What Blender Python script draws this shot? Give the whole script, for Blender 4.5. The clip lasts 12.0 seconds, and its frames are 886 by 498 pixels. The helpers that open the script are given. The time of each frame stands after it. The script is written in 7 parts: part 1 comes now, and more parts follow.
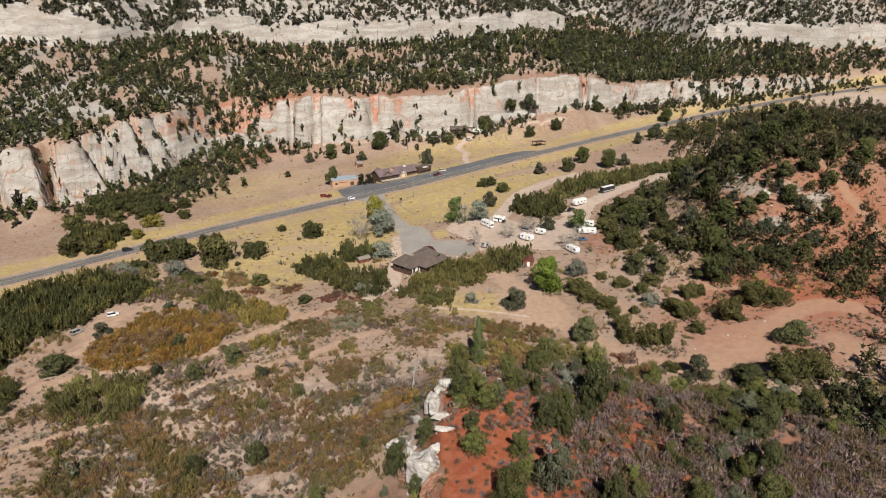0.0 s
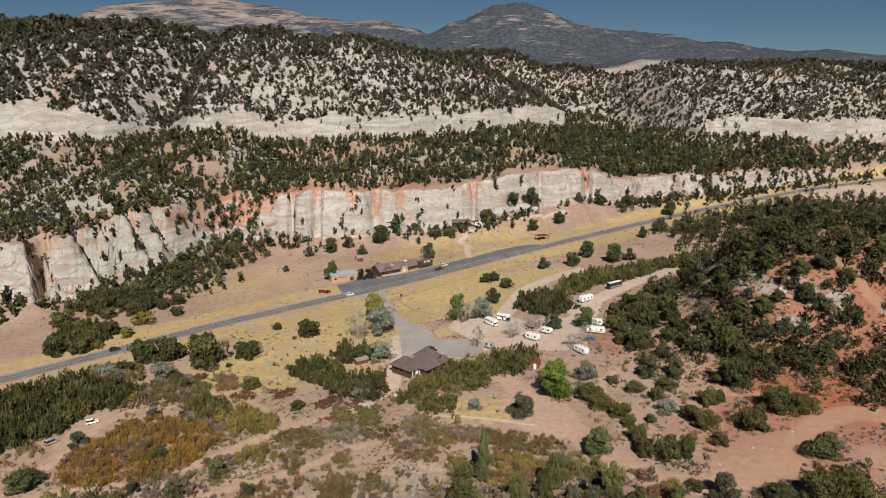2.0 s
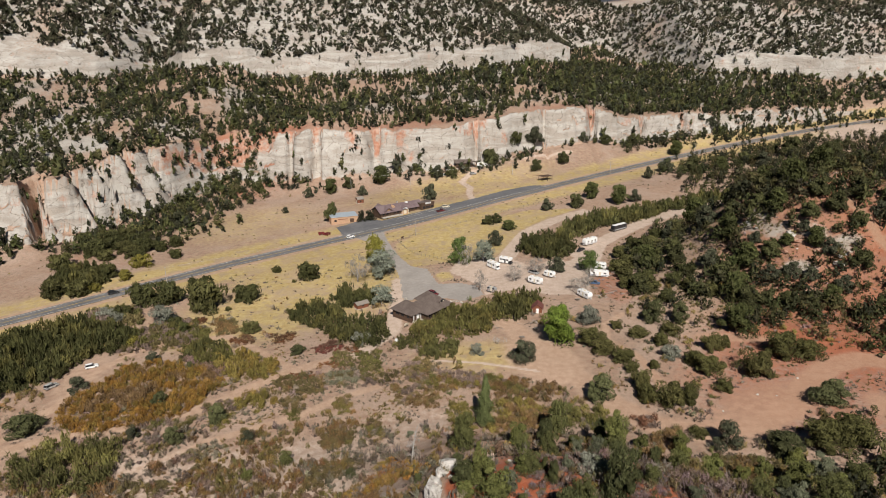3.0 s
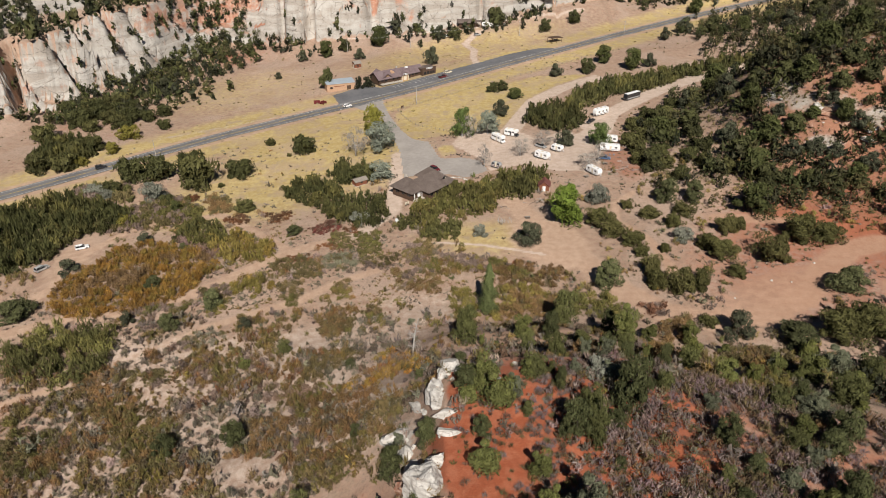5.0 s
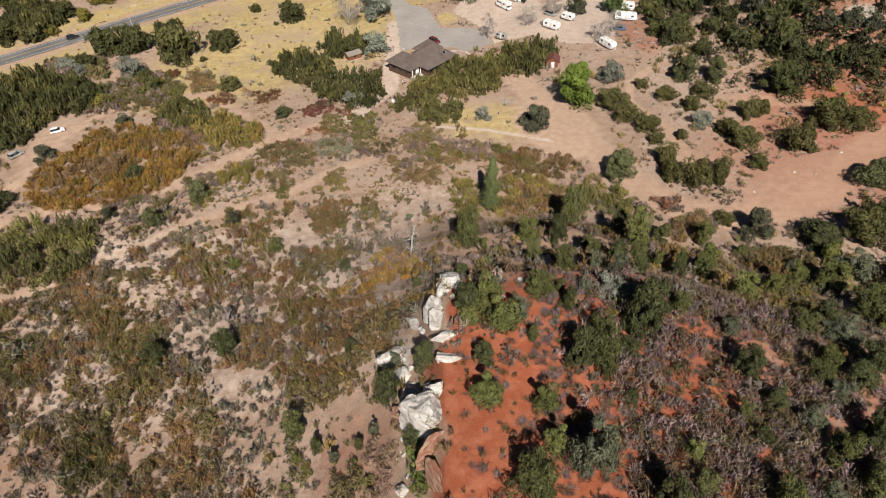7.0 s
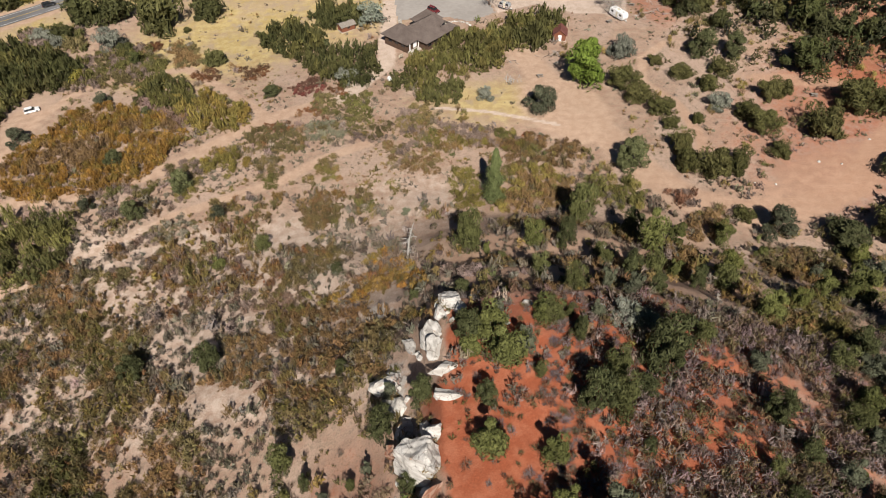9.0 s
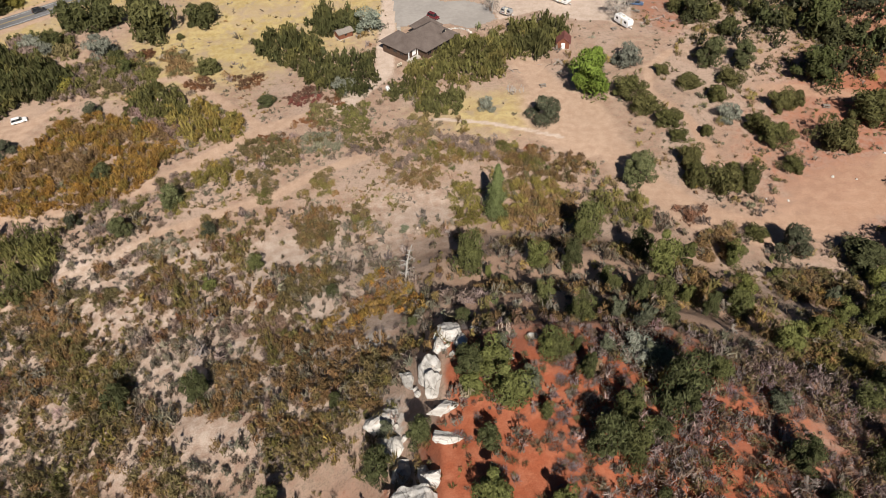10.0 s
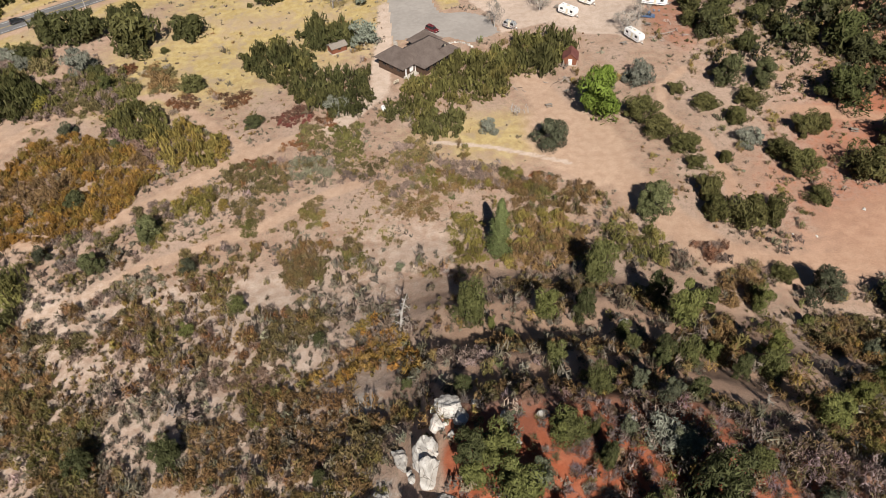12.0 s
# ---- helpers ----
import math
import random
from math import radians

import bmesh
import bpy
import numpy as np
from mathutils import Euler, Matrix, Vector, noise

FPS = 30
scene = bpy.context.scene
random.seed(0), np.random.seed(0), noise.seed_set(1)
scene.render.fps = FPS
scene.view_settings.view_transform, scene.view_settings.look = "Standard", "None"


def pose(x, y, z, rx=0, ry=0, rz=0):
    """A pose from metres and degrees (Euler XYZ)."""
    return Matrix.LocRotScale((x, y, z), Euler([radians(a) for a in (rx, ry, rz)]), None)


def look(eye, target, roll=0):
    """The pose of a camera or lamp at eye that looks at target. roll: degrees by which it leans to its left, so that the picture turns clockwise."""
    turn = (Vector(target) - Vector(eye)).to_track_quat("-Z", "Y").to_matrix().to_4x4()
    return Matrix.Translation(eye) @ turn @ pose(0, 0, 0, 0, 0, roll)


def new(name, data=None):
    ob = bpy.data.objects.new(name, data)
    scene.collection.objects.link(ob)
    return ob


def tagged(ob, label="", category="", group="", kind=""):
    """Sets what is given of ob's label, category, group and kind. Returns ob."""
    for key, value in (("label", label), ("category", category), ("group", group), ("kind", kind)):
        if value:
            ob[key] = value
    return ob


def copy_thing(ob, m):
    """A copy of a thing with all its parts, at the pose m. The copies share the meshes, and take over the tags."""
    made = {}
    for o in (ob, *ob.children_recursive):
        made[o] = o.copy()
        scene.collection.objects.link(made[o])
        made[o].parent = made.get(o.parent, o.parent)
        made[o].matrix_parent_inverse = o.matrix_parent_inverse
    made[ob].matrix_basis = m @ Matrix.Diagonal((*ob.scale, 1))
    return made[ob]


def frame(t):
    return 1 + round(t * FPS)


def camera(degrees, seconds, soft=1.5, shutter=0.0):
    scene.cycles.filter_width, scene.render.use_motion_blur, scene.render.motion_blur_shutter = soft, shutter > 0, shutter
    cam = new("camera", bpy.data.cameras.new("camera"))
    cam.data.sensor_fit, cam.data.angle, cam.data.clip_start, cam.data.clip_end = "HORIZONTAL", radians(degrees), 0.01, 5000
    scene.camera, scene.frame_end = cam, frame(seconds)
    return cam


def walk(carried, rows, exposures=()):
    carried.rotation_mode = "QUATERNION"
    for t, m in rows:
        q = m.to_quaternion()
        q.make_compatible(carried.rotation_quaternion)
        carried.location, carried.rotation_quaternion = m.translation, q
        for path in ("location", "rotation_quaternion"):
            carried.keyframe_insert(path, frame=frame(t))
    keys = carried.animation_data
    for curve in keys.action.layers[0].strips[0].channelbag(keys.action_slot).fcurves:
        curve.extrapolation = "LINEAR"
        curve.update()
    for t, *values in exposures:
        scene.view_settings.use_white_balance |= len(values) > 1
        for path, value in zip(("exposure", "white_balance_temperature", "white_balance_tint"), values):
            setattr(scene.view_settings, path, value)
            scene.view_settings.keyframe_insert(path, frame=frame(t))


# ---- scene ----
cam = camera(63.9, 12.0, soft=0.9)
METRES, EYE, TILT, LEAN, TURN = 91.2, 120.0, 0.0, -3.36, 0.0
ROWS = [
    (0.0, 0.0, 0.0, 0.0, -1.25, -21.1, 3.25),
    (0.5, 0.0013, 0.0381, 0.0042, -1.21, -18.22, 3.31),
    (1.0, 0.0019, 0.0736, 0.0028, -1.16, -15.1, 3.34),
    (1.5, 0.0032, 0.1093, 0.002, -1.13, -13.95, 3.32),
    (2.0, 0.0043, 0.1462, 0.0009, -1.1, -13.93, 3.31),
    (2.5, 0.0058, 0.1825, -0.0009, -1.02, -16.08, 3.32),
    (3.0, 0.0075, 0.2204, -0.0002, -0.95, -18.85, 3.33),
    (3.5, 0.0088, 0.2596, 0.0016, -0.91, -21.63, 3.34),
    (5.5, 0.0128, 0.4223, 0.0069, -0.74, -32.78, 3.43),
    (6.0, 0.0141, 0.4653, 0.0084, -0.72, -35.57, 3.43),
    (6.5, 0.0152, 0.5085, 0.0086, -0.7, -38.39, 3.41),
    (7.0, 0.0168, 0.5517, 0.0092, -0.7, -41.22, 3.41),
    (9.0, 0.021, 0.7296, 0.0078, -0.69, -44.89, 3.4),
    (9.5, 0.0216, 0.7737, 0.0018, -0.68, -44.91, 3.39),
    (10.0, 0.0221, 0.8176, -0.0071, -0.67, -44.93, 3.39),
    (10.5, 0.0232, 0.8616, -0.0163, -0.65, -44.94, 3.39),
    (11.0, 0.0237, 0.906, -0.0251, -0.65, -44.97, 3.36),
    (11.5, 0.0246, 0.9501, -0.0349, -0.64, -44.96, 3.36),
    (12.0, 0.0254, 0.9939, -0.0441, -0.62, -44.97, 3.36),
]
walk(cam, [(t, pose(0, 0, EYE, TILT, LEAN, TURN) @ pose(METRES * x, METRES * y, METRES * z, 90 + pitch, roll, yaw)) for t, x, y, z, yaw, pitch, roll in ROWS],
     ((0.0, 0.23), (2.0, 0.13), (3.5, 0.17), (6.0, 0.33), (9.0, 0.46), (12.0, 0.46)))

# ---- light ----
SUN_ELEVATION, SUN_FROM = 42.3, (0.09, -1.0)
world = bpy.data.worlds.new("sky")
scene.world = world
world.use_nodes = True
sky = world.node_tree.nodes.new("ShaderNodeTexSky")
sky.sky_type, sky.sun_disc = "NISHITA", False
sky.sun_elevation = radians(SUN_ELEVATION)
sky.sun_rotation = math.atan2(SUN_FROM[0], SUN_FROM[1])
sky.altitude, sky.air_density, sky.dust_density, sky.ozone_density = 4500, 1.0, 0.3, 1.2
world.node_tree.nodes["Background"].inputs["Strength"].default_value = 0.025
clear = world.node_tree.nodes.new("ShaderNodeMix")
clear.data_type, clear.blend_type = "RGBA", "MULTIPLY"
clear.inputs["Factor"].default_value = 1.0
clear.inputs[7].default_value = (0.80, 0.98, 1.08, 1)
world.node_tree.links.new(sky.outputs[0], clear.inputs[6])
world.node_tree.links.new(clear.outputs[2], world.node_tree.nodes["Background"].inputs["Color"])
sun_data = bpy.data.lights.new("sun", "SUN")
sun_data.energy, sun_data.angle, sun_data.color = 5.0, radians(0.53), (1.0, 0.925, 0.83)
sun = new("sun", sun_data)
n = math.hypot(*SUN_FROM)
sun.matrix_world = look((0, 0, 300), (-SUN_FROM[0] / n, -SUN_FROM[1] / n, 300 - math.tan(radians(SUN_ELEVATION))))


# ---- materials ----
class Nodes:
    """A short way to write node materials."""

    def __init__(self, name, rough=0.9, spec=0.2, metal=0.0):
        self.mat = bpy.data.materials.new(name)
        self.mat.use_nodes = True
        self.tree = self.mat.node_tree
        self.bsdf = self.tree.nodes["Principled BSDF"]
        self.bsdf.inputs["Roughness"].default_value = rough
        self.bsdf.inputs["Specular IOR Level"].default_value = spec
        self.bsdf.inputs["Metallic"].default_value = metal

    def node(self, kind, **settings):
        nd = self.tree.nodes.new(kind)
        for k, v in settings.items():
            setattr(nd, k, v)
        return nd

    def put(self, value, socket):
        if isinstance(value, bpy.types.NodeSocket):
            self.tree.links.new(value, socket)
        elif isinstance(value, (tuple, list)) and len(value) == 3 and socket.type == "RGBA":
            socket.default_value = (*value, 1)
        else:
            socket.default_value = value

    def where(self, scale=(1, 1, 1)):
        geo = self.node("ShaderNodeNewGeometry")
        mp = self.node("ShaderNodeMapping")
        self.put(geo.outputs["Position"], mp.inputs["Vector"])
        mp.inputs["Scale"].default_value = scale
        return mp.outputs[0]

    def local(self, scale=(1, 1, 1)):
        co = self.node("ShaderNodeTexCoord")
        mp = self.node("ShaderNodeMapping")
        self.put(co.outputs["Object"], mp.inputs["Vector"])
        mp.inputs["Scale"].default_value = scale
        return mp.outputs[0]

    def noise(self, vec, scale, detail=4.0, rough=0.6, warp=0.0):
        nd = self.node("ShaderNodeTexNoise")
        self.put(vec, nd.inputs["Vector"])
        nd.inputs["Scale"].default_value, nd.inputs["Detail"].default_value = scale, detail
        nd.inputs["Roughness"].default_value, nd.inputs["Distortion"].default_value = rough, warp
        return nd.outputs["Fac"]

    def cells(self, vec, scale, out="Distance", feature="F1"):
        nd = self.node("ShaderNodeTexVoronoi", feature=feature)
        self.put(vec, nd.inputs["Vector"])
        nd.inputs["Scale"].default_value = scale
        return nd.outputs[out]

    def span(self, v, a, b, c=0.0, d=1.0, smooth=True):
        nd = self.node("ShaderNodeMapRange", interpolation_type="SMOOTHSTEP" if smooth else "LINEAR")
        for k, val in zip(("Value", "From Min", "From Max", "To Min", "To Max"), (v, a, b, c, d)):
            self.put(val, nd.inputs[k])
        return nd.outputs[0]

    def mix(self, f, a, b, blend="MIX"):
        nd = self.node("ShaderNodeMix", data_type="RGBA", blend_type=blend)
        self.put(f, nd.inputs["Factor"])
        self.put(a, nd.inputs[6])
        self.put(b, nd.inputs[7])
        return nd.outputs[2]

    def calc(self, op, a, b=0.0):
        nd = self.node("ShaderNodeMath", operation=op)
        self.put(a, nd.inputs[0])
        self.put(b, nd.inputs[1])
        return nd.outputs[0]

    def attr(self, name, out="Color"):
        return self.node("ShaderNodeAttribute", attribute_name=name).outputs[out]

    def split(self, colour):
        nd = self.node("ShaderNodeSeparateColor")
        self.put(colour, nd.inputs[0])
        return nd.outputs[0], nd.outputs[1], nd.outputs[2]

    def bump(self, height, strength=0.5, distance=0.1):
        nd = self.node("ShaderNodeBump")
        self.put(height, nd.inputs["Height"])
        nd.inputs["Strength"].default_value, nd.inputs["Distance"].default_value = strength, distance
        self.put(nd.outputs[0], self.bsdf.inputs["Normal"])

    def done(self, colour, rough=None):
        self.put(colour, self.bsdf.inputs["Base Color"])
        if rough is not None:
            self.put(rough, self.bsdf.inputs["Roughness"])
        return self.mat


def plain(name, colour, rough=0.7, spec=0.3, metal=0.0, wear=0.25, scale=1.5):
    """A painted or raw surface with stains at two scales."""
    m = Nodes(name, rough, spec, metal)
    p = m.local()
    big, fine = m.noise(p, scale, 3), m.noise(p, scale * 14, 4)
    k = m.calc("ADD", m.calc("MULTIPLY", big, 0.65), m.calc("MULTIPLY", fine, 0.35))
    dark = tuple(c * (1 - wear) for c in colour)
    lite = tuple(min(1.0, c * (1 + wear * 0.6)) for c in colour)
    m.bump(fine, 0.15, 0.02)
    return m.done(m.mix(m.span(k, 0.3, 0.7), dark, lite), m.span(big, 0.3, 0.7, max(rough - 0.1, 0.05), min(rough + 0.1, 1)))


def ground_material():
    m = Nodes("dry_soil", 0.95, 0.1)
    p = m.where()
    huge, big, mid, fine = m.noise(p, 0.012, 3), m.noise(p, 0.06, 4), m.noise(p, 0.45, 5), m.noise(p, 3.2, 4, 0.7)
    tiny = m.noise(p, 11.0, 3, 0.7)
    red, grass, path = m.split(m.attr("zone_a"))
    gravel = m.attr("zone_a", "Alpha")
    rock, stain, wood = m.split(m.attr("zone_b"))
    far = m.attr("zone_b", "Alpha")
    jit = m.calc("MULTIPLY", m.calc("SUBTRACT", m.calc("ADD", m.calc("MULTIPLY", mid, 0.6), m.calc("MULTIPLY", fine, 0.4)), 0.5), 1.1)

    def cut(w, soft=0.22):
        return m.span(m.calc("ADD", w, jit), 0.5 - soft, 0.5 + soft)
    soil = m.mix(m.span(mid, 0.35, 0.65), (0.345, 0.228, 0.170), (0.445, 0.318, 0.243))
    soil = m.mix(m.span(big, 0.45, 0.62), soil, (0.43, 0.315, 0.252))
    litter = m.mix(m.span(fine, 0.4, 0.6), (0.16, 0.125, 0.09), (0.30, 0.235, 0.175))
    soil = m.mix(m.calc("MULTIPLY", m.span(m.noise(p, 0.9, 5, 0.7), 0.48, 0.60), 0.5), soil, litter)
    soil = m.mix(m.calc("MULTIPLY", m.span(m.noise(p, 1.9, 3, 0.8), 0.54, 0.63), 0.55), soil, (0.24, 0.19, 0.125))
    redc = m.mix(m.span(mid, 0.35, 0.7), (0.30, 0.088, 0.044), (0.38, 0.138, 0.078))
    redc = m.mix(m.span(big, 0.5, 0.7), redc, (0.27, 0.10, 0.062))
    soil = m.mix(cut(red, 0.3), soil, redc)
    straw = m.mix(m.span(mid, 0.35, 0.7), (0.42, 0.315, 0.135), (0.51, 0.405, 0.205))
    straw = m.mix(m.span(m.noise(p, 0.2, 5, 0.7), 0.50, 0.66), straw, (0.38, 0.295, 0.19))
    straw = m.mix(m.calc("MULTIPLY", m.span(m.noise(p, 0.07, 5, 0.7), 0.48, 0.62), 0.6), straw, (0.40, 0.30, 0.215))
    soil = m.mix(cut(grass, 0.35), soil, straw)
    dirt = m.mix(m.span(mid, 0.3, 0.7), (0.41, 0.28, 0.203), (0.49, 0.352, 0.262))
    dirt = m.mix(m.calc("MULTIPLY", red, 0.8), dirt, (0.34, 0.15, 0.085))
    soil = m.mix(cut(path, 0.3), soil, dirt)
    grit = m.mix(m.span(mid, 0.3, 0.7), (0.475, 0.372, 0.302), (0.57, 0.462, 0.39))
    soil = m.mix(cut(gravel, 0.25), soil, grit)
    # bare sandstone: pale beds, streaks down the face and rusty stains
    lay = m.noise(m.where((0.03, 0.03, 0.14)), 1.0, 5, 0.6, 1.2)
    run = m.noise(m.where((0.22, 0.22, 0.03)), 1.0, 5, 0.65)
    stone = m.mix(m.span(lay, 0.38, 0.62), (0.335, 0.302, 0.268), (0.44, 0.418, 0.388))
    crack = m.cells(m.where((0.085, 0.085, 0.13)), 1.0, "Distance", "DISTANCE_TO_EDGE")
    stone = m.mix(m.calc("MULTIPLY", m.span(crack, 0.0, 0.03, 0.75, 0.0), m.span(mid, 0.42, 0.58)), stone, (0.12, 0.10, 0.085))
    stone = m.mix(m.calc("MULTIPLY", m.span(run, 0.52, 0.7), 0.35), stone, (0.235, 0.20, 0.165))
    rust = m.mix(m.span(mid, 0.4, 0.65), (0.37, 0.185, 0.125), (0.46, 0.31, 0.24))
    stone = m.mix(m.span(m.calc("ADD", stain, m.calc("ADD", m.calc("MULTIPLY", m.calc("SUBTRACT", run, 0.5), 0.9), m.calc("MULTIPLY", m.calc("SUBTRACT", m.noise(p, 0.11, 5, 0.65), 0.5), 2.4))), 0.3, 0.8), stone, rust)
    soil = m.mix(cut(rock, 0.2), soil, stone)
    duff = m.mix(m.span(fine, 0.4, 0.65), (0.19, 0.145, 0.10), (0.30, 0.235, 0.175))
    soil = m.mix(m.calc("MULTIPLY", cut(wood, 0.35), 0.5), soil, duff)
    # far forest: distance haze is painted into its bluish-grey colour
    hazy_fir = m.mix(m.span(m.noise(p, 0.055, 6, 0.75), 0.42, 0.6), (0.040, 0.050, 0.064), (0.080, 0.092, 0.108))
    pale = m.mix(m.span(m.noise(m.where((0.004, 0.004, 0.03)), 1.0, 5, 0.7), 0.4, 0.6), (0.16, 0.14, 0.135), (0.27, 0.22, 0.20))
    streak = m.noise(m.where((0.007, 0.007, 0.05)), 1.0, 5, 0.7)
    hazy_fir = m.mix(m.span(m.calc("ADD", streak, m.calc("MULTIPLY", rock, 0.22)), 0.60, 0.70), hazy_fir, pale)
    soil = m.mix(far, soil, hazy_fir)
    tone = m.calc("MULTIPLY", m.span(fine, 0.3, 0.7, 0.84, 1.14, False), m.span(tiny, 0.3, 0.7, 0.88, 1.1, False))
    tone = m.calc("MULTIPLY", tone, m.span(huge, 0.35, 0.65, 0.9, 1.08, False))
    grey = m.node("ShaderNodeCombineColor")
    for s in range(3):
        m.put(tone, grey.inputs[s])
    colour = m.mix(1.0, soil, grey.outputs[0], "MULTIPLY")
    rise = m.calc("ADD", m.calc("MULTIPLY", mid, 0.5), m.calc("ADD", m.calc("MULTIPLY", fine, 0.25), m.calc("MULTIPLY", tiny, 0.1)))
    rise = m.calc("ADD", rise, m.calc("MULTIPLY", rock, m.calc("ADD", m.calc("MULTIPLY", lay, 4.0), m.calc("MULTIPLY", run, 2.5))))
    m.bump(rise, 0.8, 0.35)
    return m.done(colour)


def foliage_material():
    m = Nodes("foliage", 0.7, 0.15)
    geo = m.node("ShaderNodeNewGeometry")
    obj = m.node("ShaderNodeObjectInfo")
    leaf = m.span(geo.outputs["Random Per Island"], 0, 1, 0.72, 1.28, False)
    tree = m.span(obj.outputs["Random"], 0, 1, 0.78, 1.25, False)
    k = m.calc("MULTIPLY", leaf, tree)
    grey = m.node("ShaderNodeCombineColor")
    for s in range(3):
        m.put(k, grey.inputs[s])
    colour = m.mix(1.0, m.attr("tint"), grey.outputs[0], "MULTIPLY")
    m.done(colour)
    thin = m.node("ShaderNodeBsdfTranslucent")
    m.put(colour, thin.inputs["Color"])
    both = m.node("ShaderNodeMixShader")
    both.inputs[0].default_value = 0.05
    m.put(m.bsdf.outputs[0], both.inputs[1])
    m.put(thin.outputs[0], both.inputs[2])
    m.put(both.outputs[0], m.tree.nodes["Material Output"].inputs["Surface"])
    return m.mat


def red_rock_material():
    m = Nodes("red_sandstone", 0.92, 0.15)
    lay, mid, fine = m.noise(m.where((0.5, 0.25, 2.6)), 1.0, 5, 0.6, 0.6), m.noise(m.where(), 0.8, 5), m.noise(m.where(), 7, 4, 0.7)
    c = m.mix(m.span(lay, 0.38, 0.62), (0.30, 0.135, 0.085), (0.47, 0.32, 0.245))
    c = m.mix(m.calc("MULTIPLY", m.span(fine, 0.5, 0.68), 0.5), c, (0.16, 0.09, 0.06))
    m.bump(m.calc("ADD", m.calc("MULTIPLY", lay, 3.0), m.calc("ADD", mid, m.calc("MULTIPLY", fine, 0.5))), 0.9, 0.3)
    return m.done(c)


def rock_material():
    m = Nodes("sandstone", 0.92, 0.15)
    p = m.where()
    lay, mid, fine = m.noise(m.where((0.3, 0.3, 1.6)), 1.0, 5, 0.6, 0.5), m.noise(p, 0.8, 5), m.noise(p, 7, 4, 0.7)
    c = m.mix(m.span(lay, 0.35, 0.65), (0.40, 0.375, 0.345), (0.60, 0.58, 0.55))
    c = m.mix(m.span(mid, 0.60, 0.72), c, (0.40, 0.25, 0.175))
    crack = m.cells(m.where((0.9, 0.55, 0.7)), 1.0, "Distance", "DISTANCE_TO_EDGE")
    c = m.mix(m.calc("MULTIPLY", m.span(crack, 0.0, 0.035, 0.85, 0.0), m.span(mid, 0.40, 0.55)), c, (0.10, 0.085, 0.07))
    c = m.mix(m.calc("MULTIPLY", m.span(fine, 0.55, 0.7), 0.5), c, (0.17, 0.15, 0.13))
    m.bump(m.calc("ADD", m.calc("MULTIPLY", lay, 2.0), m.calc("ADD", mid, m.calc("MULTIPLY", fine, 0.5))), 0.8, 0.25)
    return m.done(c)


def asphalt_material(name, dark, lite):
    m = Nodes(name, 0.85, 0.3)
    p = m.where()
    big, mid, fine = m.noise(p, 0.08, 4), m.noise(p, 0.7, 5), m.noise(p, 9, 3, 0.7)
    k = m.calc("ADD", m.calc("MULTIPLY", big, 0.5), m.calc("ADD", m.calc("MULTIPLY", mid, 0.35), m.calc("MULTIPLY", fine, 0.15)))
    c = m.mix(m.span(k, 0.38, 0.62), dark, lite)
    seam = m.cells(m.where((0.07, 0.07, 0.07)), 1.0, "Distance", "DISTANCE_TO_EDGE")
    c = m.mix(m.calc("MULTIPLY", m.span(seam, 0.0, 0.01, 0.35, 0.0), m.span(big, 0.45, 0.6)), c, tuple(v * 0.6 for v in dark))
    m.bump(fine, 0.3, 0.02)
    return m.done(c)


def bark_material(name, dark, lite):
    m = Nodes(name, 0.9, 0.1)
    fib = m.noise(m.local((6, 6, 0.8)), 1.5, 4, 0.7)
    m.bump(fib, 0.6, 0.03)
    return m.done(m.mix(m.span(fib, 0.35, 0.65), dark, lite))


SOIL, LEAF, STONE, RED_STONE = ground_material(), foliage_material(), rock_material(), red_rock_material()
ASPHALT = asphalt_material("asphalt", (0.125, 0.123, 0.128), (0.18, 0.178, 0.182))
FRESH_ASPHALT = asphalt_material("fresh_asphalt", (0.115, 0.117, 0.127), (0.165, 0.167, 0.177))
OLD_ASPHALT = asphalt_material("old_asphalt", (0.30, 0.275, 0.255), (0.37, 0.342, 0.318))
BARK = bark_material("bark", (0.085, 0.065, 0.05), (0.20, 0.165, 0.135))
GREY_BARK = bark_material("weathered_wood", (0.27, 0.25, 0.23), (0.48, 0.455, 0.43))
LINE_WHITE = plain("road_paint_white", (0.75, 0.75, 0.73), 0.7, wear=0.35)
LINE_YELLOW = plain("road_paint_yellow", (0.50, 0.36, 0.10), 0.7, wear=0.35)


# ---- terrain ----
def vnoise(x, y, seed=0):
    """Smooth value noise in -1..1 on arrays."""
    x, y = np.asarray(x, float), np.asarray(y, float)
    xi, yi = np.floor(x), np.floor(y)
    fx, fy = x - xi, y - yi
    fx, fy = fx * fx * (3 - 2 * fx), fy * fy * (3 - 2 * fy)

    def corner(a, b):
        s = np.sin(a * 127.1 + b * 311.7 + seed * 74.7) * 43758.5453
        return (s - np.floor(s)) * 2 - 1
    return ((corner(xi, yi) * (1 - fx) + corner(xi + 1, yi) * fx) * (1 - fy)
            + (corner(xi, yi + 1) * (1 - fx) + corner(xi + 1, yi + 1) * fx) * fy)


def fbm(x, y, octaves=4, seed=0):
    total, amp = 0.0, 0.5
    for k in range(octaves):
        total = total + amp * vnoise(x * 2 ** k + 13.7 * k, y * 2 ** k - 7.1 * k, seed + k)
        amp *= 0.5
    return total


def ease(a, b, v):
    k = np.clip((np.asarray(v, float) - a) / (b - a), 0, 1)
    return k * k * (3 - 2 * k)


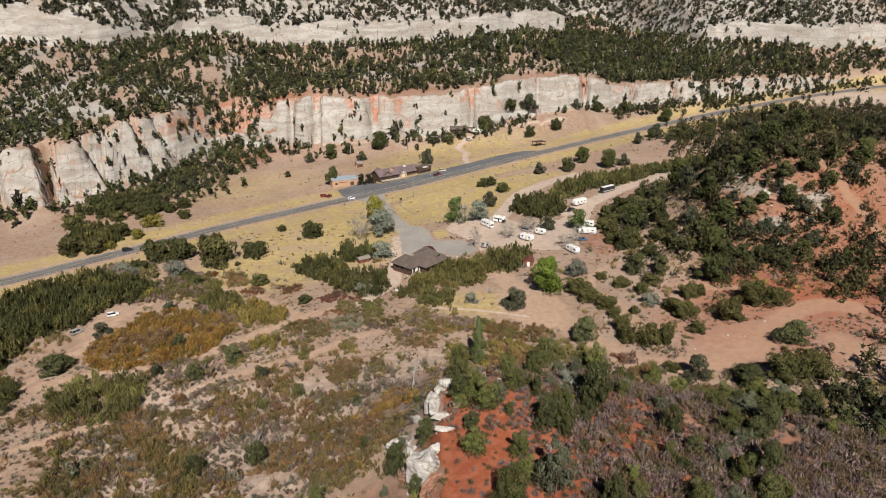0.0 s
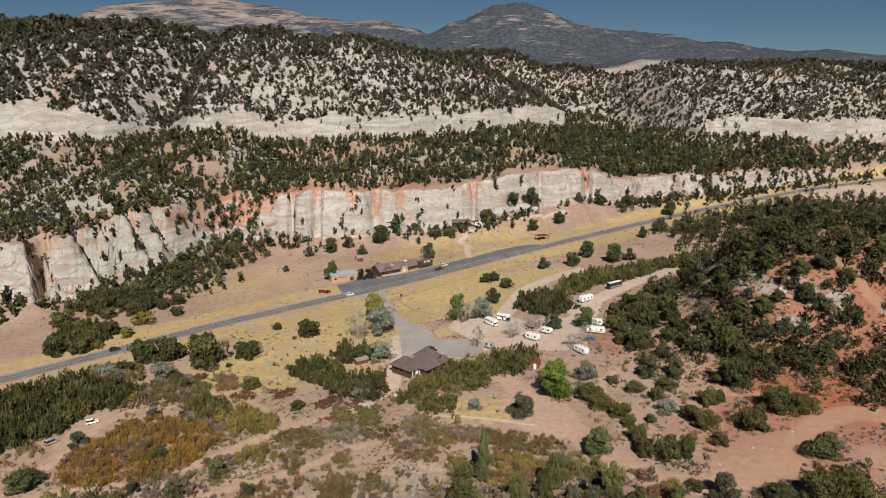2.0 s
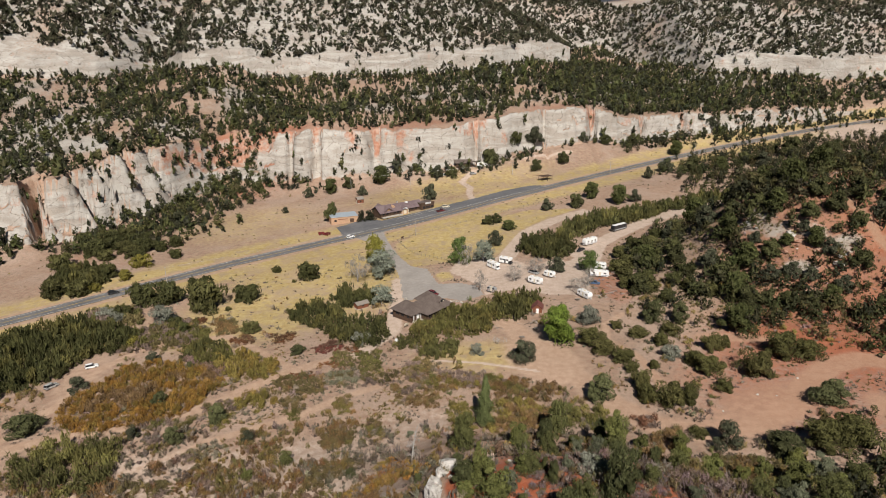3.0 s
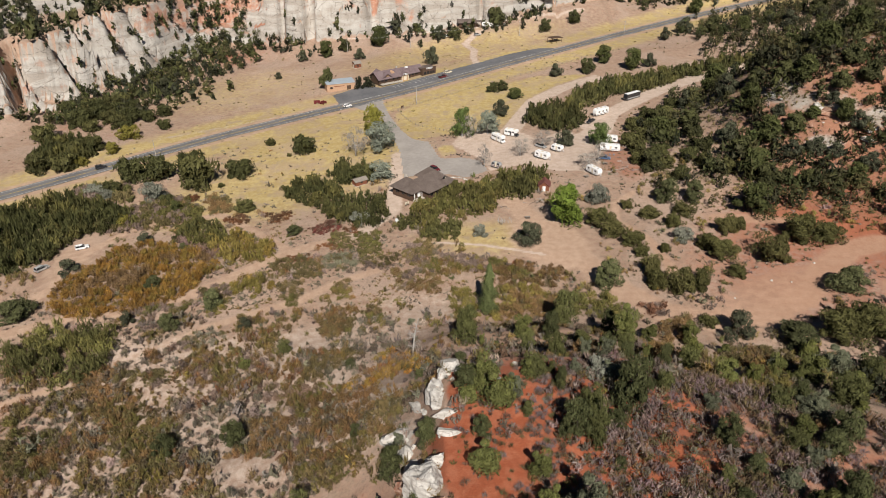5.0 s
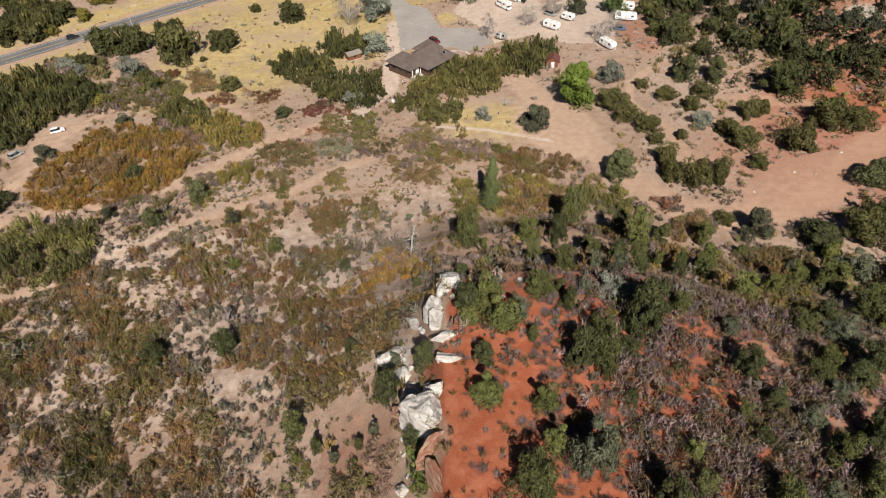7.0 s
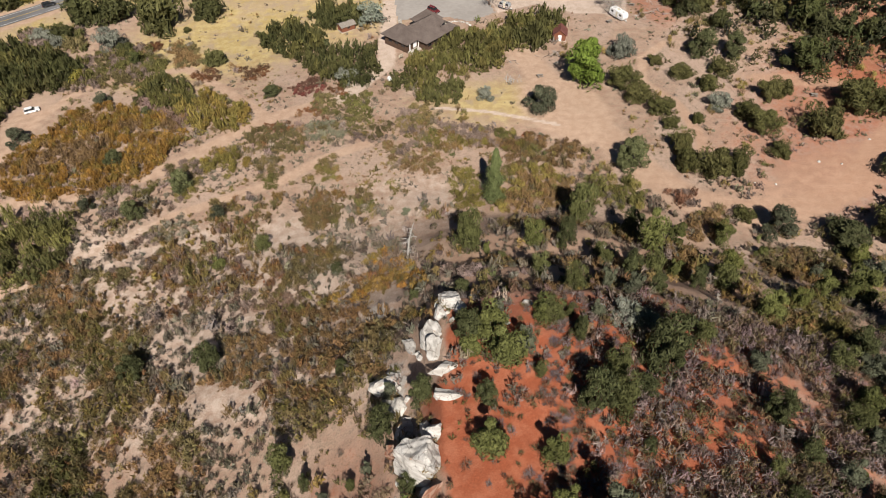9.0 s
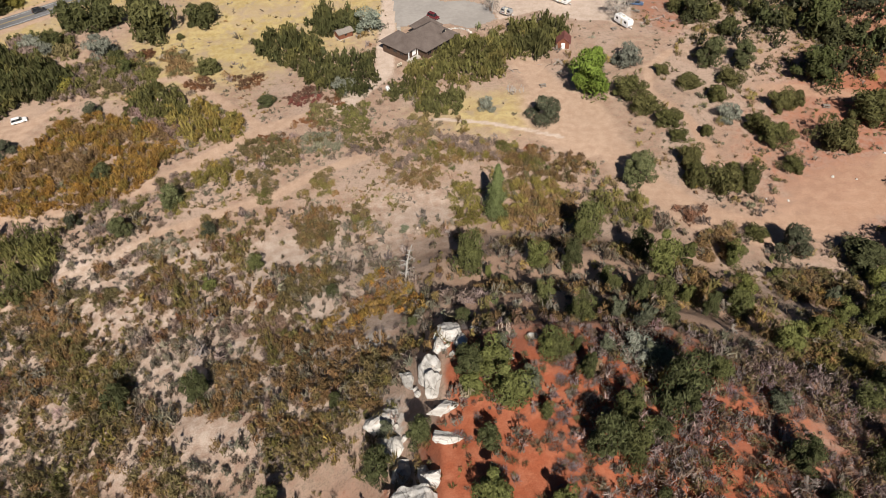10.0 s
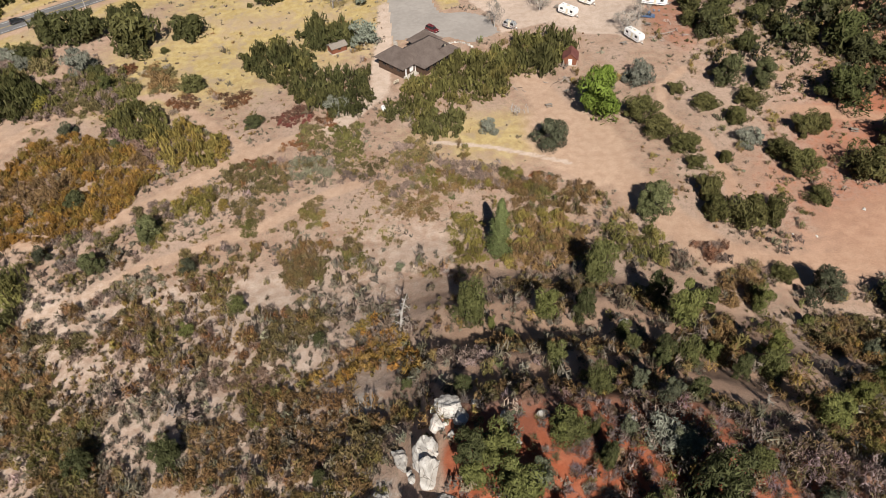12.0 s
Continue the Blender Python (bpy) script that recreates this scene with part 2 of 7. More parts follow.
def bell(x, y, cx, cy, rx, ry, turn=0.0, power=1.0):
    c, s = math.cos(radians(turn)), math.sin(radians(turn))
    dx, dy = np.asarray(x, float) - cx, np.asarray(y, float) - cy
    return np.exp(-((((dx * c + dy * s) / rx) ** 2 + ((dy * c - dx * s) / ry) ** 2) ** power))


def to_line(x, y, pts):
    """Distance to a polyline, and the run along it."""
    x, y = np.asarray(x, float), np.asarray(y, float)
    best, run, along = np.full(np.broadcast(x, y).shape, 1e9), np.zeros(np.broadcast(x, y).shape), 0.0
    for (ax, ay), (bx, by) in zip(pts, pts[1:]):
        lx, ly = bx - ax, by - ay
        n = math.hypot(lx, ly)
        k = np.clip(((x - ax) * lx + (y - ay) * ly) / (n * n), 0, 1)
        d = np.hypot(x - ax - k * lx, y - ay - k * ly)
        near = d < best
        best, run, along = np.where(near, d, best), np.where(near, along + k * n, run), along + n
    return best, run


def valley(x, y):
    x = np.asarray(x, float)
    return 0.0587 * 420 * np.tanh(x / 420)


# the lower cliff's foot, the upper cliff's foot and the mesa rim, as y over x
FOOT_X = (-900, -420, -262, -226, -200, -178, -158, -120, -62, 40, 140, 250, 330, 420, 560, 900)
FOOT_Y = (430, 415, 398, 398, 430, 462, 505, 528, 530, 540, 588, 622, 660, 700, 760, 900)
ROAD_X = (-420, -189, -86, 33, 150, 224, 280, 341, 458, 700, 1200)
ROAD_Y = (150, 304, 379, 455, 534, 581, 614, 650, 706, 800, 960)
UPPER_X = (-900, -400, -300, -262, -230, -100, 60, 150, 185, 230, 300, 420, 600, 900)
UPPER_Y = (640, 655, 680, 735, 700, 705, 735, 800, 990, 1010, 800, 770, 800, 900)


def flute(x, size, seed):
    """Sharp-edged buttresses along a cliff, 0..1."""
    return 1 - np.abs(vnoise(np.asarray(x, float) / size, 0.5 + 0 * x, seed))


def chutes(x):
    """Deep clefts that part the western cliff into ribs."""
    total = 0.0
    for at, half, deep in ((-246, 2.5, 10), (-212, 4.5, 30), (-204, 2.4, 20), (-194, 3.0, 26), (-184, 2.2, 16), (-173, 3.4, 24), (-164, 2.4, 14), (-104, 2.0, 9), (-84, 2.4, 10), (-40, 2.0, 6), (33, 2.2, 8), (88, 2.4, 8), (131, 3, 10), (176, 2.6, 9), (214, 3, 10), (250, 3, 8)):
        total = total + deep * np.exp(-((x - at - 2 * vnoise(x / 3, 0 * x, 19)) / half) ** 2)
    return total


def foot_y(x):
    x = np.asarray(x, float)
    west = 1 - ease(-190, -150, x)
    return (np.interp(x, FOOT_X, FOOT_Y) + 7 * fbm(x / 30, x * 0 + 3.3, 3, 5) - 3.2 * flute(x, 9, 6) - 1.4 * flute(x, 3.7, 4)
            - west * 10 * flute(x, 21, 7) + 4.5 + 8 * west)


def upper_y(x):
    x = np.asarray(x, float)
    return np.interp(x, UPPER_X, UPPER_Y) + 10 * fbm(x / 40, x * 0 + 9.1, 3, 8) - 3 * flute(x, 11, 9)


def mesa(x, y):
    """The canyon side: lower cliff, wooded bench, upper cliff, slickrock slope and rim."""
    x, y = np.asarray(x, float), np.asarray(y, float)
    s = y - foot_y(x)
    lean = x + 0.75 * np.clip(s, -6, 34) * (1 - ease(-165, -120, x))
    s = s - chutes(lean) * (1 - ease(38, 62, s))
    h1 = (1 + 0.24 * fbm(x / 20, y * 0 + 1.7, 3, 14)) * np.interp(x, (-420, -262, -226, -200, -170, -150, -130, -100, -46, 20, 110, 200, 330, 420, 560), (28, 28, 29, 32, 33, 29, 29, 34, 29, 32, 26, 19, 11, 3, 0))
    gully = bell(x, y, -146, 502, 27, 66) * 0.95
    west = 1 - ease(-190, -150, x)
    run = 8 + 45 * gully + 8 * west + 5 * (1 + fbm(x / 18, y * 0, 2, 3))
    s = s + (2.6 * fbm(x / 7, y / 5, 3, 15) + 1.5 * fbm(x / 2.5, y / 9, 2, 16)) * ease(-6, 0, s) * (1 - ease(24, 32, s))
    k = np.clip(s / run, 0, 1)
    steps = k + 0.035 * np.sin(k * 25 + 3 * fbm(x / 25, y * 0, 2, 13)) * np.sin(np.pi * k)
    lower = h1 * (0.35 * ease(0, 1, steps) + 0.65 * steps) + (5 + 6 * ease(20, 90, x) * (1 - ease(120, 160, x))) * ease(-30 - 16 * ease(20, 90, x), 2, s) * ease(8, 30, y - np.interp(x, ROAD_X, ROAD_Y))
    u = y - upper_y(x)
    bench = np.clip(s / np.maximum(upper_y(x) - foot_y(x), 60), 0, 1)
    base = np.interp(x, (-400, -334, -220, -120, 0, 160, 300, 600), (45, 45, 41, 27, 23, 21, 22, 24))
    h2 = np.interp(x, (-420, -300, -262, -235, -100, 60, 150, 190, 290, 330, 600), (15, 15, 4, 15, 20, 20, 20, 3, 3, 20, 24))
    upper = h2 * ease(0, 9, u)
    rise = np.interp(x, (-600, -300, -70, 20, 90, 150, 186, 230, 300, 500, 900), (110, 97, 83, 60, 30, 10, 12, 46, 60, 62, 50))
    slope = rise * np.sin(np.pi / 2 * np.clip((u - 10) / 235, 0, 1))
    slope = np.maximum(slope, (68 - 16 * ease(420, 800, x)) * ease(930, 1180, y))
    ridges = 6 * fbm(x / 48, y / 130, 3, 11) * ease(10, 80, u)
    hollows = 2.5 * fbm(x / 30, y / 30, 3, 12) * ease(15, 50, s)
    return lower + base * bench ** 1.3 + upper + slope + ridges + hollows


def knoll(x, y):
    """The near hill with the outcrop along its western edge."""
    x, y = np.asarray(x, float), np.asarray(y, float)
    side = np.interp(x, (-110, -74, -54, -44, -32, -20, -9, -2.5, 2.5, 15, 50, 190),
                     (-2, 0.4, 2.2, 5.5, 8.5, 13, 18.5, 23.5, 30.5, 31.5, 31, 29))
    back = y + 0.55 * np.maximum(x - 35, 0)
    fall = np.interp(back, (100, 138, 146, 153, 160, 169, 180, 188, 197, 210), (1, 1, 0.96, 0.76, 0.68, 0.46, 0.36, 0.20, 0.07, 0))
    return side * fall


def east_hill(x, y):
    x = np.asarray(x, float)
    across = np.where(x > 183, 183 + (x - 183) * 0.4, x)
    return 34 * bell(across, y, 183, 326, 58, 50, 0, 2.0) + 5 * bell(across, y, 178, 310, 85, 78, 0, 1.5)


def terrain(x, y):
    x, y = np.asarray(x, float), np.asarray(y, float)
    z = valley(x, y) + knoll(x, y) + east_hill(x, y) + mesa(x, y)
    rough = 0.25 + 0.75 * ease(2, 12, knoll(x, y) + east_hill(x, y) + mesa(x, y))
    return z + rough * (0.9 * fbm(x / 14, y / 14, 3, 21) + 0.25 * fbm(x / 3.5, y / 3.5, 2, 31))
# ---- end terrain ----

# ---- plan of the valley ----
ROAD = [(-420, 150), (-300, 224), (-240, 266), (-189, 304), (-167, 320), (-127, 351), (-86, 379), (-39, 406), (-13, 422), (33, 455),
        (87, 492), (150, 534), (224, 581), (280, 614), (341, 650), (458, 706), (700, 800), (1200, 960)]
DRIVE = [(-27, 415), (-25, 400), (-20.5, 381), (-14.5, 361), (-9, 348), (-1, 343), (0.5, 336), (4, 323), (14, 322), (20.5, 318), (24, 306), (14, 300), (6, 305), (-4, 306),
         (-12, 304), (-14.6, 331), (-19.8, 356), (-27.3, 381), (-36, 392), (-44, 402)]
LOT = [(-56, 422), (-40, 437), (-29, 431.5), (3, 453), (26, 469), (50, 487), (69, 496), (84, 492), (80, 484), (28, 451.5), (-14, 424), (-38, 407), (-49, 401)]
CAMP = [(8.9, 338), (13, 351), (27.5, 352), (36.8, 354), (42.5, 346), (49, 338), (60, 345.7), (67, 341), (72.7, 350), (82, 359), (88, 357), (77, 327),
        (70.5, 311), (67, 292), (61, 300), (51, 302), (38.8, 311), (24.3, 306), (20.5, 320)]
CAMP_ARM = [(36.5, 350), (43.5, 368), (53, 391), (70.6, 411), (91, 424)]
CAMP_ROAD = [(73.9, 350), (94.5, 373), (120, 396.6), (146, 414.7), (165, 425), (200, 445)]
TRACK_WEST = [(-13, 300), (-14.5, 275), (-27, 256), (-39.5, 251.5), (-50.5, 246.7), (-60, 238), (-73, 226), (-87.5, 219), (-102, 214), (-112, 214), (-130, 206)]
TRACK_NORTH = [(-51, 250), (-67.5, 266.5), (-82, 280), (-98.7, 274.4), (-113, 272), (-123, 254), (-126, 231), (-131, 218), (-138, 200), (-142, 170)]
TRACK_LOW = [(-18, 232), (-30, 226), (-40.6, 217), (-54, 211), (-67, 204.7), (-77, 196.6), (-85, 192), (-97, 183), (-120, 172)]
TRACK_EAST = [(28, 285), (31.7, 274), (38, 251), (48, 233.5), (56.6, 213), (65.6, 201), (77, 195), (91, 196), (106.5, 203), (119, 217), (131, 227), (143, 230), (152, 226)]
TRACK_LOOP = [(76, 277), (67.7, 269), (65, 256), (72.8, 242), (74.8, 226), (72, 210)]
TRACK_RED = [(180, 334), (178, 318), (171.5, 300), (174, 292), (177, 284), (182, 277), (187, 268), (196, 254), (206, 238)]
FIELD = [(-19, 387), (-17, 367), (-9, 347), (6.5, 350.5), (25, 353), (35, 366), (50, 396), (68, 415), (90, 432), (60, 435), (20, 413)]
ISLAND = [(1.8, 335.2), (8.9, 337.9), (11.1, 327.7), (4.9, 324.4)]
LOT_LANE = [(28, 462), (26, 485), (27.7, 500), (22, 515), (32, 533), (48, 544), (88, 552), (108, 561)]


def inside(x, y, pts, soft):
    """1 within the outline, falling to 0 over soft metres past it."""
    x, y = np.asarray(x, float), np.asarray(y, float)
    odd = np.zeros(x.shape, bool)
    for (ax, ay), (bx, by) in zip(pts, pts[1:] + pts[:1]):
        if ay != by:
            odd ^= ((ay > y) != (by > y)) & (x < (bx - ax) * (y - ay) / (by - ay) + ax)
    d, _ = to_line(x, y, pts + pts[:1])
    return ease(-soft, soft, np.where(odd, d, -d))


def band(x, y, pts, half, soft=1.5):
    d, _ = to_line(x, y, pts)
    return 1 - ease(half - soft, half + soft, d)


def hard_ground(x, y):
    """Roads, lots and camp, where nothing grows."""
    k = np.maximum(band(x, y, ROAD, 6.5), inside(x, y, DRIVE, 1.0))
    k = np.maximum(k, inside(x, y, LOT, 1.5))
    k = np.maximum(k, np.maximum(inside(x, y, CAMP, 1.5), np.maximum(band(x, y, CAMP_ARM, 4.5), band(x, y, CAMP_ROAD, 5))))
    return k


def tracks(x, y):
    k = np.maximum(band(x, y, TRACK_WEST, 2.6), band(x, y, TRACK_NORTH, 1.8))
    k = np.maximum(k, np.maximum(band(x, y, TRACK_LOW, 1.7), band(x, y, TRACK_EAST, 4.6, 3)))
    k = np.maximum(k, np.maximum(band(x, y, TRACK_LOOP, 1.5), 0.8 * band(x, y, TRACK_RED, 2.4)))
    k = np.maximum(k, band(x, y, LOT_LANE, 2.5))
    sand = 0.30 * bell(x, y, 14, 172, 34, 14, 0, 1.5) + bell(x, y, 40, 245, 13, 22, 20, 2) + 0.62 * bell(x, y, 104, 208, 26, 12, 25, 2) + 0.8 * bell(x, y, 136, 200, 7, 12, 0, 2) + 0.8 * bell(x, y, 112, 249, 22, 3.5, -18, 2) + 0.55 * bell(x, y, -126, 250, 8, 28, 0, 2)
    return np.clip(np.maximum(k, sand), 0, 1)


def grass_cover(x, y):
    """Dry yellow grass along the road and round the junction."""
    d, _ = to_line(x, y, ROAD)
    g = (1 - ease(14, 34, d)) * ease(-320, -190, x)
    g = np.maximum(g, bell(x, y, -50, 335, 48, 52, 0, 2))
    g = np.maximum(g, 0.9 * bell(x, y, 20, 395, 38, 45, 0, 2))
    g = np.maximum(g, 0.72 * bell(x, y, 18, 250, 26, 14, 0, 1.5))
    g = np.maximum(g, 0.85 * bell(x, y, -72, 298, 46, 32, 20, 1.5))
    g = np.maximum(g, 0.7 * bell(x, y, 20, 505, 90, 30, 25, 1.5))
    g = np.maximum(g, 0.5 * bell(x, y, -110, 440, 60, 45, 30, 1.5))
    g = np.maximum(g, 0.95 * np.maximum(inside(x, y, FIELD, 2.0), inside(x, y, ISLAND, 1.0)))
    return np.clip(g * (1 - ease(2, 8, mesa(x, y) - 3)), 0, 1)


def red_cover(x, y):
    top = ease(-1, 5, x + 5 * fbm(x / 7, y / 7, 2, 67)) * (1 - 0.5 * ease(30, 60, x)) * (1 - ease(70, 95, x)) * (1 - ease(136, 156, y + 0.4 * np.maximum(x - 35, 0)))
    east = 0.52 * bell(x, y, 128, 226, 62, 46, 20, 2) + 0.62 * bell(x, y, 172, 296, 66, 62, 0, 2) + 0.25 * band(x, y, TRACK_RED, 6, 4)
    top = np.maximum(top, 0.42 * bell(x, y, -13, 116, 11, 15, 0, 2))
    top = np.maximum(top, 0.24 * ease(2, 8, x) * (1 - ease(66, 80, x)) * ease(140, 150, y) * (1 - ease(176, 192, y)))
    east = np.maximum(east, 0.5 * bell(x, y, 79, 306, 10, 24, 0, 2))
    east = np.maximum(east, 0.4 * bell(x, y, -176, 412, 44, 60, 20, 2) * np.clip(0.6 + 1.6 * fbm(x / 15, y / 15, 2, 68), 0, 1))
    east = np.maximum(east, 0.34 * bell(x, y, -84, 138, 30, 20, 0, 2))
    s = y - foot_y(x)
    ledge = (0.44 * bell(x, s, -20, 24, 260, 15, 0, 2) + 0.6 * bell(x, y, -140, 525, 40, 50)) * np.clip(0.8 + 1.4 * fbm(x / 22, y / 22, 2, 66), 0.2, 1)
    return np.clip(np.maximum(np.maximum(top, east), ledge), 0, 1)


# ---- ground ----
def grid_rows():
    """Row levels: (section, place within it, row's nominal distance)."""
    rows = [(0, k, y) for k, y in ((k, -400 + 480 * k) for k in np.linspace(0, 1, 13)[:-1])]
    rows += [(1, k, 80 + 250 * k) for k in np.linspace(0, 1, 211)[:-1]]
    rows += [(2, k, 330 + 190 * k) for k in np.linspace(0, 1, 68)[:-1]]
    rows += [(3, k, 520 + 56 * k) for k in np.linspace(0, 1, 54)[:-1]]
    rows += [(4, k, 576 + 156 * k) for k in np.linspace(0, 1, 32)[:-1]]
    rows += [(5, k, 732 + 24 * k) for k in np.linspace(0, 1, 21)[:-1]]
    rows += [(6, k, 756 + 420 * k) for k in np.linspace(0, 1, 54)[:-1]]
    rows += [(7, k, 1176 + 3500 * k) for k in np.linspace(0, 1, 46)]
    return rows


def mountains(x, y):
    """The far peak, the long ridge beside it and low plateaus."""
    x, y = np.asarray(x, float), np.asarray(y, float)
    crags = 8 * fbm(x / 90, y / 90, 4, 40)
    peak = np.interp(x, (-900, -174, 75, 211, 270, 358, 431, 505, 579, 669, 774, 954, 1165, 1315, 1438, 1621, 1926, 2440), (20, 108, 203, 277, 312, 328, 337, 337, 324, 284, 244, 218, 196, 184, 151, 126, 112, 89))
    ridge = np.interp(x, (-3200, -2123, -1992, -1892, -1761, -1440, -1311, -1152, -1026, -898, -739, -546, -466, -287, -60, 83, 300), (150, 224, 257, 299, 326, 350, 357, 358, 327, 318, 275, 247, 223, 247, 205, 178, 80))
    a = (peak + crags) * np.exp(-((y - 3900) / 420) ** 2)
    b = (ridge + crags) * np.exp(-((y - 4300) / 330) ** 2)
    low = np.interp(x, (1500, 1663, 1749, 1874, 1982, 2092, 2300, 2415, 2522, 2630, 2900), (60, 171, 194, 197, 178, 153, 128, 138, 151, 137, 90)) * np.exp(-((y - 4600) / 120) ** 2)
    return np.maximum(np.maximum(a, b), low) * ease(2000, 3000, y)


def ground_height(x, y):
    return terrain(x, y) + mountains(x, y)


def build_ground():
    rows = grid_rows()
    u = np.concatenate([-np.array([9, 5, 3, 2, 1.5, 1.25, 1.1]), np.linspace(-1, 1, 451)[1:-1], np.array([1.1, 1.25, 1.5, 2, 3, 5, 9])])
    X, Y = np.zeros((len(rows), len(u))), np.zeros((len(rows), len(u)))
    for i, (sec, k, nominal) in enumerate(rows):
        x = u * max(118, 0.66 * nominal + 34)
        f, up = foot_y(x), upper_y(x)
        edges = (-400 + 0 * x, 80 + 0 * x, 330 + 0 * x, f - 10, f + 46, up - 6, up + 18, up + 438, 4700 + 0 * x)
        X[i], Y[i] = x, edges[sec] + (edges[sec + 1] - edges[sec]) * k
    Z = ground_height(X, Y)
    nr, nc = X.shape
    verts = np.stack([X.ravel(), Y.ravel(), Z.ravel()], 1)
    a = (np.arange(nr - 1)[:, None] * nc + np.arange(nc - 1)[None]).ravel()
    quads = np.stack([a, a + 1, a + nc + 1, a + nc], 1)
    x, y = X.ravel(), Y.ravel()
    s, up = y - foot_y(x), y - upper_y(x)
    steep = np.hypot(np.gradient(Z, axis=0) / np.maximum(np.gradient(Y, axis=0), 0.05), 0).ravel()
    low = ease(-1, 2, s) * (1 - ease(24, 44, s)) * ease(0.5, 1.0, steep)
    high = ease(-1, 2, up) * (1 - ease(11, 17, up)) * ease(0.5, 1.0, steep)
    white = ease(-3, 5, up) * (0.72 + 0.5 * fbm(x / 60, y / 60, 3, 50))
    white = np.maximum(white, ease(26, 50, s) * (1 - ease(-8, 2, up)) * (0.46 + 0.7 * fbm(x / 38, y / 38, 3, 51)))
    hard = np.clip(np.maximum(np.maximum(low, high), white), 0, 1)
    hard = np.maximum(hard, 0.8 * bell(x, y, 139, 311, 9, 6, -40, 2) + 0.8 * bell(x, y, 150, 295, 14, 4.5, -35, 2) + 0.7 * bell(x, y, 147, 283, 9, 3, -25, 2) + 0.7 * bell(x, y, 166, 284, 6, 4, 0, 2))
    hard = np.maximum(hard, 0.75 * bell(x, y, -5.5, 133, 3, 9) + 0.75 * bell(x, y, -10, 156, 4.5, 6, 30))
    stain = low * np.clip(0.95 * ease(8, 24, s) * (1 - 0.6 * (1 - ease(-200, -150, x))) + 0.9 * fbm(x / 18, y / 9, 3, 60), 0, 1) + high * 0.12
    stain = stain + 0.45 * bell(x, y, 150, 297, 26, 22)
    camp = np.maximum(inside(x, y, CAMP, 1.5), np.maximum(band(x, y, CAMP_ARM, 4.5), band(x, y, CAMP_ROAD, 5)))
    camp = np.maximum(camp, 0.8 * band(x, y, [(-15, 330), (-14.5, 275), (-27, 256)], 3.2))
    camp = np.maximum(camp, (0.46 * bell(x, y, -6, 206, 26, 24, 0, 1.5)) * (1 - hard_ground(x, y)))
    camp = camp * (1 - inside(x, y, ISLAND, 1.0)) * (1 - inside(x, y, FIELD, 1.0))
    camp = np.maximum(camp, 0.85 * band(x, y, [(2, 248), (16, 245), (28, 240), (37, 236)], 0.9, 0.6))
    camp = np.maximum(camp, 0.8 * bell(x, y, 400, 640, 90, 40, 20, 2))
    camp = np.maximum(camp, 0.9 * band(x, y, LOT_LANE, 2.2))
    camp = np.maximum(camp, 0.52 * (1 - ease(-8, -2, x)) * ease(-112, -90, x) * ease(124, 140, y) * (1 - ease(196, 212, y)))
    pink = 0.62 * ease(-4, 6, x) * (1 - ease(60, 76, x)) * ease(146, 152, y) * (1 - ease(182, 196, y))
    shoulder = 0.8 * band(x, y, ROAD, 9, 3) * (1 - band(x, y, ROAD, 4.2, 0.5))
    za = np.stack([red_cover(x, y), grass_cover(x, y), np.maximum(np.maximum(tracks(x, y), shoulder), pink), camp], 1)
    woods = 0.3 * ease(8, 40, s) * (1 - ease(-20, 5, up))
    woods = woods + 0.12 * (1 - ease(222, 244, y)) * ease(-114, -95, x) * (1 - ease(110, 130, x)) * (1 - tracks(x, y)) * (1 - red_cover(x, y)) + 0.62 * ease(0.6, 3, east_hill(x, y))
    # where the far colour with its painted haze replaces the soil
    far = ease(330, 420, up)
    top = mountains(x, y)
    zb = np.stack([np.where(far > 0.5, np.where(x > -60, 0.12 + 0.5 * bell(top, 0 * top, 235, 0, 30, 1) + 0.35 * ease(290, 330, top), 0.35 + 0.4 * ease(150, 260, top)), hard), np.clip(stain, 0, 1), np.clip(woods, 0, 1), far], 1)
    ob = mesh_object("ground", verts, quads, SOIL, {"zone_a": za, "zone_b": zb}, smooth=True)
    return tagged(ob, "dry tan and red desert ground with cliffs and far mountains", "ground", kind="structure")


def mesh_object(name, verts, faces, mat, colours=None, smooth=False, parent=None):
    """One mesh object from arrays; faces all have the same number of corners."""
    me = bpy.data.meshes.new(name)
    verts, faces = np.asarray(verts, np.float32), np.asarray(faces, np.int32)
    n, c = faces.shape
    me.vertices.add(len(verts))
    me.vertices.foreach_set("co", verts.ravel())
    me.loops.add(n * c)
    me.loops.foreach_set("vertex_index", faces.ravel())
    me.polygons.add(n)
    me.polygons.foreach_set("loop_start", np.arange(0, n * c, c, dtype=np.int32))
    me.polygons.foreach_set("loop_total", np.full(n, c, np.int32))
    me.polygons.foreach_set("use_smooth", np.full(n, smooth))
    for key, arr in (colours or {}).items():
        arr = np.asarray(arr, np.float32)
        if arr.shape[1] == 3:
            arr = np.concatenate([arr, np.ones((len(arr), 1), np.float32)], 1)
        me.attributes.new(key, "FLOAT_COLOR", "POINT").data.foreach_set("color", arr.ravel())
    me.update()
    me.validate()
    me.materials.append(mat)
    ob = new(name, me)
    ob.parent = parent
    return ob


build_ground()


def height(x, y):
    return float(ground_height(np.array([x]), np.array([y]))[0])


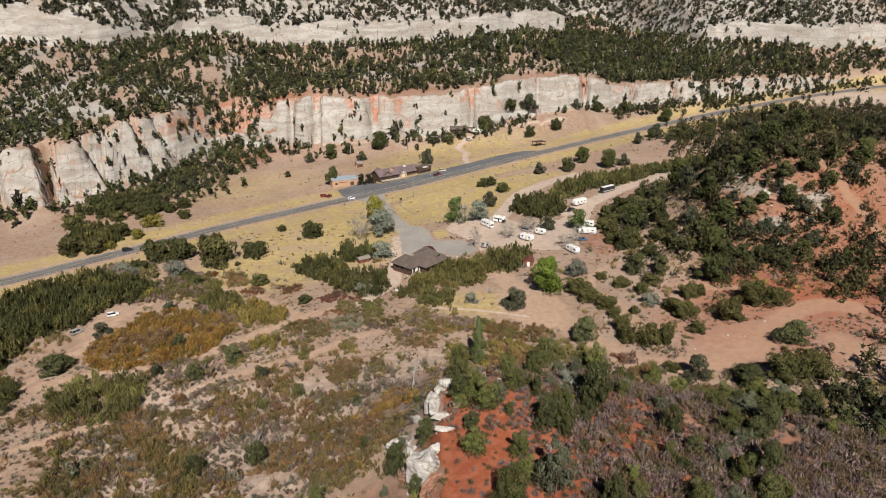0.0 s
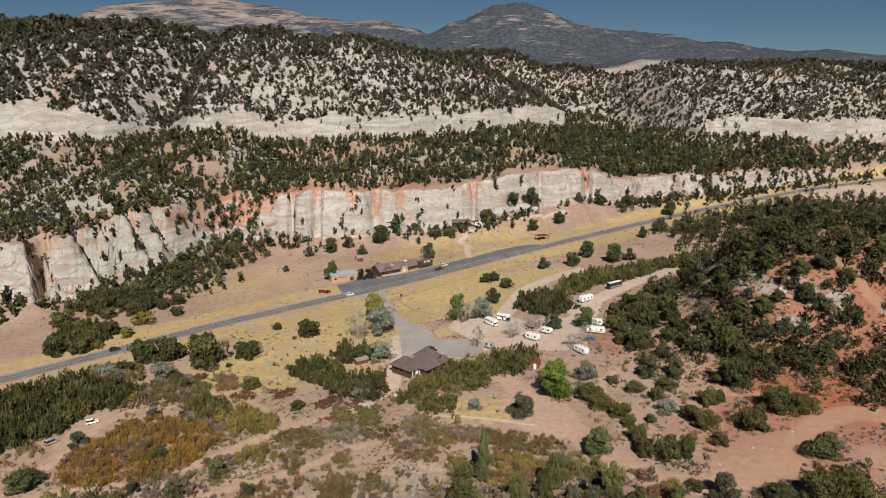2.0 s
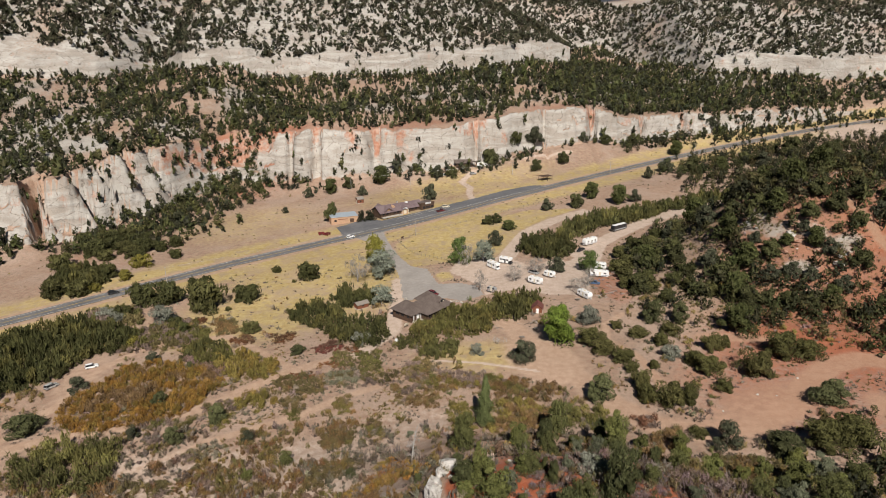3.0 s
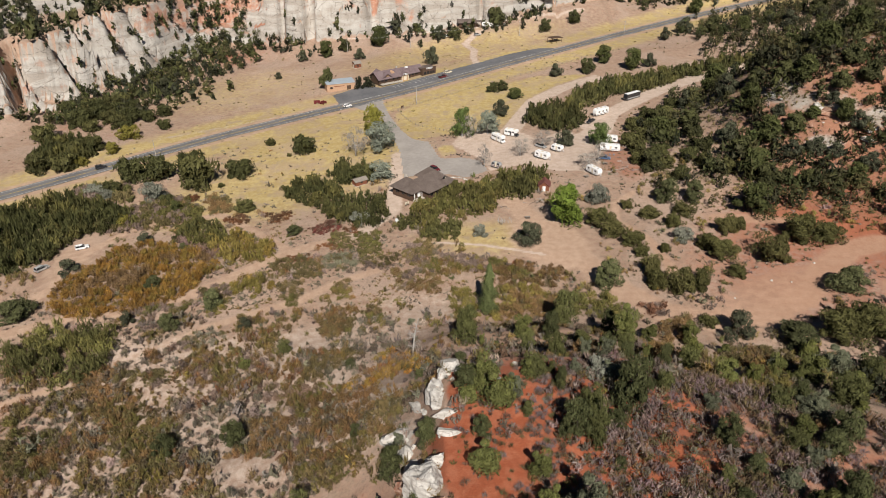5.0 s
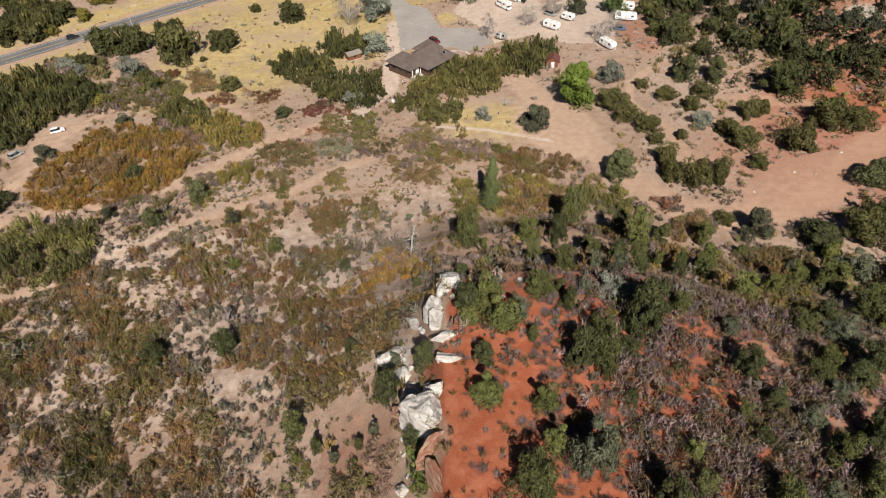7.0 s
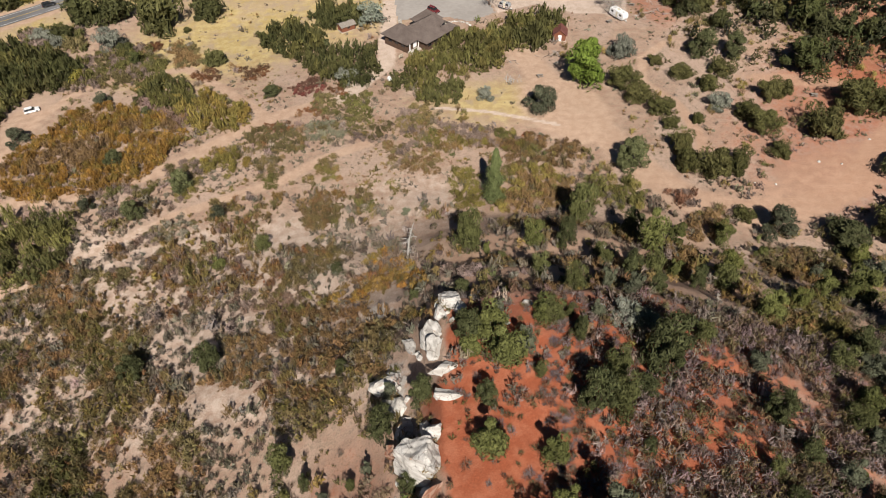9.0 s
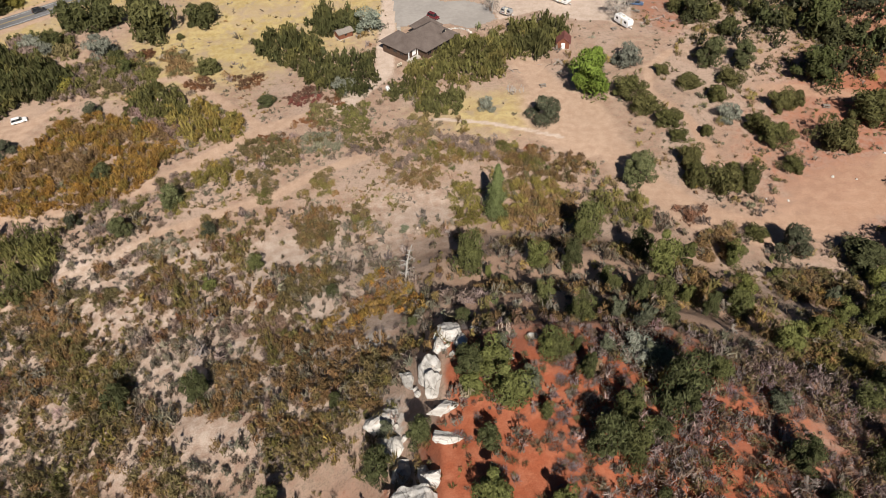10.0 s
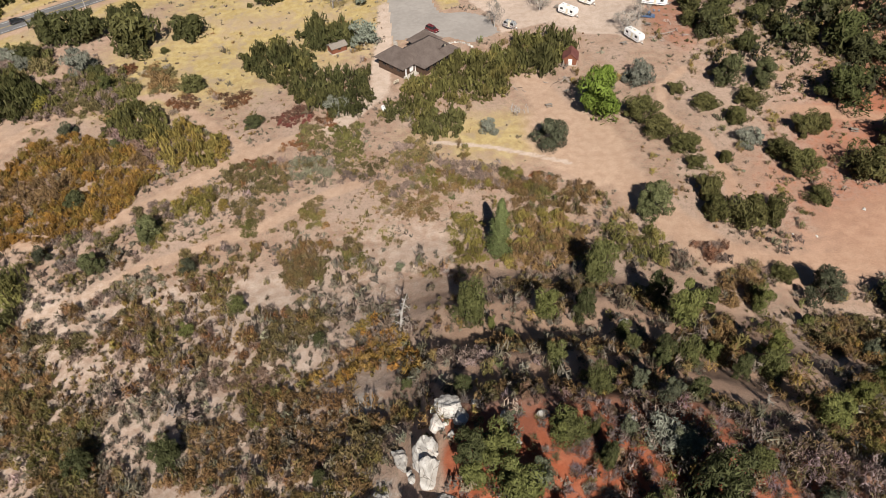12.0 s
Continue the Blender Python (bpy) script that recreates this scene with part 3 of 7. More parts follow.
# ---- roads ----
def along(pts, step):
    """Points at even steps on a smoothed polyline."""
    p = np.array(pts, float)
    for _ in range(3):
        p = np.concatenate([p[:1], np.stack([p[:-1] * 0.75 + p[1:] * 0.25, p[:-1] * 0.25 + p[1:] * 0.75], 1).reshape(-1, 2), p[-1:]])
    d = np.concatenate([[0], np.cumsum(np.hypot(*np.diff(p, axis=0).T))])
    s = np.arange(0, d[-1], step)
    return np.stack([np.interp(s, d, p[:, 0]), np.interp(s, d, p[:, 1])], 1)


def strip(name, pts, offsets, lift, mat, step=2.0, gaps=None):
    """A ribbon draped on the ground between two or more offsets from a line."""
    p = along(pts, step)
    t = np.gradient(p, axis=0)
    t /= np.hypot(t[:, 0], t[:, 1])[:, None]
    side = np.stack([t[:, 1], -t[:, 0]], 1)
    cols = [p + side * o for o in offsets]
    P = np.stack(cols, 1)
    mid = ground_height(p[:, 0], p[:, 1])
    soft = np.convolve(np.pad(mid, 6, mode="edge"), np.ones(13) / 13, "valid")
    Z = np.maximum(ground_height(P[..., 0], P[..., 1]), soft[:, None]) + lift
    n, c = len(p), len(offsets)
    verts = np.concatenate([P.reshape(-1, 2), Z.reshape(-1, 1)], 1)
    rows = np.arange(n - 1)
    if gaps:
        rows = rows[(rows * step) % (gaps[0] + gaps[1]) < gaps[0]]
    a = (rows[:, None] * c + np.arange(c - 1)[None]).ravel()
    return mesh_object(name, verts, np.stack([a, a + 1, a + c + 1, a + c], 1), mat)


road = tagged(strip("road", ROAD, (-4.6, -4.2, -2, 0, 2, 4.2, 4.6), 0.16, ASPHALT), "grey two-lane asphalt highway with painted lines", "road", kind="structure")
for o, m_ in ((-3.55, LINE_WHITE), (3.55, LINE_WHITE), (-0.16, LINE_YELLOW), (0.16, LINE_YELLOW)):
    ln = strip("lane_line", ROAD, (o - 0.09, o + 0.09), 0.172, m_)
    ln.parent = road


def sheet(name, pts, mat, lift, step=1.5):
    """A paved area draped on the ground within an outline."""
    p = np.array(pts)
    xs, ys = np.arange(p[:, 0].min() - 2, p[:, 0].max() + 2, step), np.arange(p[:, 1].min() - 2, p[:, 1].max() + 2, step)
    X, Y = np.meshgrid(xs, ys)
    keep = inside(X, Y, pts, 0.01) > 0.5
    cell = keep[:-1, :-1] & keep[1:, :-1] & keep[:-1, 1:] & keep[1:, 1:]
    i, j = np.nonzero(cell)
    c = len(xs)
    a = i * c + j
    verts = np.stack([X.ravel(), Y.ravel(), ground_height(X, Y).ravel() + lift], 1)
    faces = np.stack([a, a + 1, a + c + 1, a + c], 1)
    used, inv = np.unique(faces, return_inverse=True)
    return mesh_object(name, verts[used], inv.reshape(faces.shape), mat)


tagged(sheet("pavement", DRIVE, OLD_ASPHALT, 0.12, 0.8), "worn pale grey asphalt drive before the visitor building", "pavement", kind="structure")
apron = tagged(sheet("pavement", LOT, FRESH_ASPHALT, 0.13, 0.8), "dark asphalt parking apron along the highway", "pavement", kind="structure")
for k in range(15):
    ax, ay = -23.5 + 2.3 * k, 433.6 + 1.55 * k
    ln = strip("parking_line", [(ax, ay), (ax + 1.6, ay - 2.4), (ax + 3.2, ay - 4.8)], (-0.07, 0.07), 0.15, LINE_WHITE, 0.8)
    ln.parent = apron

# ---- plants ----
rng = np.random.default_rng(7)


def cards(centres, normals, size, stretch, rng, up=0.0, thin=0.33):
    """Leaf sprays: one pointed blade at each centre, facing its normal, drawn out upwards."""
    n = len(centres)
    nrm = normals + rng.normal(0, 0.5, (n, 3))
    nrm /= np.linalg.norm(nrm, axis=1)[:, None]
    ref = rng.normal(0, 1, (n, 3))
    ref[:, 2] += up
    b = np.cross(nrm, ref)
    b /= np.linalg.norm(b, axis=1)[:, None] + 1e-9
    a = np.cross(b, nrm)
    size = np.broadcast_to(size, (n,))[:, None] * rng.uniform(0.65, 1.3, (n, 1))
    tip = a * size * stretch * 0.62 + nrm * size * rng.uniform(-0.1, 0.5, (n, 1))
    foot, lb = centres - a * size * stretch * 0.38, b * size * thin
    v = np.stack([foot - lb, foot + lb, centres + tip], 1).reshape(-1, 3)
    return v, np.arange(3 * n).reshape(-1, 3)


def crown_cloud(rng, n, lobes, wide, tall, base, point):
    """Places and outward ways on a crown of several lobes; point: how far it tapers upwards."""
    per = n // lobes
    P, N = [], []
    for k in range(lobes):
        h = 0.10 + 0.84 * (k + rng.uniform(0, 1)) / lobes
        reach = wide * 0.5 * (1 - point * h) * rng.uniform(0.2, 1.0)
        ang = k * 2.4 + rng.uniform(-0.9, 0.9)
        c = np.array([math.cos(ang) * reach, math.sin(ang) * reach, base + tall * h])
        r = np.array([wide * 0.25, wide * 0.25, tall * 0.19]) * (1 - 0.5 * point * h) * rng.uniform(0.4, 1.25)
        d = rng.normal(0, 1, (per, 3))
        d[:, 2] = d[:, 2] * 0.9 + 0.25
        d /= np.linalg.norm(d, axis=1)[:, None]
        P.append(c + d * r * rng.uniform(0.72, 1.12, (per, 1)))
        N.append(d)
    return np.concatenate(P), np.concatenate(N)


def tube(path, radii, sides=6):
    """A tapered limb along a path."""
    path = np.array(path, float)
    t = np.gradient(path, axis=0)
    ref = np.array([0.3, 1.0, 0.2])
    V = []
    for p, d, r in zip(path, t, radii):
        d = d / (np.linalg.norm(d) + 1e-9)
        a = np.cross(d, ref)
        a /= np.linalg.norm(a) + 1e-9
        b = np.cross(d, a)
        for k in range(sides):
            w = 2 * math.pi * k / sides
            V.append(p + r * (math.cos(w) * a + math.sin(w) * b))
    F = []
    for i in range(len(path) - 1):
        for k in range(sides):
            F.append((i * sides + k, i * sides + (k + 1) % sides, (i + 1) * sides + (k + 1) % sides, (i + 1) * sides + k))
    return np.array(V), np.array(F)


def joined(parts):
    V, F, off = [], [], 0
    for v, f in parts:
        V.append(v)
        F.append(f + off)
        off += len(v)
    return np.concatenate(V), np.concatenate(F)


def limbs(rng, tall, spread, count, thick, trunk_top=0.55, twigs=0, lean=0.0):
    """A trunk with limbs, and twigs where they show."""
    bend = rng.uniform(-0.3, 0.3, 2) + lean
    trunk = [(bend[0] * k * k, bend[1] * k * k, tall * trunk_top * k) for k in np.linspace(0, 1, 6)]
    parts = [tube([(trunk[0][0], trunk[0][1], -0.4)] + trunk, np.linspace(thick * 1.25, thick * 0.55, 7), 7)]
    for k in range(count):
        h = rng.uniform(0.3, 1.0)
        s = np.array([bend[0] * h * h, bend[1] * h * h, tall * trunk_top * h])
        ang = k * 2.4 + rng.uniform(-0.4, 0.4)
        out, rise = spread * rng.uniform(0.5, 1.0), (tall - s[2]) * rng.uniform(0.35, 0.95)
        e = s + np.array([math.cos(ang) * out, math.sin(ang) * out, rise])
        m = (s + e) / 2 + np.array([0, 0, -0.12 * rise]) + rng.normal(0, 0.1, 3)
        parts.append(tube([s, m, e], (thick * 0.4, thick * 0.25, thick * 0.06), 5))
        for _ in range(twigs):
            q = s + (e - s) * rng.uniform(0.3, 0.95)
            w = q + np.array([rng.normal(0, 0.28), rng.normal(0, 0.28), rng.uniform(0.15, 0.5)]) * out * 0.9
            parts.append(tube([q, (q + w) / 2 + rng.normal(0, 0.05, 3), w], (thick * 0.13, thick * 0.08, thick * 0.03), 3))
    return joined(parts)


def tree(name, label, rng, wide, tall, tint, n=520, lobes=14, point=0.35, base=0.06, size=0.42, stretch=2.2, up=1.0, bark=None, twigs=0, category="tree", lean=0.0):
    """A tree of unit place: trunk with limbs, and a crown of leaf sprays."""
    top = new(name)
    tagged(top, label, category)
    v, f = limbs(rng, tall * 0.9, wide * 0.36, 7, max(0.09, tall * 0.022), twigs=twigs, lean=lean)
    mesh_object("trunk", v, f, bark or BARK, smooth=True, parent=top)
    if n:
        P, N = crown_cloud(rng, n, lobes, wide, tall * (1 - base), tall * base, point)
        v, f = cards(P, N, size, stretch, rng, up)
        # shade is painted into the leaf tint: darker low, lighter towards the top
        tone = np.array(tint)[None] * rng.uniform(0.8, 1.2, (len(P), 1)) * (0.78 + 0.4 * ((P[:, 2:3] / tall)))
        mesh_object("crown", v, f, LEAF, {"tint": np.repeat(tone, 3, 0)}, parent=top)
    return top


def put(ob, x, y, scale=1.0, turn=None, tall=1.0, sink=0.05):
    m = pose(x, y, height(x, y) - sink, 0, 0, rng.uniform(0, 360) if turn is None else turn)
    t = copy_thing(ob, m)
    t.scale = (scale, scale, scale * tall)
    return t


def drop(ob):
    """Take away a model that was only there to be copied."""
    for o in [*ob.children_recursive, ob]:
        bpy.data.objects.remove(o)


def shrub_shape(rng, n, wide, tall, thick=0.05):
    """A twiggy shrub: thin shoots that spread from its foot to a ragged dome."""
    ang, r = rng.uniform(0, 6.283, n), np.sqrt(rng.uniform(0.02, 1, n))
    lob = 1 + 0.25 * np.sin(ang * 2 + rng.uniform(0, 6)) + 0.15 * np.sin(ang * 5 + rng.uniform(0, 6))
    tip = np.stack([np.cos(ang) * r * lob * wide * 0.5, np.sin(ang) * r * lob * wide * 0.5, tall * (1.02 - 0.7 * r * r) * rng.uniform(0.7, 1.1, n)], 1)
    foot = tip * np.array([0.42, 0.42, 0.0]) + np.stack([rng.normal(0, 0.05, n), rng.normal(0, 0.05, n), tall * 0.12 * rng.uniform(0, 2.5, n)], 1)
    way = tip - foot
    b = np.cross(way, rng.normal(0, 1, (n, 3)) + np.array([0, 0, 1.5]))
    b /= np.linalg.norm(b, axis=1)[:, None] + 1e-9
    mid = foot + way * 0.55
    w = b * thick * rng.uniform(0.6, 1.5, (n, 1))
    v = np.stack([foot, mid + w, tip, mid - w], 1)
    v = np.stack([v[:, 0] - w * 0.5, v[:, 0] + w * 1.3, v[:, 2]], 1).reshape(-1, 3)
    # last value paints shade into the shoots: darker at the foot, lighter tips
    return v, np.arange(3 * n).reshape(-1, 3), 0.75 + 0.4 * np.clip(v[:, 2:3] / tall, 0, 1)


def sow(name, label, shapes, x, y, scale, tint, category="shrub", sink=0.05, tall=None):
    """Many plants in one mesh: shapes are picked and turned at random."""
    n = len(x)
    pick = rng.integers(0, len(shapes), n)
    z = ground_height(x, y) - sink
    V, F, C, off = [], [], [], 0
    for k, (v, f, tone) in enumerate(shapes):
        w = np.nonzero(pick == k)[0]
        if not len(w):
            continue
        a = rng.uniform(0, 6.283, len(w))
        c, s = np.cos(a)[:, None], np.sin(a)[:, None]
        sc = scale[w][:, None]
        hx = (sc if tall is None else tall[w][:, None]) * rng.uniform(0.85, 1.2, (len(w), 1))
        X = (v[None, :, 0] * c - v[None, :, 1] * s) * sc + x[w][:, None]
        Y = (v[None, :, 0] * s + v[None, :, 1] * c) * sc + y[w][:, None]
        Z = v[None, :, 2] * hx + z[w][:, None]
        V.append(np.stack([X, Y, Z], -1).reshape(-1, 3))
        F.append((f[None] + (np.arange(len(w)) * len(v))[:, None, None] + off).reshape(-1, f.shape[1]))
        # each plant's colour times its shape's painted shade by height
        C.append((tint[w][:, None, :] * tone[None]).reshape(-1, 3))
        off += len(w) * len(v)
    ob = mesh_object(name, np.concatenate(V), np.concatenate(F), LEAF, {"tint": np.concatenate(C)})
    return tagged(ob, label, category, kind="stuff")


def tints(n, *colours, spread=0.25):
    """Plant colours picked among a few, each a little off."""
    c = np.array(colours)[rng.integers(0, len(colours), n)]
    return np.clip(c * rng.uniform(1 - spread, 1 + spread, (n, 1)) * rng.uniform(0.92, 1.08, (n, 3)), 0.005, 0.9)


def sprinkle(n, x0, x1, y0, y1, density):
    """Random places, kept by a density of 0..1."""
    x, y = rng.uniform(x0, x1, n), rng.uniform(y0, y1, n)
    keep = rng.uniform(0, 1, n) < density(x, y)
    return x[keep], y[keep]


JUNIPER, PINYON = (0.054, 0.056, 0.023), (0.066, 0.069, 0.027)
SAGE, OAK, RUST, GOLD, MAUVE = (0.29, 0.24, 0.175), (0.135, 0.108, 0.043), (0.19, 0.115, 0.055), (0.22, 0.16, 0.052), (0.27, 0.205, 0.18)


def canopy(quads, lobes, wide, tall, size, point=0.4, thin=0.42):
    """A small tree for woods seen from afar."""
    v, f = cards(*crown_cloud(rng, quads, lobes, wide, tall, 0.15, point), size, 1.9 if thin > 0.4 else 2.5, rng, 1.2, thin)
    # third value is painted shade for the tint: dark foot, lighter crown top
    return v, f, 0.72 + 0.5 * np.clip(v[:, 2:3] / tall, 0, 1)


# woods on the canyon side
bench_tree = [canopy(21, 4, 3.3, 4.3, 1.3) for _ in range(10)]
slope_tree = [canopy(12, 3, 3.5, 4.0, 1.6, 0.3) for _ in range(12)]


def wood_density(x, y):
    s, u = y - foot_y(x), y - upper_y(x)
    face = (0.10 + 0.6 * ease(-176, -164, x) * (1 - ease(-132, -118, x))) * ease(1, 4, s) * (1 - ease(11, 14, s))
    bench = ease(13, 22, s) * (1 - 0.8 * ease(-3, 3, u)) * (1 - ease(7, 9, u)) * np.clip(0.66 + 1.3 * fbm(x / 45, y / 45, 3, 70) + 0.5 * ease(80, 160, x) * (1 - ease(360, 430, x)) + 0.12 * (1 - ease(-160, -100, x)), 0.1, 1)
    slope = ease(7, 10, u) * (1 - ease(240, 262, u - 260 * ease(-80, 0, x) * (1 - ease(210, 270, x)))) * np.clip(0.86 + 0.6 * fbm(x / 70, y / 50, 3, 71), 0.3, 1)
    past = u - 260 * ease(-80, 0, x) * (1 - ease(210, 270, x))
    rim = ease(190, 230, u) * 0.9 * (1 - ease(240, 262, past))
    gully = bell(x, y, -138, 515, 26, 60) * 0.6 * ease(-40, -5, s)
    ribs = 0.6 * ease(-48, -26, s) * (1 - ease(1, 5, s)) * ease(-212, -200, x) * (1 - ease(-135, -120, x))
    west_foot = 0.75 * bell(x, y, -168, 438, 42, 34, 35, 2)
    foot = 0.7 * ease(-26, -8, s) * (1 - ease(2, 5, s)) * ease(-0.2, 0.15, fbm(x / 30, y / 30, 2, 72) + 0.25 * ease(40, 110, x))
    side = 0.95 * ease(190, 260, x) * (1 - ease(390, 440, x)) * ease(-32, -12, s) * (1 - ease(16, 24, s))
    return np.clip(np.maximum.reduce([side, face, ribs, bench, slope, rim, gully, west_foot, foot]), 0, 1) * (1 - ease(0.1, 0.4, hard_ground(x, y)))


DARK = (0.030, 0.032, 0.018)
x, y = sprinkle(47000, -560, 640, 360, 1030, wood_density)
k = y - upper_y(x) < 8
x, y = x[k], y[k]
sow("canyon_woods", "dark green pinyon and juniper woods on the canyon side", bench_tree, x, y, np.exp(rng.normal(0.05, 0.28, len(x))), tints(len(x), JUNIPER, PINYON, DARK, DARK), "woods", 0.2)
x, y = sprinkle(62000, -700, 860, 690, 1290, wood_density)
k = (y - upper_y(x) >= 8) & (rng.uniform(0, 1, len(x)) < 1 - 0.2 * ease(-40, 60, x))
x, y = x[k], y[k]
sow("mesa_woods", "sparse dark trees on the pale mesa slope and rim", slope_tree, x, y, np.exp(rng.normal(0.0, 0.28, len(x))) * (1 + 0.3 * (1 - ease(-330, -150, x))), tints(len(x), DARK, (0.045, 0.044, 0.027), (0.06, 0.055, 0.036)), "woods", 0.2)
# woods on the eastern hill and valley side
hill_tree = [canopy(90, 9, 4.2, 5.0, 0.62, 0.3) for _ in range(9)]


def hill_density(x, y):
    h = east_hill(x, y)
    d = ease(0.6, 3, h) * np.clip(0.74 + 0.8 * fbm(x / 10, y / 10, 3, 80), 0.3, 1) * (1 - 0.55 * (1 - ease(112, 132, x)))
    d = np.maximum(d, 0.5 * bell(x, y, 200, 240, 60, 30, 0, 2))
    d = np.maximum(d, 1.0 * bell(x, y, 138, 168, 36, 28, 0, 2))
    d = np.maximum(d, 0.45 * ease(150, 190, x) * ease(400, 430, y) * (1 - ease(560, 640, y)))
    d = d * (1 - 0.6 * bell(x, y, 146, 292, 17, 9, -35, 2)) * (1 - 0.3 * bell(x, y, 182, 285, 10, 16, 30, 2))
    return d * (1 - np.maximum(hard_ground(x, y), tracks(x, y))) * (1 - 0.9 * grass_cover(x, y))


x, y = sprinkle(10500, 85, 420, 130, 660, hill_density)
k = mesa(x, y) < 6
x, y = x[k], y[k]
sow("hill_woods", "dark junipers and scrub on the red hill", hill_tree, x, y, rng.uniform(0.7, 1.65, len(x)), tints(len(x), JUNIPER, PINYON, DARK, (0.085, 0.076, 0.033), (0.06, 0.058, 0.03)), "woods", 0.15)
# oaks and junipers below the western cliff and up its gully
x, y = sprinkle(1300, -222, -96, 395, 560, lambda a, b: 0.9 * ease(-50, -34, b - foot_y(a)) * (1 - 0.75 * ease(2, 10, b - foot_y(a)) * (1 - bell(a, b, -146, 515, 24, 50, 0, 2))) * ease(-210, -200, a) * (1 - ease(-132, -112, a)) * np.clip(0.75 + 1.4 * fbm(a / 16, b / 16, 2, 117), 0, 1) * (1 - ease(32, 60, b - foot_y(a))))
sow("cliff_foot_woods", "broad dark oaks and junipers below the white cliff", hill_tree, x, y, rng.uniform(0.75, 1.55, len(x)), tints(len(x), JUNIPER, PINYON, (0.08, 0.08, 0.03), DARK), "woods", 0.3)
# low scrub on the open ground
low_shrub = [shrub_shape(rng, 38, 1.25, 0.75, 0.034) for _ in range(5)] + [canopy(36, 5, 1.15, 0.72, 0.22, 0.1, 0.3) for _ in range(12)]
rough_shrub = [shrub_shape(rng, 13, 1.5, 0.8, 0.11) for _ in range(8)]


def scrub_density(x, y):
    k = knoll(x, y)
    near = (1 - ease(236, 262, y - 20 * (1 - ease(-45, -20, x)) + 30 * ease(20, 45, x))) * ease(-145, -125, x - 0.5 * np.maximum(y - 180, 0)) * (1 - 0.3 * ease(-15, 5, x) * ease(148, 156, y))
    d = 0.20 + 0.70 * np.maximum(near, ease(1.0, 5, k))
    d = d * np.clip(0.70 + 0.3 * (1 - ease(-60, -35, x)) + 2.6 * fbm(x / 8, y / 8, 3, 90), 0.05, 1)
    d = d * (1 - 0.7 * grass_cover(x, y))
    d = d * (1 - ease(0.2, 0.5, tracks(x, y))) * (1 - ease(0.1, 0.4, hard_ground(x, y)))
    bare = bell(x, y, -16, 120, 13, 14, 0, 2) + bell(x, y, -13, 158, 7, 9, 20, 2)
    d = d * (1 - 0.8 * np.clip(bare, 0, 1))
    return d * (1 - 0.45 * red_cover(x, y) * (1 - ease(12, 28, x))) + 0.6 * ease(0.6, 3, east_hill(x, y)) * (1 - ease(0.2, 0.5, tracks(x, y)))


x, y = sprinkle(72000, -175, 250, 96, 350, scrub_density)
patch = fbm(x / 15, y / 15, 2, 95)
east = rng.uniform(0, 1, len(x)) < 0.75 * ease(2, 20, x) * (1 - ease(142, 154, y + 0.4 * np.maximum(x - 35, 0)))
col = np.where((patch > 0.16)[:, None], tints(len(x), OAK, (0.17, 0.14, 0.055), GOLD, RUST, (0.14, 0.10, 0.06)), tints(len(x), (0.22, 0.19, 0.145), (0.16, 0.142, 0.105), (0.19, 0.155, 0.13), (0.125, 0.11, 0.078), (0.115, 0.088, 0.062)))
col = np.where(east[:, None], tints(len(x), MAUVE, MAUVE, (0.15, 0.12, 0.10), (0.14, 0.09, 0.06)), col)
hill = east_hill(x, y) > 0.8
col = np.where(hill[:, None], tints(len(x), OAK, OAK, (0.085, 0.08, 0.035), (0.14, 0.11, 0.05), MAUVE), col)
size = np.exp(rng.normal(-0.02, 0.38, len(x)))
close = (y < 212) & (x > -100) & (x < 92)
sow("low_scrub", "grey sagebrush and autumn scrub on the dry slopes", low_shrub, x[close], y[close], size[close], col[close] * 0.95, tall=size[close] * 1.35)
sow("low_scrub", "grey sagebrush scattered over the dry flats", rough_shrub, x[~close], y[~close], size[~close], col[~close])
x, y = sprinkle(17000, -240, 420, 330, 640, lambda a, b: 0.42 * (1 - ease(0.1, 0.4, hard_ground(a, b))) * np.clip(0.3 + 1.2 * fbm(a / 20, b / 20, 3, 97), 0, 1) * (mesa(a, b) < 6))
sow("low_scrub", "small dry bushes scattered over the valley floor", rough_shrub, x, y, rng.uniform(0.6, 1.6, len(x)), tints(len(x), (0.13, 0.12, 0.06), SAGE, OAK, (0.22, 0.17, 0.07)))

# middling bushes over the flats, and small pinyons on the knoll
bush = [canopy(84, 8, 1.9, 1.0, 0.24, 0.1, 0.3) for _ in range(10)]


def bush_density(x, y):
    west = (1 - ease(-30, -12, x)) * (1 - ease(190, 215, y))
    north = ease(8, 20, x) * ease(146, 152, y) * (1 - ease(196, 208, y))
    d = np.clip(0.02 - 0.05 * west + 0.06 * north + 0.18 * ease(50, 70, x) + 1.6 * fbm(x / 11, y / 11, 3, 99), 0, 1) * (1 - ease(0.15, 0.4, tracks(x, y))) * (1 - ease(0.05, 0.3, hard_ground(x, y)))
    return d * (1 - 0.9 * red_cover(x, y)) * (1 - 0.75 * grass_cover(x, y)) * (1 + 0.5 * bell(x, y, -8, 208, 26, 22)) * (1 - 0.2 * bell(x, y, 14, 172, 30, 12)) * (1 - 0.85 * bell(x, y, 30, 262, 26, 24, 0, 2))


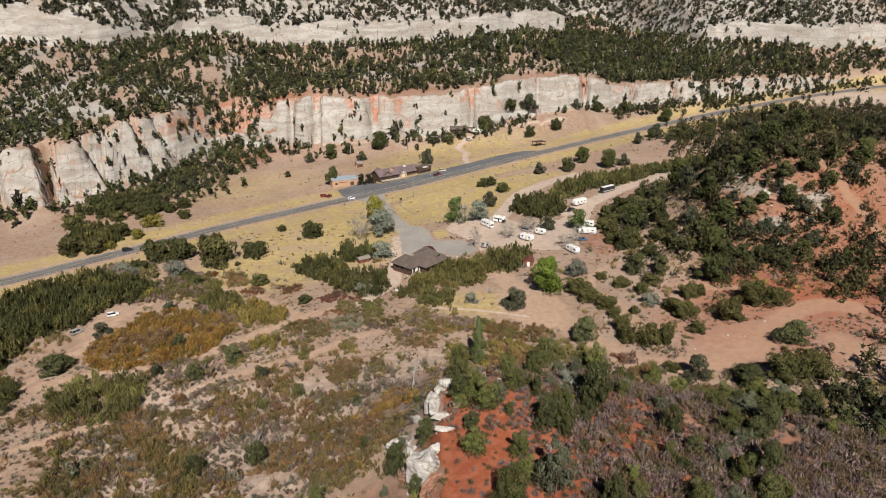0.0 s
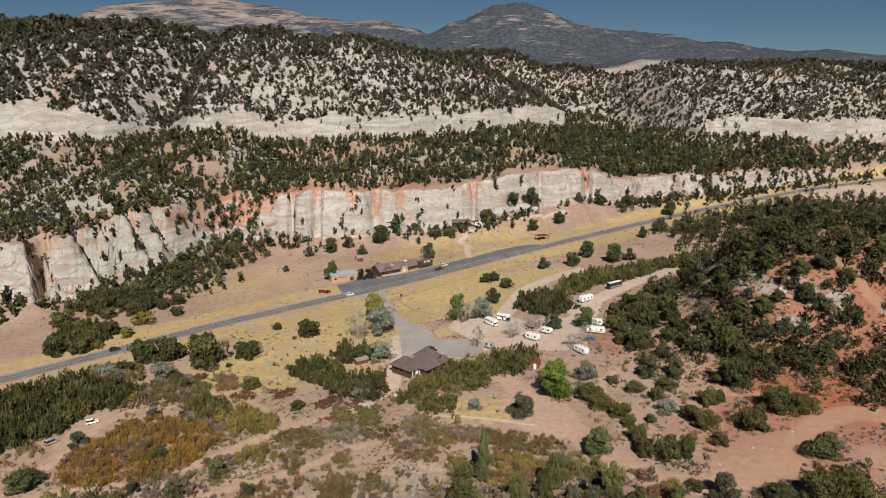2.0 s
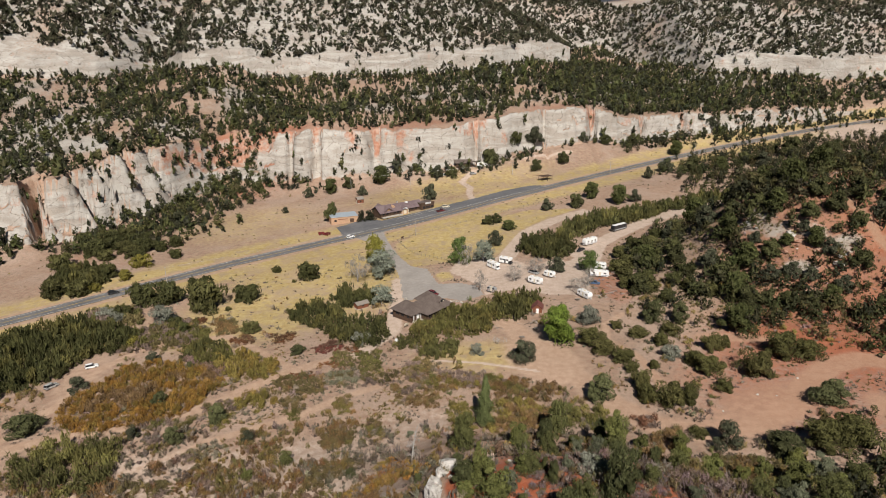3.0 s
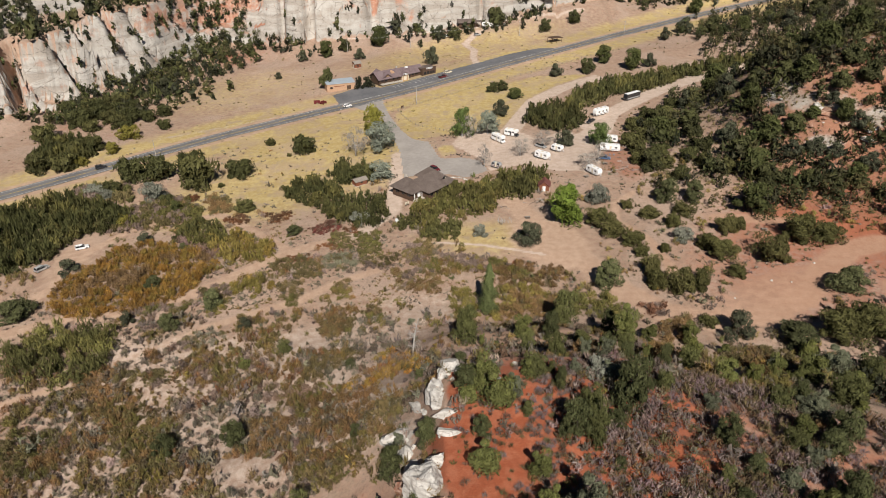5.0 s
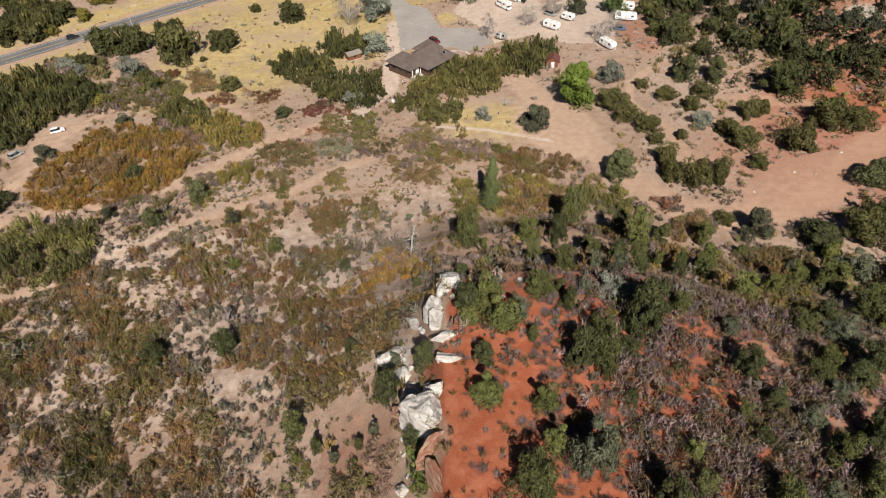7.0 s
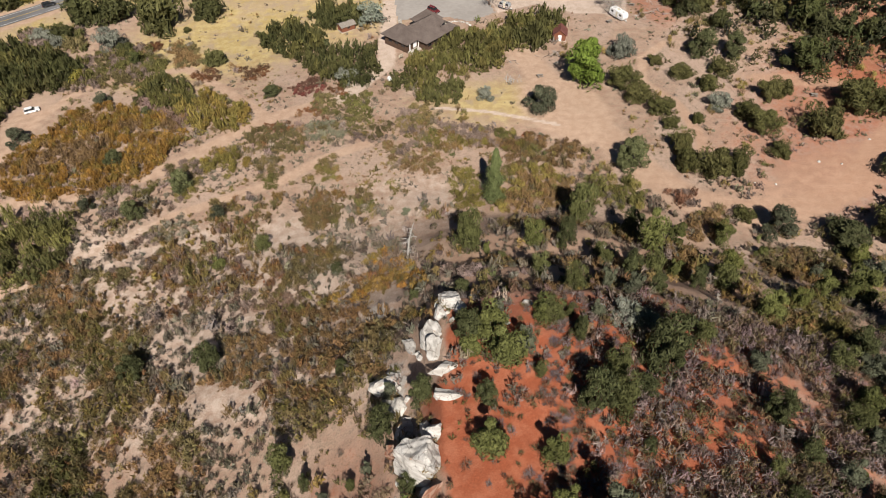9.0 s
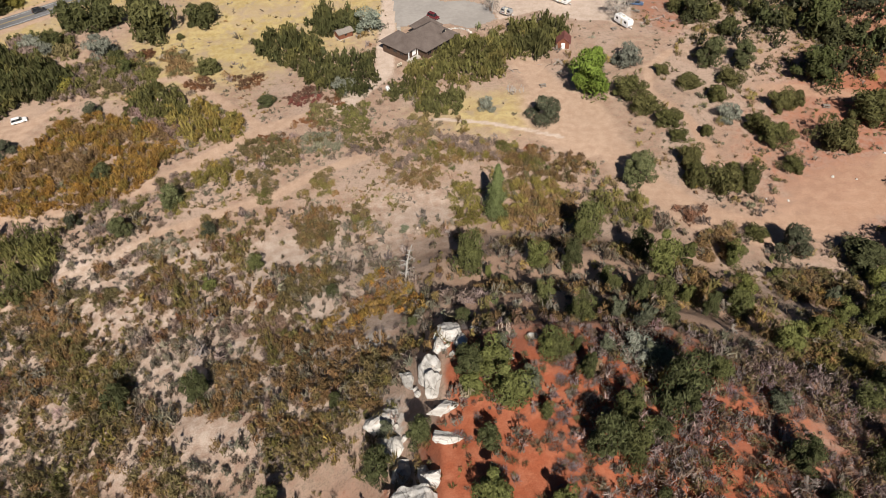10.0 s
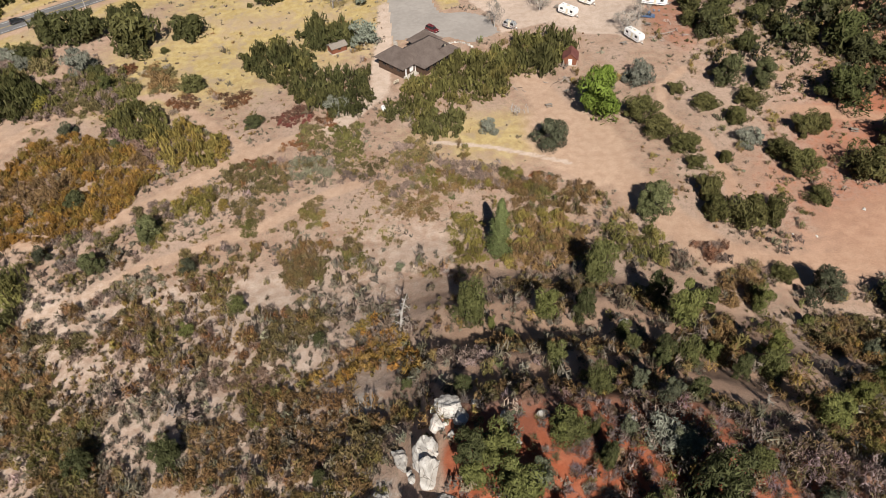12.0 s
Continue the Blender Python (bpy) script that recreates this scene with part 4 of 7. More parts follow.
x, y = sprinkle(8800, -150, 152, 104, 300, bush_density)
hue = fbm(x / 18, y / 18, 2, 101)
col = np.where((hue > 0.02)[:, None], tints(len(x), OAK, (0.115, 0.098, 0.038), (0.15, 0.115, 0.045), (0.18, 0.12, 0.05)), tints(len(x), (0.17, 0.14, 0.10), (0.135, 0.11, 0.06), MAUVE, RUST))
north = (x > 6) & (y > 144)
col = np.where(north[:, None], tints(len(x), OAK, (0.17, 0.14, 0.05), GOLD, (0.16, 0.115, 0.06), (0.11, 0.11, 0.045)), col)
sow("olive_bushes", "rounded olive and brown bushes over dry ground", bush, x, y, rng.uniform(0.55, 1.35, len(x)), col, "shrub", 0.1, rng.uniform(0.8, 2.0, len(x)))

# oak brush in patches down the western slope, and twiggy grey brush over the red top
def slope_brush(x, y):
    d = np.clip(0.05 + 2.2 * fbm(x / 16 + 0.4 * y / 16, y / 11, 3, 107), 0, 1) * (1 - ease(-9, -3, x)) * (1 - ease(0.15, 0.4, tracks(x, y)))
    bare = bell(x, y, -16, 120, 13, 14, 0, 2) + bell(x, y, -13, 158, 7, 9, 20, 2) + bell(x, y, -84, 122, 12, 10, 0, 2) + bell(x, y, -60, 165, 6, 16, 40, 2)
    d = np.maximum(d, 0.6 * bell(x, y, -48, 106, 24, 14, 0, 2))
    return d * (1 - 0.92 * np.clip(bare, 0, 1)) * (1 - 0.7 * ease(178, 205, y))


x, y = sprinkle(6200, -128, -3, 98, 212, slope_brush)
hue = fbm(x / 13, y / 13, 2, 109)
col = np.where((hue > 0.05)[:, None], tints(len(x), (0.165, 0.088, 0.042), (0.18, 0.12, 0.048), (0.145, 0.105, 0.045), (0.155, 0.108, 0.085)), tints(len(x), (0.105, 0.086, 0.032), (0.14, 0.108, 0.038), (0.115, 0.088, 0.042), (0.15, 0.108, 0.05)))
sow("slope_brush", "olive and russet oak brush down the dry slope", bush + low_shrub[5:], x, y, rng.uniform(0.75, 1.6, len(x)), col, "shrub", 0.1, rng.uniform(1.1, 2.5, len(x)))


def twig_density(x, y):
    back = y + 0.4 * np.maximum(x - 35, 0)
    return np.clip(0.16 + ease(11, 24, x + 5 * fbm(x / 8, y / 8, 2, 111)) * np.clip(0.9 + 1.6 * fbm(x / 9, y / 9, 3, 113), 0, 1), 0, 1) * ease(2.5, 6, x) * (1 - ease(146, 154, back)) * (1 - ease(88, 98, x))


twig_brush = [shrub_shape(rng, 110, 2.0, 1.05, 0.026) for _ in range(8)]
x, y = sprinkle(4200, 2, 98, 96, 156, twig_density)
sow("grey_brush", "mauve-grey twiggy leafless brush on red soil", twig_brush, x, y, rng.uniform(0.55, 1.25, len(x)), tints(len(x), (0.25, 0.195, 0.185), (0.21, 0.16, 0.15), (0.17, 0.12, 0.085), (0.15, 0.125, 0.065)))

x, y = sprinkle(5200, 22, 112, 92, 150, lambda a, b: ease(24, 40, a + 6 * fbm(a / 9, b / 9, 2, 121)) * np.clip(0.5 + 1.9 * fbm(a / 10, b / 10, 3, 123), 0.05, 1) * (1 - ease(140, 150, b + 0.4 * np.maximum(a - 35, 0))))
knoll_shrub = [canopy(78, 9, 2.2, 1.0, 0.185, 0.1, 0.36) for _ in range(10)]
sow("knoll_brush", "mauve-brown and olive brush over the red knoll", knoll_shrub, x, y, rng.uniform(0.6, 1.35, len(x)), tints(len(x), (0.14, 0.10, 0.092), (0.17, 0.128, 0.12), (0.11, 0.078, 0.046), (0.095, 0.078, 0.038)), "shrub", 0.1, rng.uniform(1.2, 2.2, len(x)))
x, y = sprinkle(5200, 84, 260, 235, 385, lambda a, b: 0.75 * ease(0.5, 3, east_hill(a, b)) * np.clip(0.6 + 1.2 * fbm(a / 14, b / 14, 2, 103), 0, 1) * (1 - ease(0.1, 0.4, np.maximum(tracks(a, b), hard_ground(a, b)))))
sow("hill_scrub", "olive and brown scrub over the red hill", low_shrub[5:], x, y, rng.uniform(0.6, 1.5, len(x)), tints(len(x), OAK, (0.09, 0.085, 0.036), (0.13, 0.105, 0.05), (0.15, 0.115, 0.075)), "shrub", 0.1, rng.uniform(0.8, 2.0, len(x)))
x, y = sprinkle(900, 60, 135, 195, 275, lambda a, b: 0.62 * np.clip(0.4 + 2.2 * fbm(a / 11, b / 11, 2, 104), 0, 1) * (1 - ease(0.1, 0.4, np.maximum(tracks(a, b), hard_ground(a, b)))))
sow("flat_scrub", "olive and grey-brown scrub between the oaks on red soil", low_shrub[5:], x, y, rng.uniform(0.6, 1.5, len(x)), tints(len(x), OAK, (0.10, 0.095, 0.045), (0.15, 0.135, 0.095), (0.17, 0.12, 0.07)), "shrub", 0.1, rng.uniform(0.6, 1.5, len(x)))
x, y = sprinkle(1000, -86, -58, 126, 162, lambda a, b: 0.8 * np.clip(0.55 + 2.0 * fbm(a / 7, b / 7, 2, 105), 0, 1))
sow("slope_sage", "grey-green sage and dark brush on the dry slope", low_shrub[5:], x, y, rng.uniform(0.5, 1.1, len(x)), tints(len(x), (0.16, 0.142, 0.105), (0.125, 0.11, 0.078), (0.10, 0.085, 0.05), (0.19, 0.165, 0.13)), "shrub", 0.1, rng.uniform(0.6, 1.3, len(x)))

# ---- thickets ----
thicket_shrub = [shrub_shape(rng, 26, 1.8, 1.0, 0.05) for _ in range(8)]
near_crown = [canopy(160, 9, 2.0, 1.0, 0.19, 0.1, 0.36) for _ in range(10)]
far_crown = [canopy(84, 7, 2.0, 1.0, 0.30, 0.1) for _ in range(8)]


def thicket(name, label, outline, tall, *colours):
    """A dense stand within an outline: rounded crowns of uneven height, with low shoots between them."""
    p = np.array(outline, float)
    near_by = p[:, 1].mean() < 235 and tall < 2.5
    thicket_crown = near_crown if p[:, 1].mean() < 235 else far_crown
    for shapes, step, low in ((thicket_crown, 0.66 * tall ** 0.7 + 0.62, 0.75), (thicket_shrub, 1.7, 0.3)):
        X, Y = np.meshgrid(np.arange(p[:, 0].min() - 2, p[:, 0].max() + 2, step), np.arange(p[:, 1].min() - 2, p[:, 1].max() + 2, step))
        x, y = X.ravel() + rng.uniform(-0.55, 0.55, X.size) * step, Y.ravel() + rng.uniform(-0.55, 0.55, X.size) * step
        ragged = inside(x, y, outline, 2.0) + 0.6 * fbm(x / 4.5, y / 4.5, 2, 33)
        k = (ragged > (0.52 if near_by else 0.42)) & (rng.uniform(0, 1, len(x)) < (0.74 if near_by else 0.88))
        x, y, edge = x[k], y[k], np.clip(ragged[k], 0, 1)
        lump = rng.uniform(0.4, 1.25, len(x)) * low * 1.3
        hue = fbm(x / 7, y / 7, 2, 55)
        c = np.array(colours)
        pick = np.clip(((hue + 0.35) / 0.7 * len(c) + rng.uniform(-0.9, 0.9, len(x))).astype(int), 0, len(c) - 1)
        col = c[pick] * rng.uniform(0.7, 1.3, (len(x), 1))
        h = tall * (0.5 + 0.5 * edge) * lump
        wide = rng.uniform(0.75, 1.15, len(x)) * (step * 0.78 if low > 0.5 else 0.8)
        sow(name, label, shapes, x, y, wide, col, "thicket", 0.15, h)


D1, D2, D3 = (0.054, 0.056, 0.021), (0.074, 0.072, 0.027), (0.104, 0.096, 0.033)
Y1, Y2, Y3 = (0.15, 0.128, 0.043), (0.18, 0.142, 0.044), (0.125, 0.118, 0.040)
G1, G2, G3 = (0.20, 0.14, 0.038), (0.175, 0.125, 0.036), (0.145, 0.12, 0.036)
B1, B2, B3, B4 = (0.19, 0.11, 0.052), (0.16, 0.102, 0.048), (0.22, 0.14, 0.048), (0.175, 0.13, 0.11)
OAKS = "dense dark green oak brush thicket on dry ground"
thicket("oak_thicket", OAKS, [(-182, 266), (-176, 282), (-173, 290), (-160, 297), (-153, 303), (-140, 294), (-126, 290), (-118, 279), (-119, 270), (-131, 266), (-134, 254), (-140, 244), (-150, 241), (-148, 231), (-150, 218), (-170, 218), (-180, 240)], 4.5, D1, D1, D2, D3)
thicket("oak_thicket", OAKS, [(-43, 306), (-40, 320), (-25, 312), (-25, 304), (-37, 299)], 4, D1, D2)
thicket("oak_thicket", OAKS, [(-61, 300), (-50, 307), (-39, 299), (-36, 283), (-19, 284), (-16, 266), (-25, 260), (-38, 269), (-46, 281), (-58, 290)], 4.2, D1, D2, D2, D3)
thicket("oak_thicket", OAKS, [(19, 291), (26, 295), (33, 300), (41, 301), (47, 294), (46, 289), (39, 284), (36, 277), (30, 280), (24, 279), (20, 285)], 4, D2, D2, D3, Y3)
thicket("oak_thicket", OAKS, [(44, 359), (51, 376), (62, 382), (70, 372), (72, 355), (61, 343), (52, 348)], 4.8, D1, D1, D2)
thicket("willow_thicket", "long dark green thicket along the creek bed", [(68, 383), (82, 405), (102, 416), (124, 421), (149, 433), (173, 439), (190, 446), (186, 438), (160, 424), (134, 411), (110, 393), (93, 391), (79, 377), (66, 368)], 4.2, D1, D2, D2, D3)
thicket("oak_thicket", OAKS, [(-123, 198), (-117, 206), (-106, 207), (-93, 203), (-89, 193), (-92, 184), (-105, 182), (-115, 186)], 4.5, D2, D2, D3, Y3)
thicket("oak_thicket", OAKS, [(-93, 259), (-95, 268), (-89, 274), (-77, 267), (-73, 256), (-82, 255)], 3.2, D2, D2, D3)
thicket("oak_thicket", OAKS, [(-156, 214), (-138, 209), (-131, 198), (-134, 184), (-150, 180), (-160, 195)], 4.2, D1, D2, D3)
thicket("oak_thicket", "dark oak brush with golden tops across the highway", [(-188, 350), (-190, 372), (-178, 372), (-166, 366), (-160, 352), (-162, 337), (-180, 333)], 5, D1, D1, D2, D3)
GREENS = "yellow-green autumn brush thicket below the visitor building"
thicket("brush_thicket", GREENS, [(-8, 273), (-1, 280), (6, 287), (14, 293), (23, 287), (25, 279), (23, 268), (13, 266), (5, 265), (-3, 252), (-6, 258)], 3.2, D3, Y3, Y1, Y1)
thicket("brush_thicket", GREENS, [(-1, 258), (7, 262), (11, 259), (10, 250), (1, 249)], 3, D2, D3)
thicket("brush_thicket", "dark grey-green brush beside the drive", [(-13, 268), (-8, 269), (-6, 258), (-12, 259)], 2.4, D2, B4)
GOLDS = "golden autumn brush thicket"
thicket("gold_thicket", GOLDS, [(-80, 260), (-70, 263), (-57, 254), (-54, 248), (-59, 240), (-69, 241), (-78, 251)], 2.6, G3, G2, Y2)
thicket("gold_thicket", GOLDS, [(-66, 231), (-54, 233), (-50, 225), (-56, 219), (-64, 224)], 2.2, G2, G1, G3)
BROWNS = "brown and russet autumn brush thicket"
thicket("russet_thicket", BROWNS, [(-124, 228), (-122, 235), (-116, 243), (-114, 256), (-102, 260), (-82, 252), (-70, 240), (-75, 231), (-79, 222), (-86, 216), (-97, 214), (-108, 213), (-118, 217)], 2.2, (0.25, 0.135, 0.034), G1, (0.26, 0.155, 0.042), (0.21, 0.12, 0.034), (0.185, 0.12, 0.06))
thicket("russet_thicket", BROWNS, [(-8, 240), (3, 239), (18, 236), (30, 228), (30, 221), (17, 227), (4, 228), (-8, 235)], 1.8, B4, B2, G3, D3)
ORANGES = "bright orange autumn brush on the slope"
O1, O2 = (0.25, 0.125, 0.032), (0.22, 0.14, 0.038)
thicket("orange_thicket", ORANGES, [(-10.2, 176.3), (-5.7, 176.6), (-0.6, 168.2), (0.6, 160.5), (-2.8, 159.5), (-6.1, 164.4), (-8.5, 168.8), (-10.9, 166.3), (-14.4, 164.3), (-16.4, 163.6), (-15.4, 172.5)], 1.6, O1, O2, B3)
thicket("orange_thicket", ORANGES, [(-23.4, 166.9), (-17.6, 173.1), (-16.3, 171.1), (-19.8, 164.6)], 1.2, O2, B3)
thicket("orange_thicket", ORANGES, [(-15.6, 179.5), (-9.6, 183.9), (-7.7, 181.2), (-12.3, 175.2)], 0.9, O1, G2)
SLOPES = "olive oak brush patch on the dry slope"
S1, S2, S3 = (0.118, 0.097, 0.045), (0.145, 0.11, 0.05), (0.168, 0.105, 0.048)
thicket("slope_thicket", SLOPES, [(-34.8, 179.5), (-29.2, 187.4), (-23.4, 189.2), (-16.7, 184.5), (-17.2, 178.9), (-23.6, 178.5), (-26.8, 173.6), (-32.6, 173.9)], 1.5, S1, S1, S2)
thicket("slope_thicket", SLOPES, [(-32.6, 204.7), (-25.6, 207.0), (-21.7, 201.1), (-26.8, 196.1), (-31.6, 194.7)], 1.4, S1, S2)
thicket("slope_thicket", SLOPES, [(-13.2, 154.6), (-5.4, 154.7), (-2.7, 156.2), (-4.1, 148.4), (-7.3, 142.3), (-8.7, 138.6), (-12.4, 139.7), (-14.2, 147.9)], 1.8, S1, S2, S3)
thicket("slope_thicket", SLOPES, [(-68.5, 190.9), (-61.8, 193.7), (-56.5, 188.4), (-57.1, 182.2), (-58.5, 175.1), (-62.6, 176.9), (-65.8, 182.9)], 1.7, S1, S3, B4)
thicket("slope_thicket", SLOPES, [(-59.8, 210.5), (-55.5, 209.2), (-52.5, 199.9), (-56.7, 201.0)], 1.6, S1, S2)
thicket("slope_thicket", SLOPES, [(-79.0, 185.4), (-72.9, 185.6), (-69.7, 181.7), (-70.3, 178.2), (-75.8, 178.6)], 1.7, S2, B4, S1)
thicket("slope_thicket", SLOPES, [(-68.5, 158.2), (-67.3, 164.0), (-62.0, 164.7), (-58.1, 158.4), (-61.4, 154.1), (-57.2, 148.6), (-66.0, 149.4)], 2.2, S1, D3, S3)
thicket("slope_thicket", SLOPES, [(-103.0, 165.1), (-88.6, 163.8), (-83.0, 153.2), (-87.7, 148.9), (-95.5, 148.9), (-106, 152)], 2.2, S1, D3, S3)
thicket("slope_thicket", SLOPES, [(-73.8, 160.7), (-68, 161), (-64, 147), (-71.3, 150.6)], 1.8, S1, S3, D3)
thicket("slope_thicket", SLOPES, [(-62.3, 128.2), (-50.4, 127.6), (-47.8, 116), (-58.5, 112), (-64, 118)], 1.8, S2, S1, S3)
thicket("slope_thicket", SLOPES, [(-26.7, 123.1), (-22.2, 121.9), (-20.3, 115.6), (-24.4, 113.8)], 1.7, S2, Y3)
thicket("slope_thicket", SLOPES, [(-15.3, 116.0), (-11.4, 116.8), (-9.0, 110.8), (-12.7, 106.0), (-17, 106)], 2.0, S1, D3)
thicket("slope_thicket", SLOPES, [(-29.3, 138.1), (-27.8, 143.4), (-18.3, 144.2), (-18.3, 134.0), (-21.3, 131.2), (-26.1, 133.0)], 1.8, S2, Y1, S3)
thicket("slope_thicket", SLOPES, [(-38, 110), (-30, 112), (-28, 104), (-38, 100)], 1.8, S1, S3)
thicket("slope_thicket", "bright green brush below the ridge boulders", [(-2.6, 112.4), (0.6, 110.2), (0.6, 103.2), (-2.6, 104.7)], 2.8, (0.085, 0.11, 0.03), (0.11, 0.125, 0.035))
thicket("oak_thicket", "dark oak brush on the dry slope", [(-74.4, 132.1), (-73.5, 138.8), (-67.3, 138.7), (-63.2, 130.8), (-57.5, 124.1), (-68.8, 122.0)], 2.6, D2, D3, S1)
thicket("russet_thicket", BROWNS, [(-34.0, 164.8), (-26.3, 164.6), (-14.1, 161.8), (-10.5, 157.1), (-13.4, 148.8), (-15.2, 143.1), (-22.0, 143.3), (-26.3, 149.4), (-31.8, 155.4)], 1.6, B1, B2, S3, B4)
thicket("russet_thicket", BROWNS, [(-41.3, 159.4), (-35.3, 161.1), (-31.5, 154.2), (-32.3, 145.3), (-39.4, 145.6), (-47.4, 147.8), (-42.1, 154.7)], 1.6, S3, B1, B2)
thicket("russet_thicket", BROWNS, [(-55.4, 143.7), (-45.6, 140.9), (-39.7, 131.4), (-36.8, 118.8), (-47.8, 118.8), (-54.0, 135.1)], 1.8, S1, S2, B1, S3)
thicket("russet_thicket", BROWNS, [(-91.8, 186.3), (-86.0, 190.5), (-79.6, 183.9), (-79.7, 178.1), (-73.4, 170.8), (-76.0, 162.9), (-82.7, 164.9)], 1.8, B1, S3, S1, B2)
thicket("russet_thicket", BROWNS, [(-80.4, 193.3), (-76.1, 194.6), (-72.3, 187.4), (-76.7, 186.3)], 2.2, (0.21, 0.115, 0.06), B2, B4)
thicket("russet_thicket", BROWNS, [(-98.4, 186.0), (-91, 187), (-81, 170.0), (-84.5, 166.1), (-90.3, 174.8)], 1.7, S3, B2, S1)
thicket("russet_thicket", BROWNS, [(-88.6, 163.8), (-77.2, 160.8), (-76.1, 154.0), (-83.2, 153.9)], 1.6, B1, S3)
MAUVES = "mauve-brown leafless brush on the dry slope"
thicket("mauve_thicket", MAUVES, [(-47.6, 176.0), (-38.6, 175.4), (-36.3, 167.9), (-43.6, 167.6)], 1.3, (0.175, 0.115, 0.085), (0.15, 0.105, 0.08), B4)
thicket("mauve_thicket", MAUVES, [(-36.8, 172.2), (-27.6, 172.1), (-27.4, 164.8), (-34.0, 164.8)], 1.2, (0.175, 0.115, 0.085), (0.16, 0.12, 0.08))
thicket("mauve_thicket", MAUVES, [(-11.4, 119.4), (-5.5, 117.0), (-5.2, 105.7), (-10.0, 109.1)], 1.5, (0.19, 0.125, 0.095), (0.15, 0.11, 0.07))
YELLOWS = "yellow-green autumn brush on the hillside"
thicket("yellow_thicket", YELLOWS, [(6.0, 218.4), (14.0, 214.7), (13.2, 200.1), (5.6, 199.3)], 1.8, G3, Y1, Y2)
thicket("yellow_thicket", YELLOWS, [(19.7, 214.3), (32.2, 218.6), (37.4, 209.8), (35.7, 199.1), (26.2, 194.7), (17.7, 199.6)], 1.8, G3, Y2, B2)
thicket("yellow_thicket", YELLOWS, [(37.6, 211.2), (51.8, 211.0), (55.3, 205.5), (51.8, 196.4), (41.5, 197.7)], 2.4, Y3, Y1, D3)
thicket("russet_thicket", BROWNS, [(21.7, 231.4), (32.1, 232.7), (39.4, 223.5), (39.0, 215.1), (32.2, 218.6), (20.6, 216.8)], 1.8, S3, B2, S1)
thicket("russet_thicket", BROWNS, [(37.5, 228.3), (41.1, 229.5), (41.2, 222.5), (37.5, 221.9)], 2.2, B2, (0.17, 0.105, 0.06))
thicket("rust_patch", "low rust-red shrub patch at the sandy track", [(26.1, 233.5), (32.0, 232.8), (31.6, 229.2), (26.6, 229.5)], 0.9, (0.19, 0.075, 0.035))
thicket("russet_thicket", BROWNS, [(63.5, 195.2), (71.4, 197.0), (74.3, 192.0), (66.8, 183.9), (61.1, 184.4)], 2.0, B2, S1, B4)
thicket("russet_thicket", BROWNS, [(60.4, 204.0), (68.2, 204.7), (67.0, 198.2), (60.6, 198.7)], 2, (0.16, 0.08, 0.05), B4)
thicket("slope_thicket", SLOPES, [(45.3, 170.0), (55.7, 175.0), (60, 183), (57, 168), (52.4, 160.4), (46.6, 162.9)], 1.7, S3, B2, S1)
thicket("slope_thicket", SLOPES, [(79.5, 182.0), (92.1, 179.0), (93.9, 165.1), (82.2, 168.2), (72, 172)], 1.9, S1, B2, S3)
thicket("yellow_thicket", YELLOWS, [(57, 150), (69, 156), (77.6, 162.2), (80, 153), (72.1, 137.0), (66.3, 136.6), (58.3, 137.9)], 1.8, Y1, S3, S1, G3)
thicket("slope_thicket", SLOPES, [(8, 152), (14, 153), (22, 151), (24, 147), (16, 146), (9, 147)], 1.4, S3, D3, S1)
thicket("slope_thicket", SLOPES, [(24, 155), (33, 154), (42, 150), (50, 146), (44, 142), (34, 146), (26, 150)], 1.4, S1, B2, D3)
thicket("slope_thicket", SLOPES, [(6, 168), (16, 167), (30, 165), (42, 161), (40, 157), (26, 160), (10, 162)], 1.3, S1, B2, S3)
thicket("mauve_thicket", MAUVES, [(2, 165), (8, 166), (14, 160), (8, 157), (2, 159)], 1.2, (0.18, 0.135, 0.125), B4)
thicket("slope_thicket", SLOPES, [(14, 191), (26, 191), (40, 188), (48, 190), (46, 184), (30, 184), (14, 186)], 1.3, S2, B2, S1)
thicket("slope_thicket", SLOPES, [(-94.8, 215.7), (-84.5, 218.6), (-71.7, 216.1), (-84.2, 209.9)], 1.6, S1, D3, B4)
thicket("mauve_thicket", MAUVES, [(-88.5, 210.5), (-81.8, 211.0), (-78.3, 200.8), (-84.0, 198.5)], 1.4, B4, (0.16, 0.13, 0.115), S1)
thicket("slope_thicket", SLOPES, [(-72.3, 220.2), (-64.8, 223.9), (-61.3, 213.5), (-67.9, 210.1)], 1.3, G3, S1, B4)
thicket("slope_thicket", SLOPES, [(-73.2, 201.3), (-64.9, 204.4), (-58.5, 200.3), (-62.3, 195.4), (-69.6, 194.3)], 1.2, B4, S1, (0.15, 0.135, 0.10))
thicket("mauve_thicket", MAUVES, [(-60.3, 180.9), (-52.5, 183.2), (-48.3, 176.7), (-56.1, 174.8)], 1.0, B4, (0.16, 0.14, 0.105))
FLATS = "low olive and grey brush patch on pale ground"
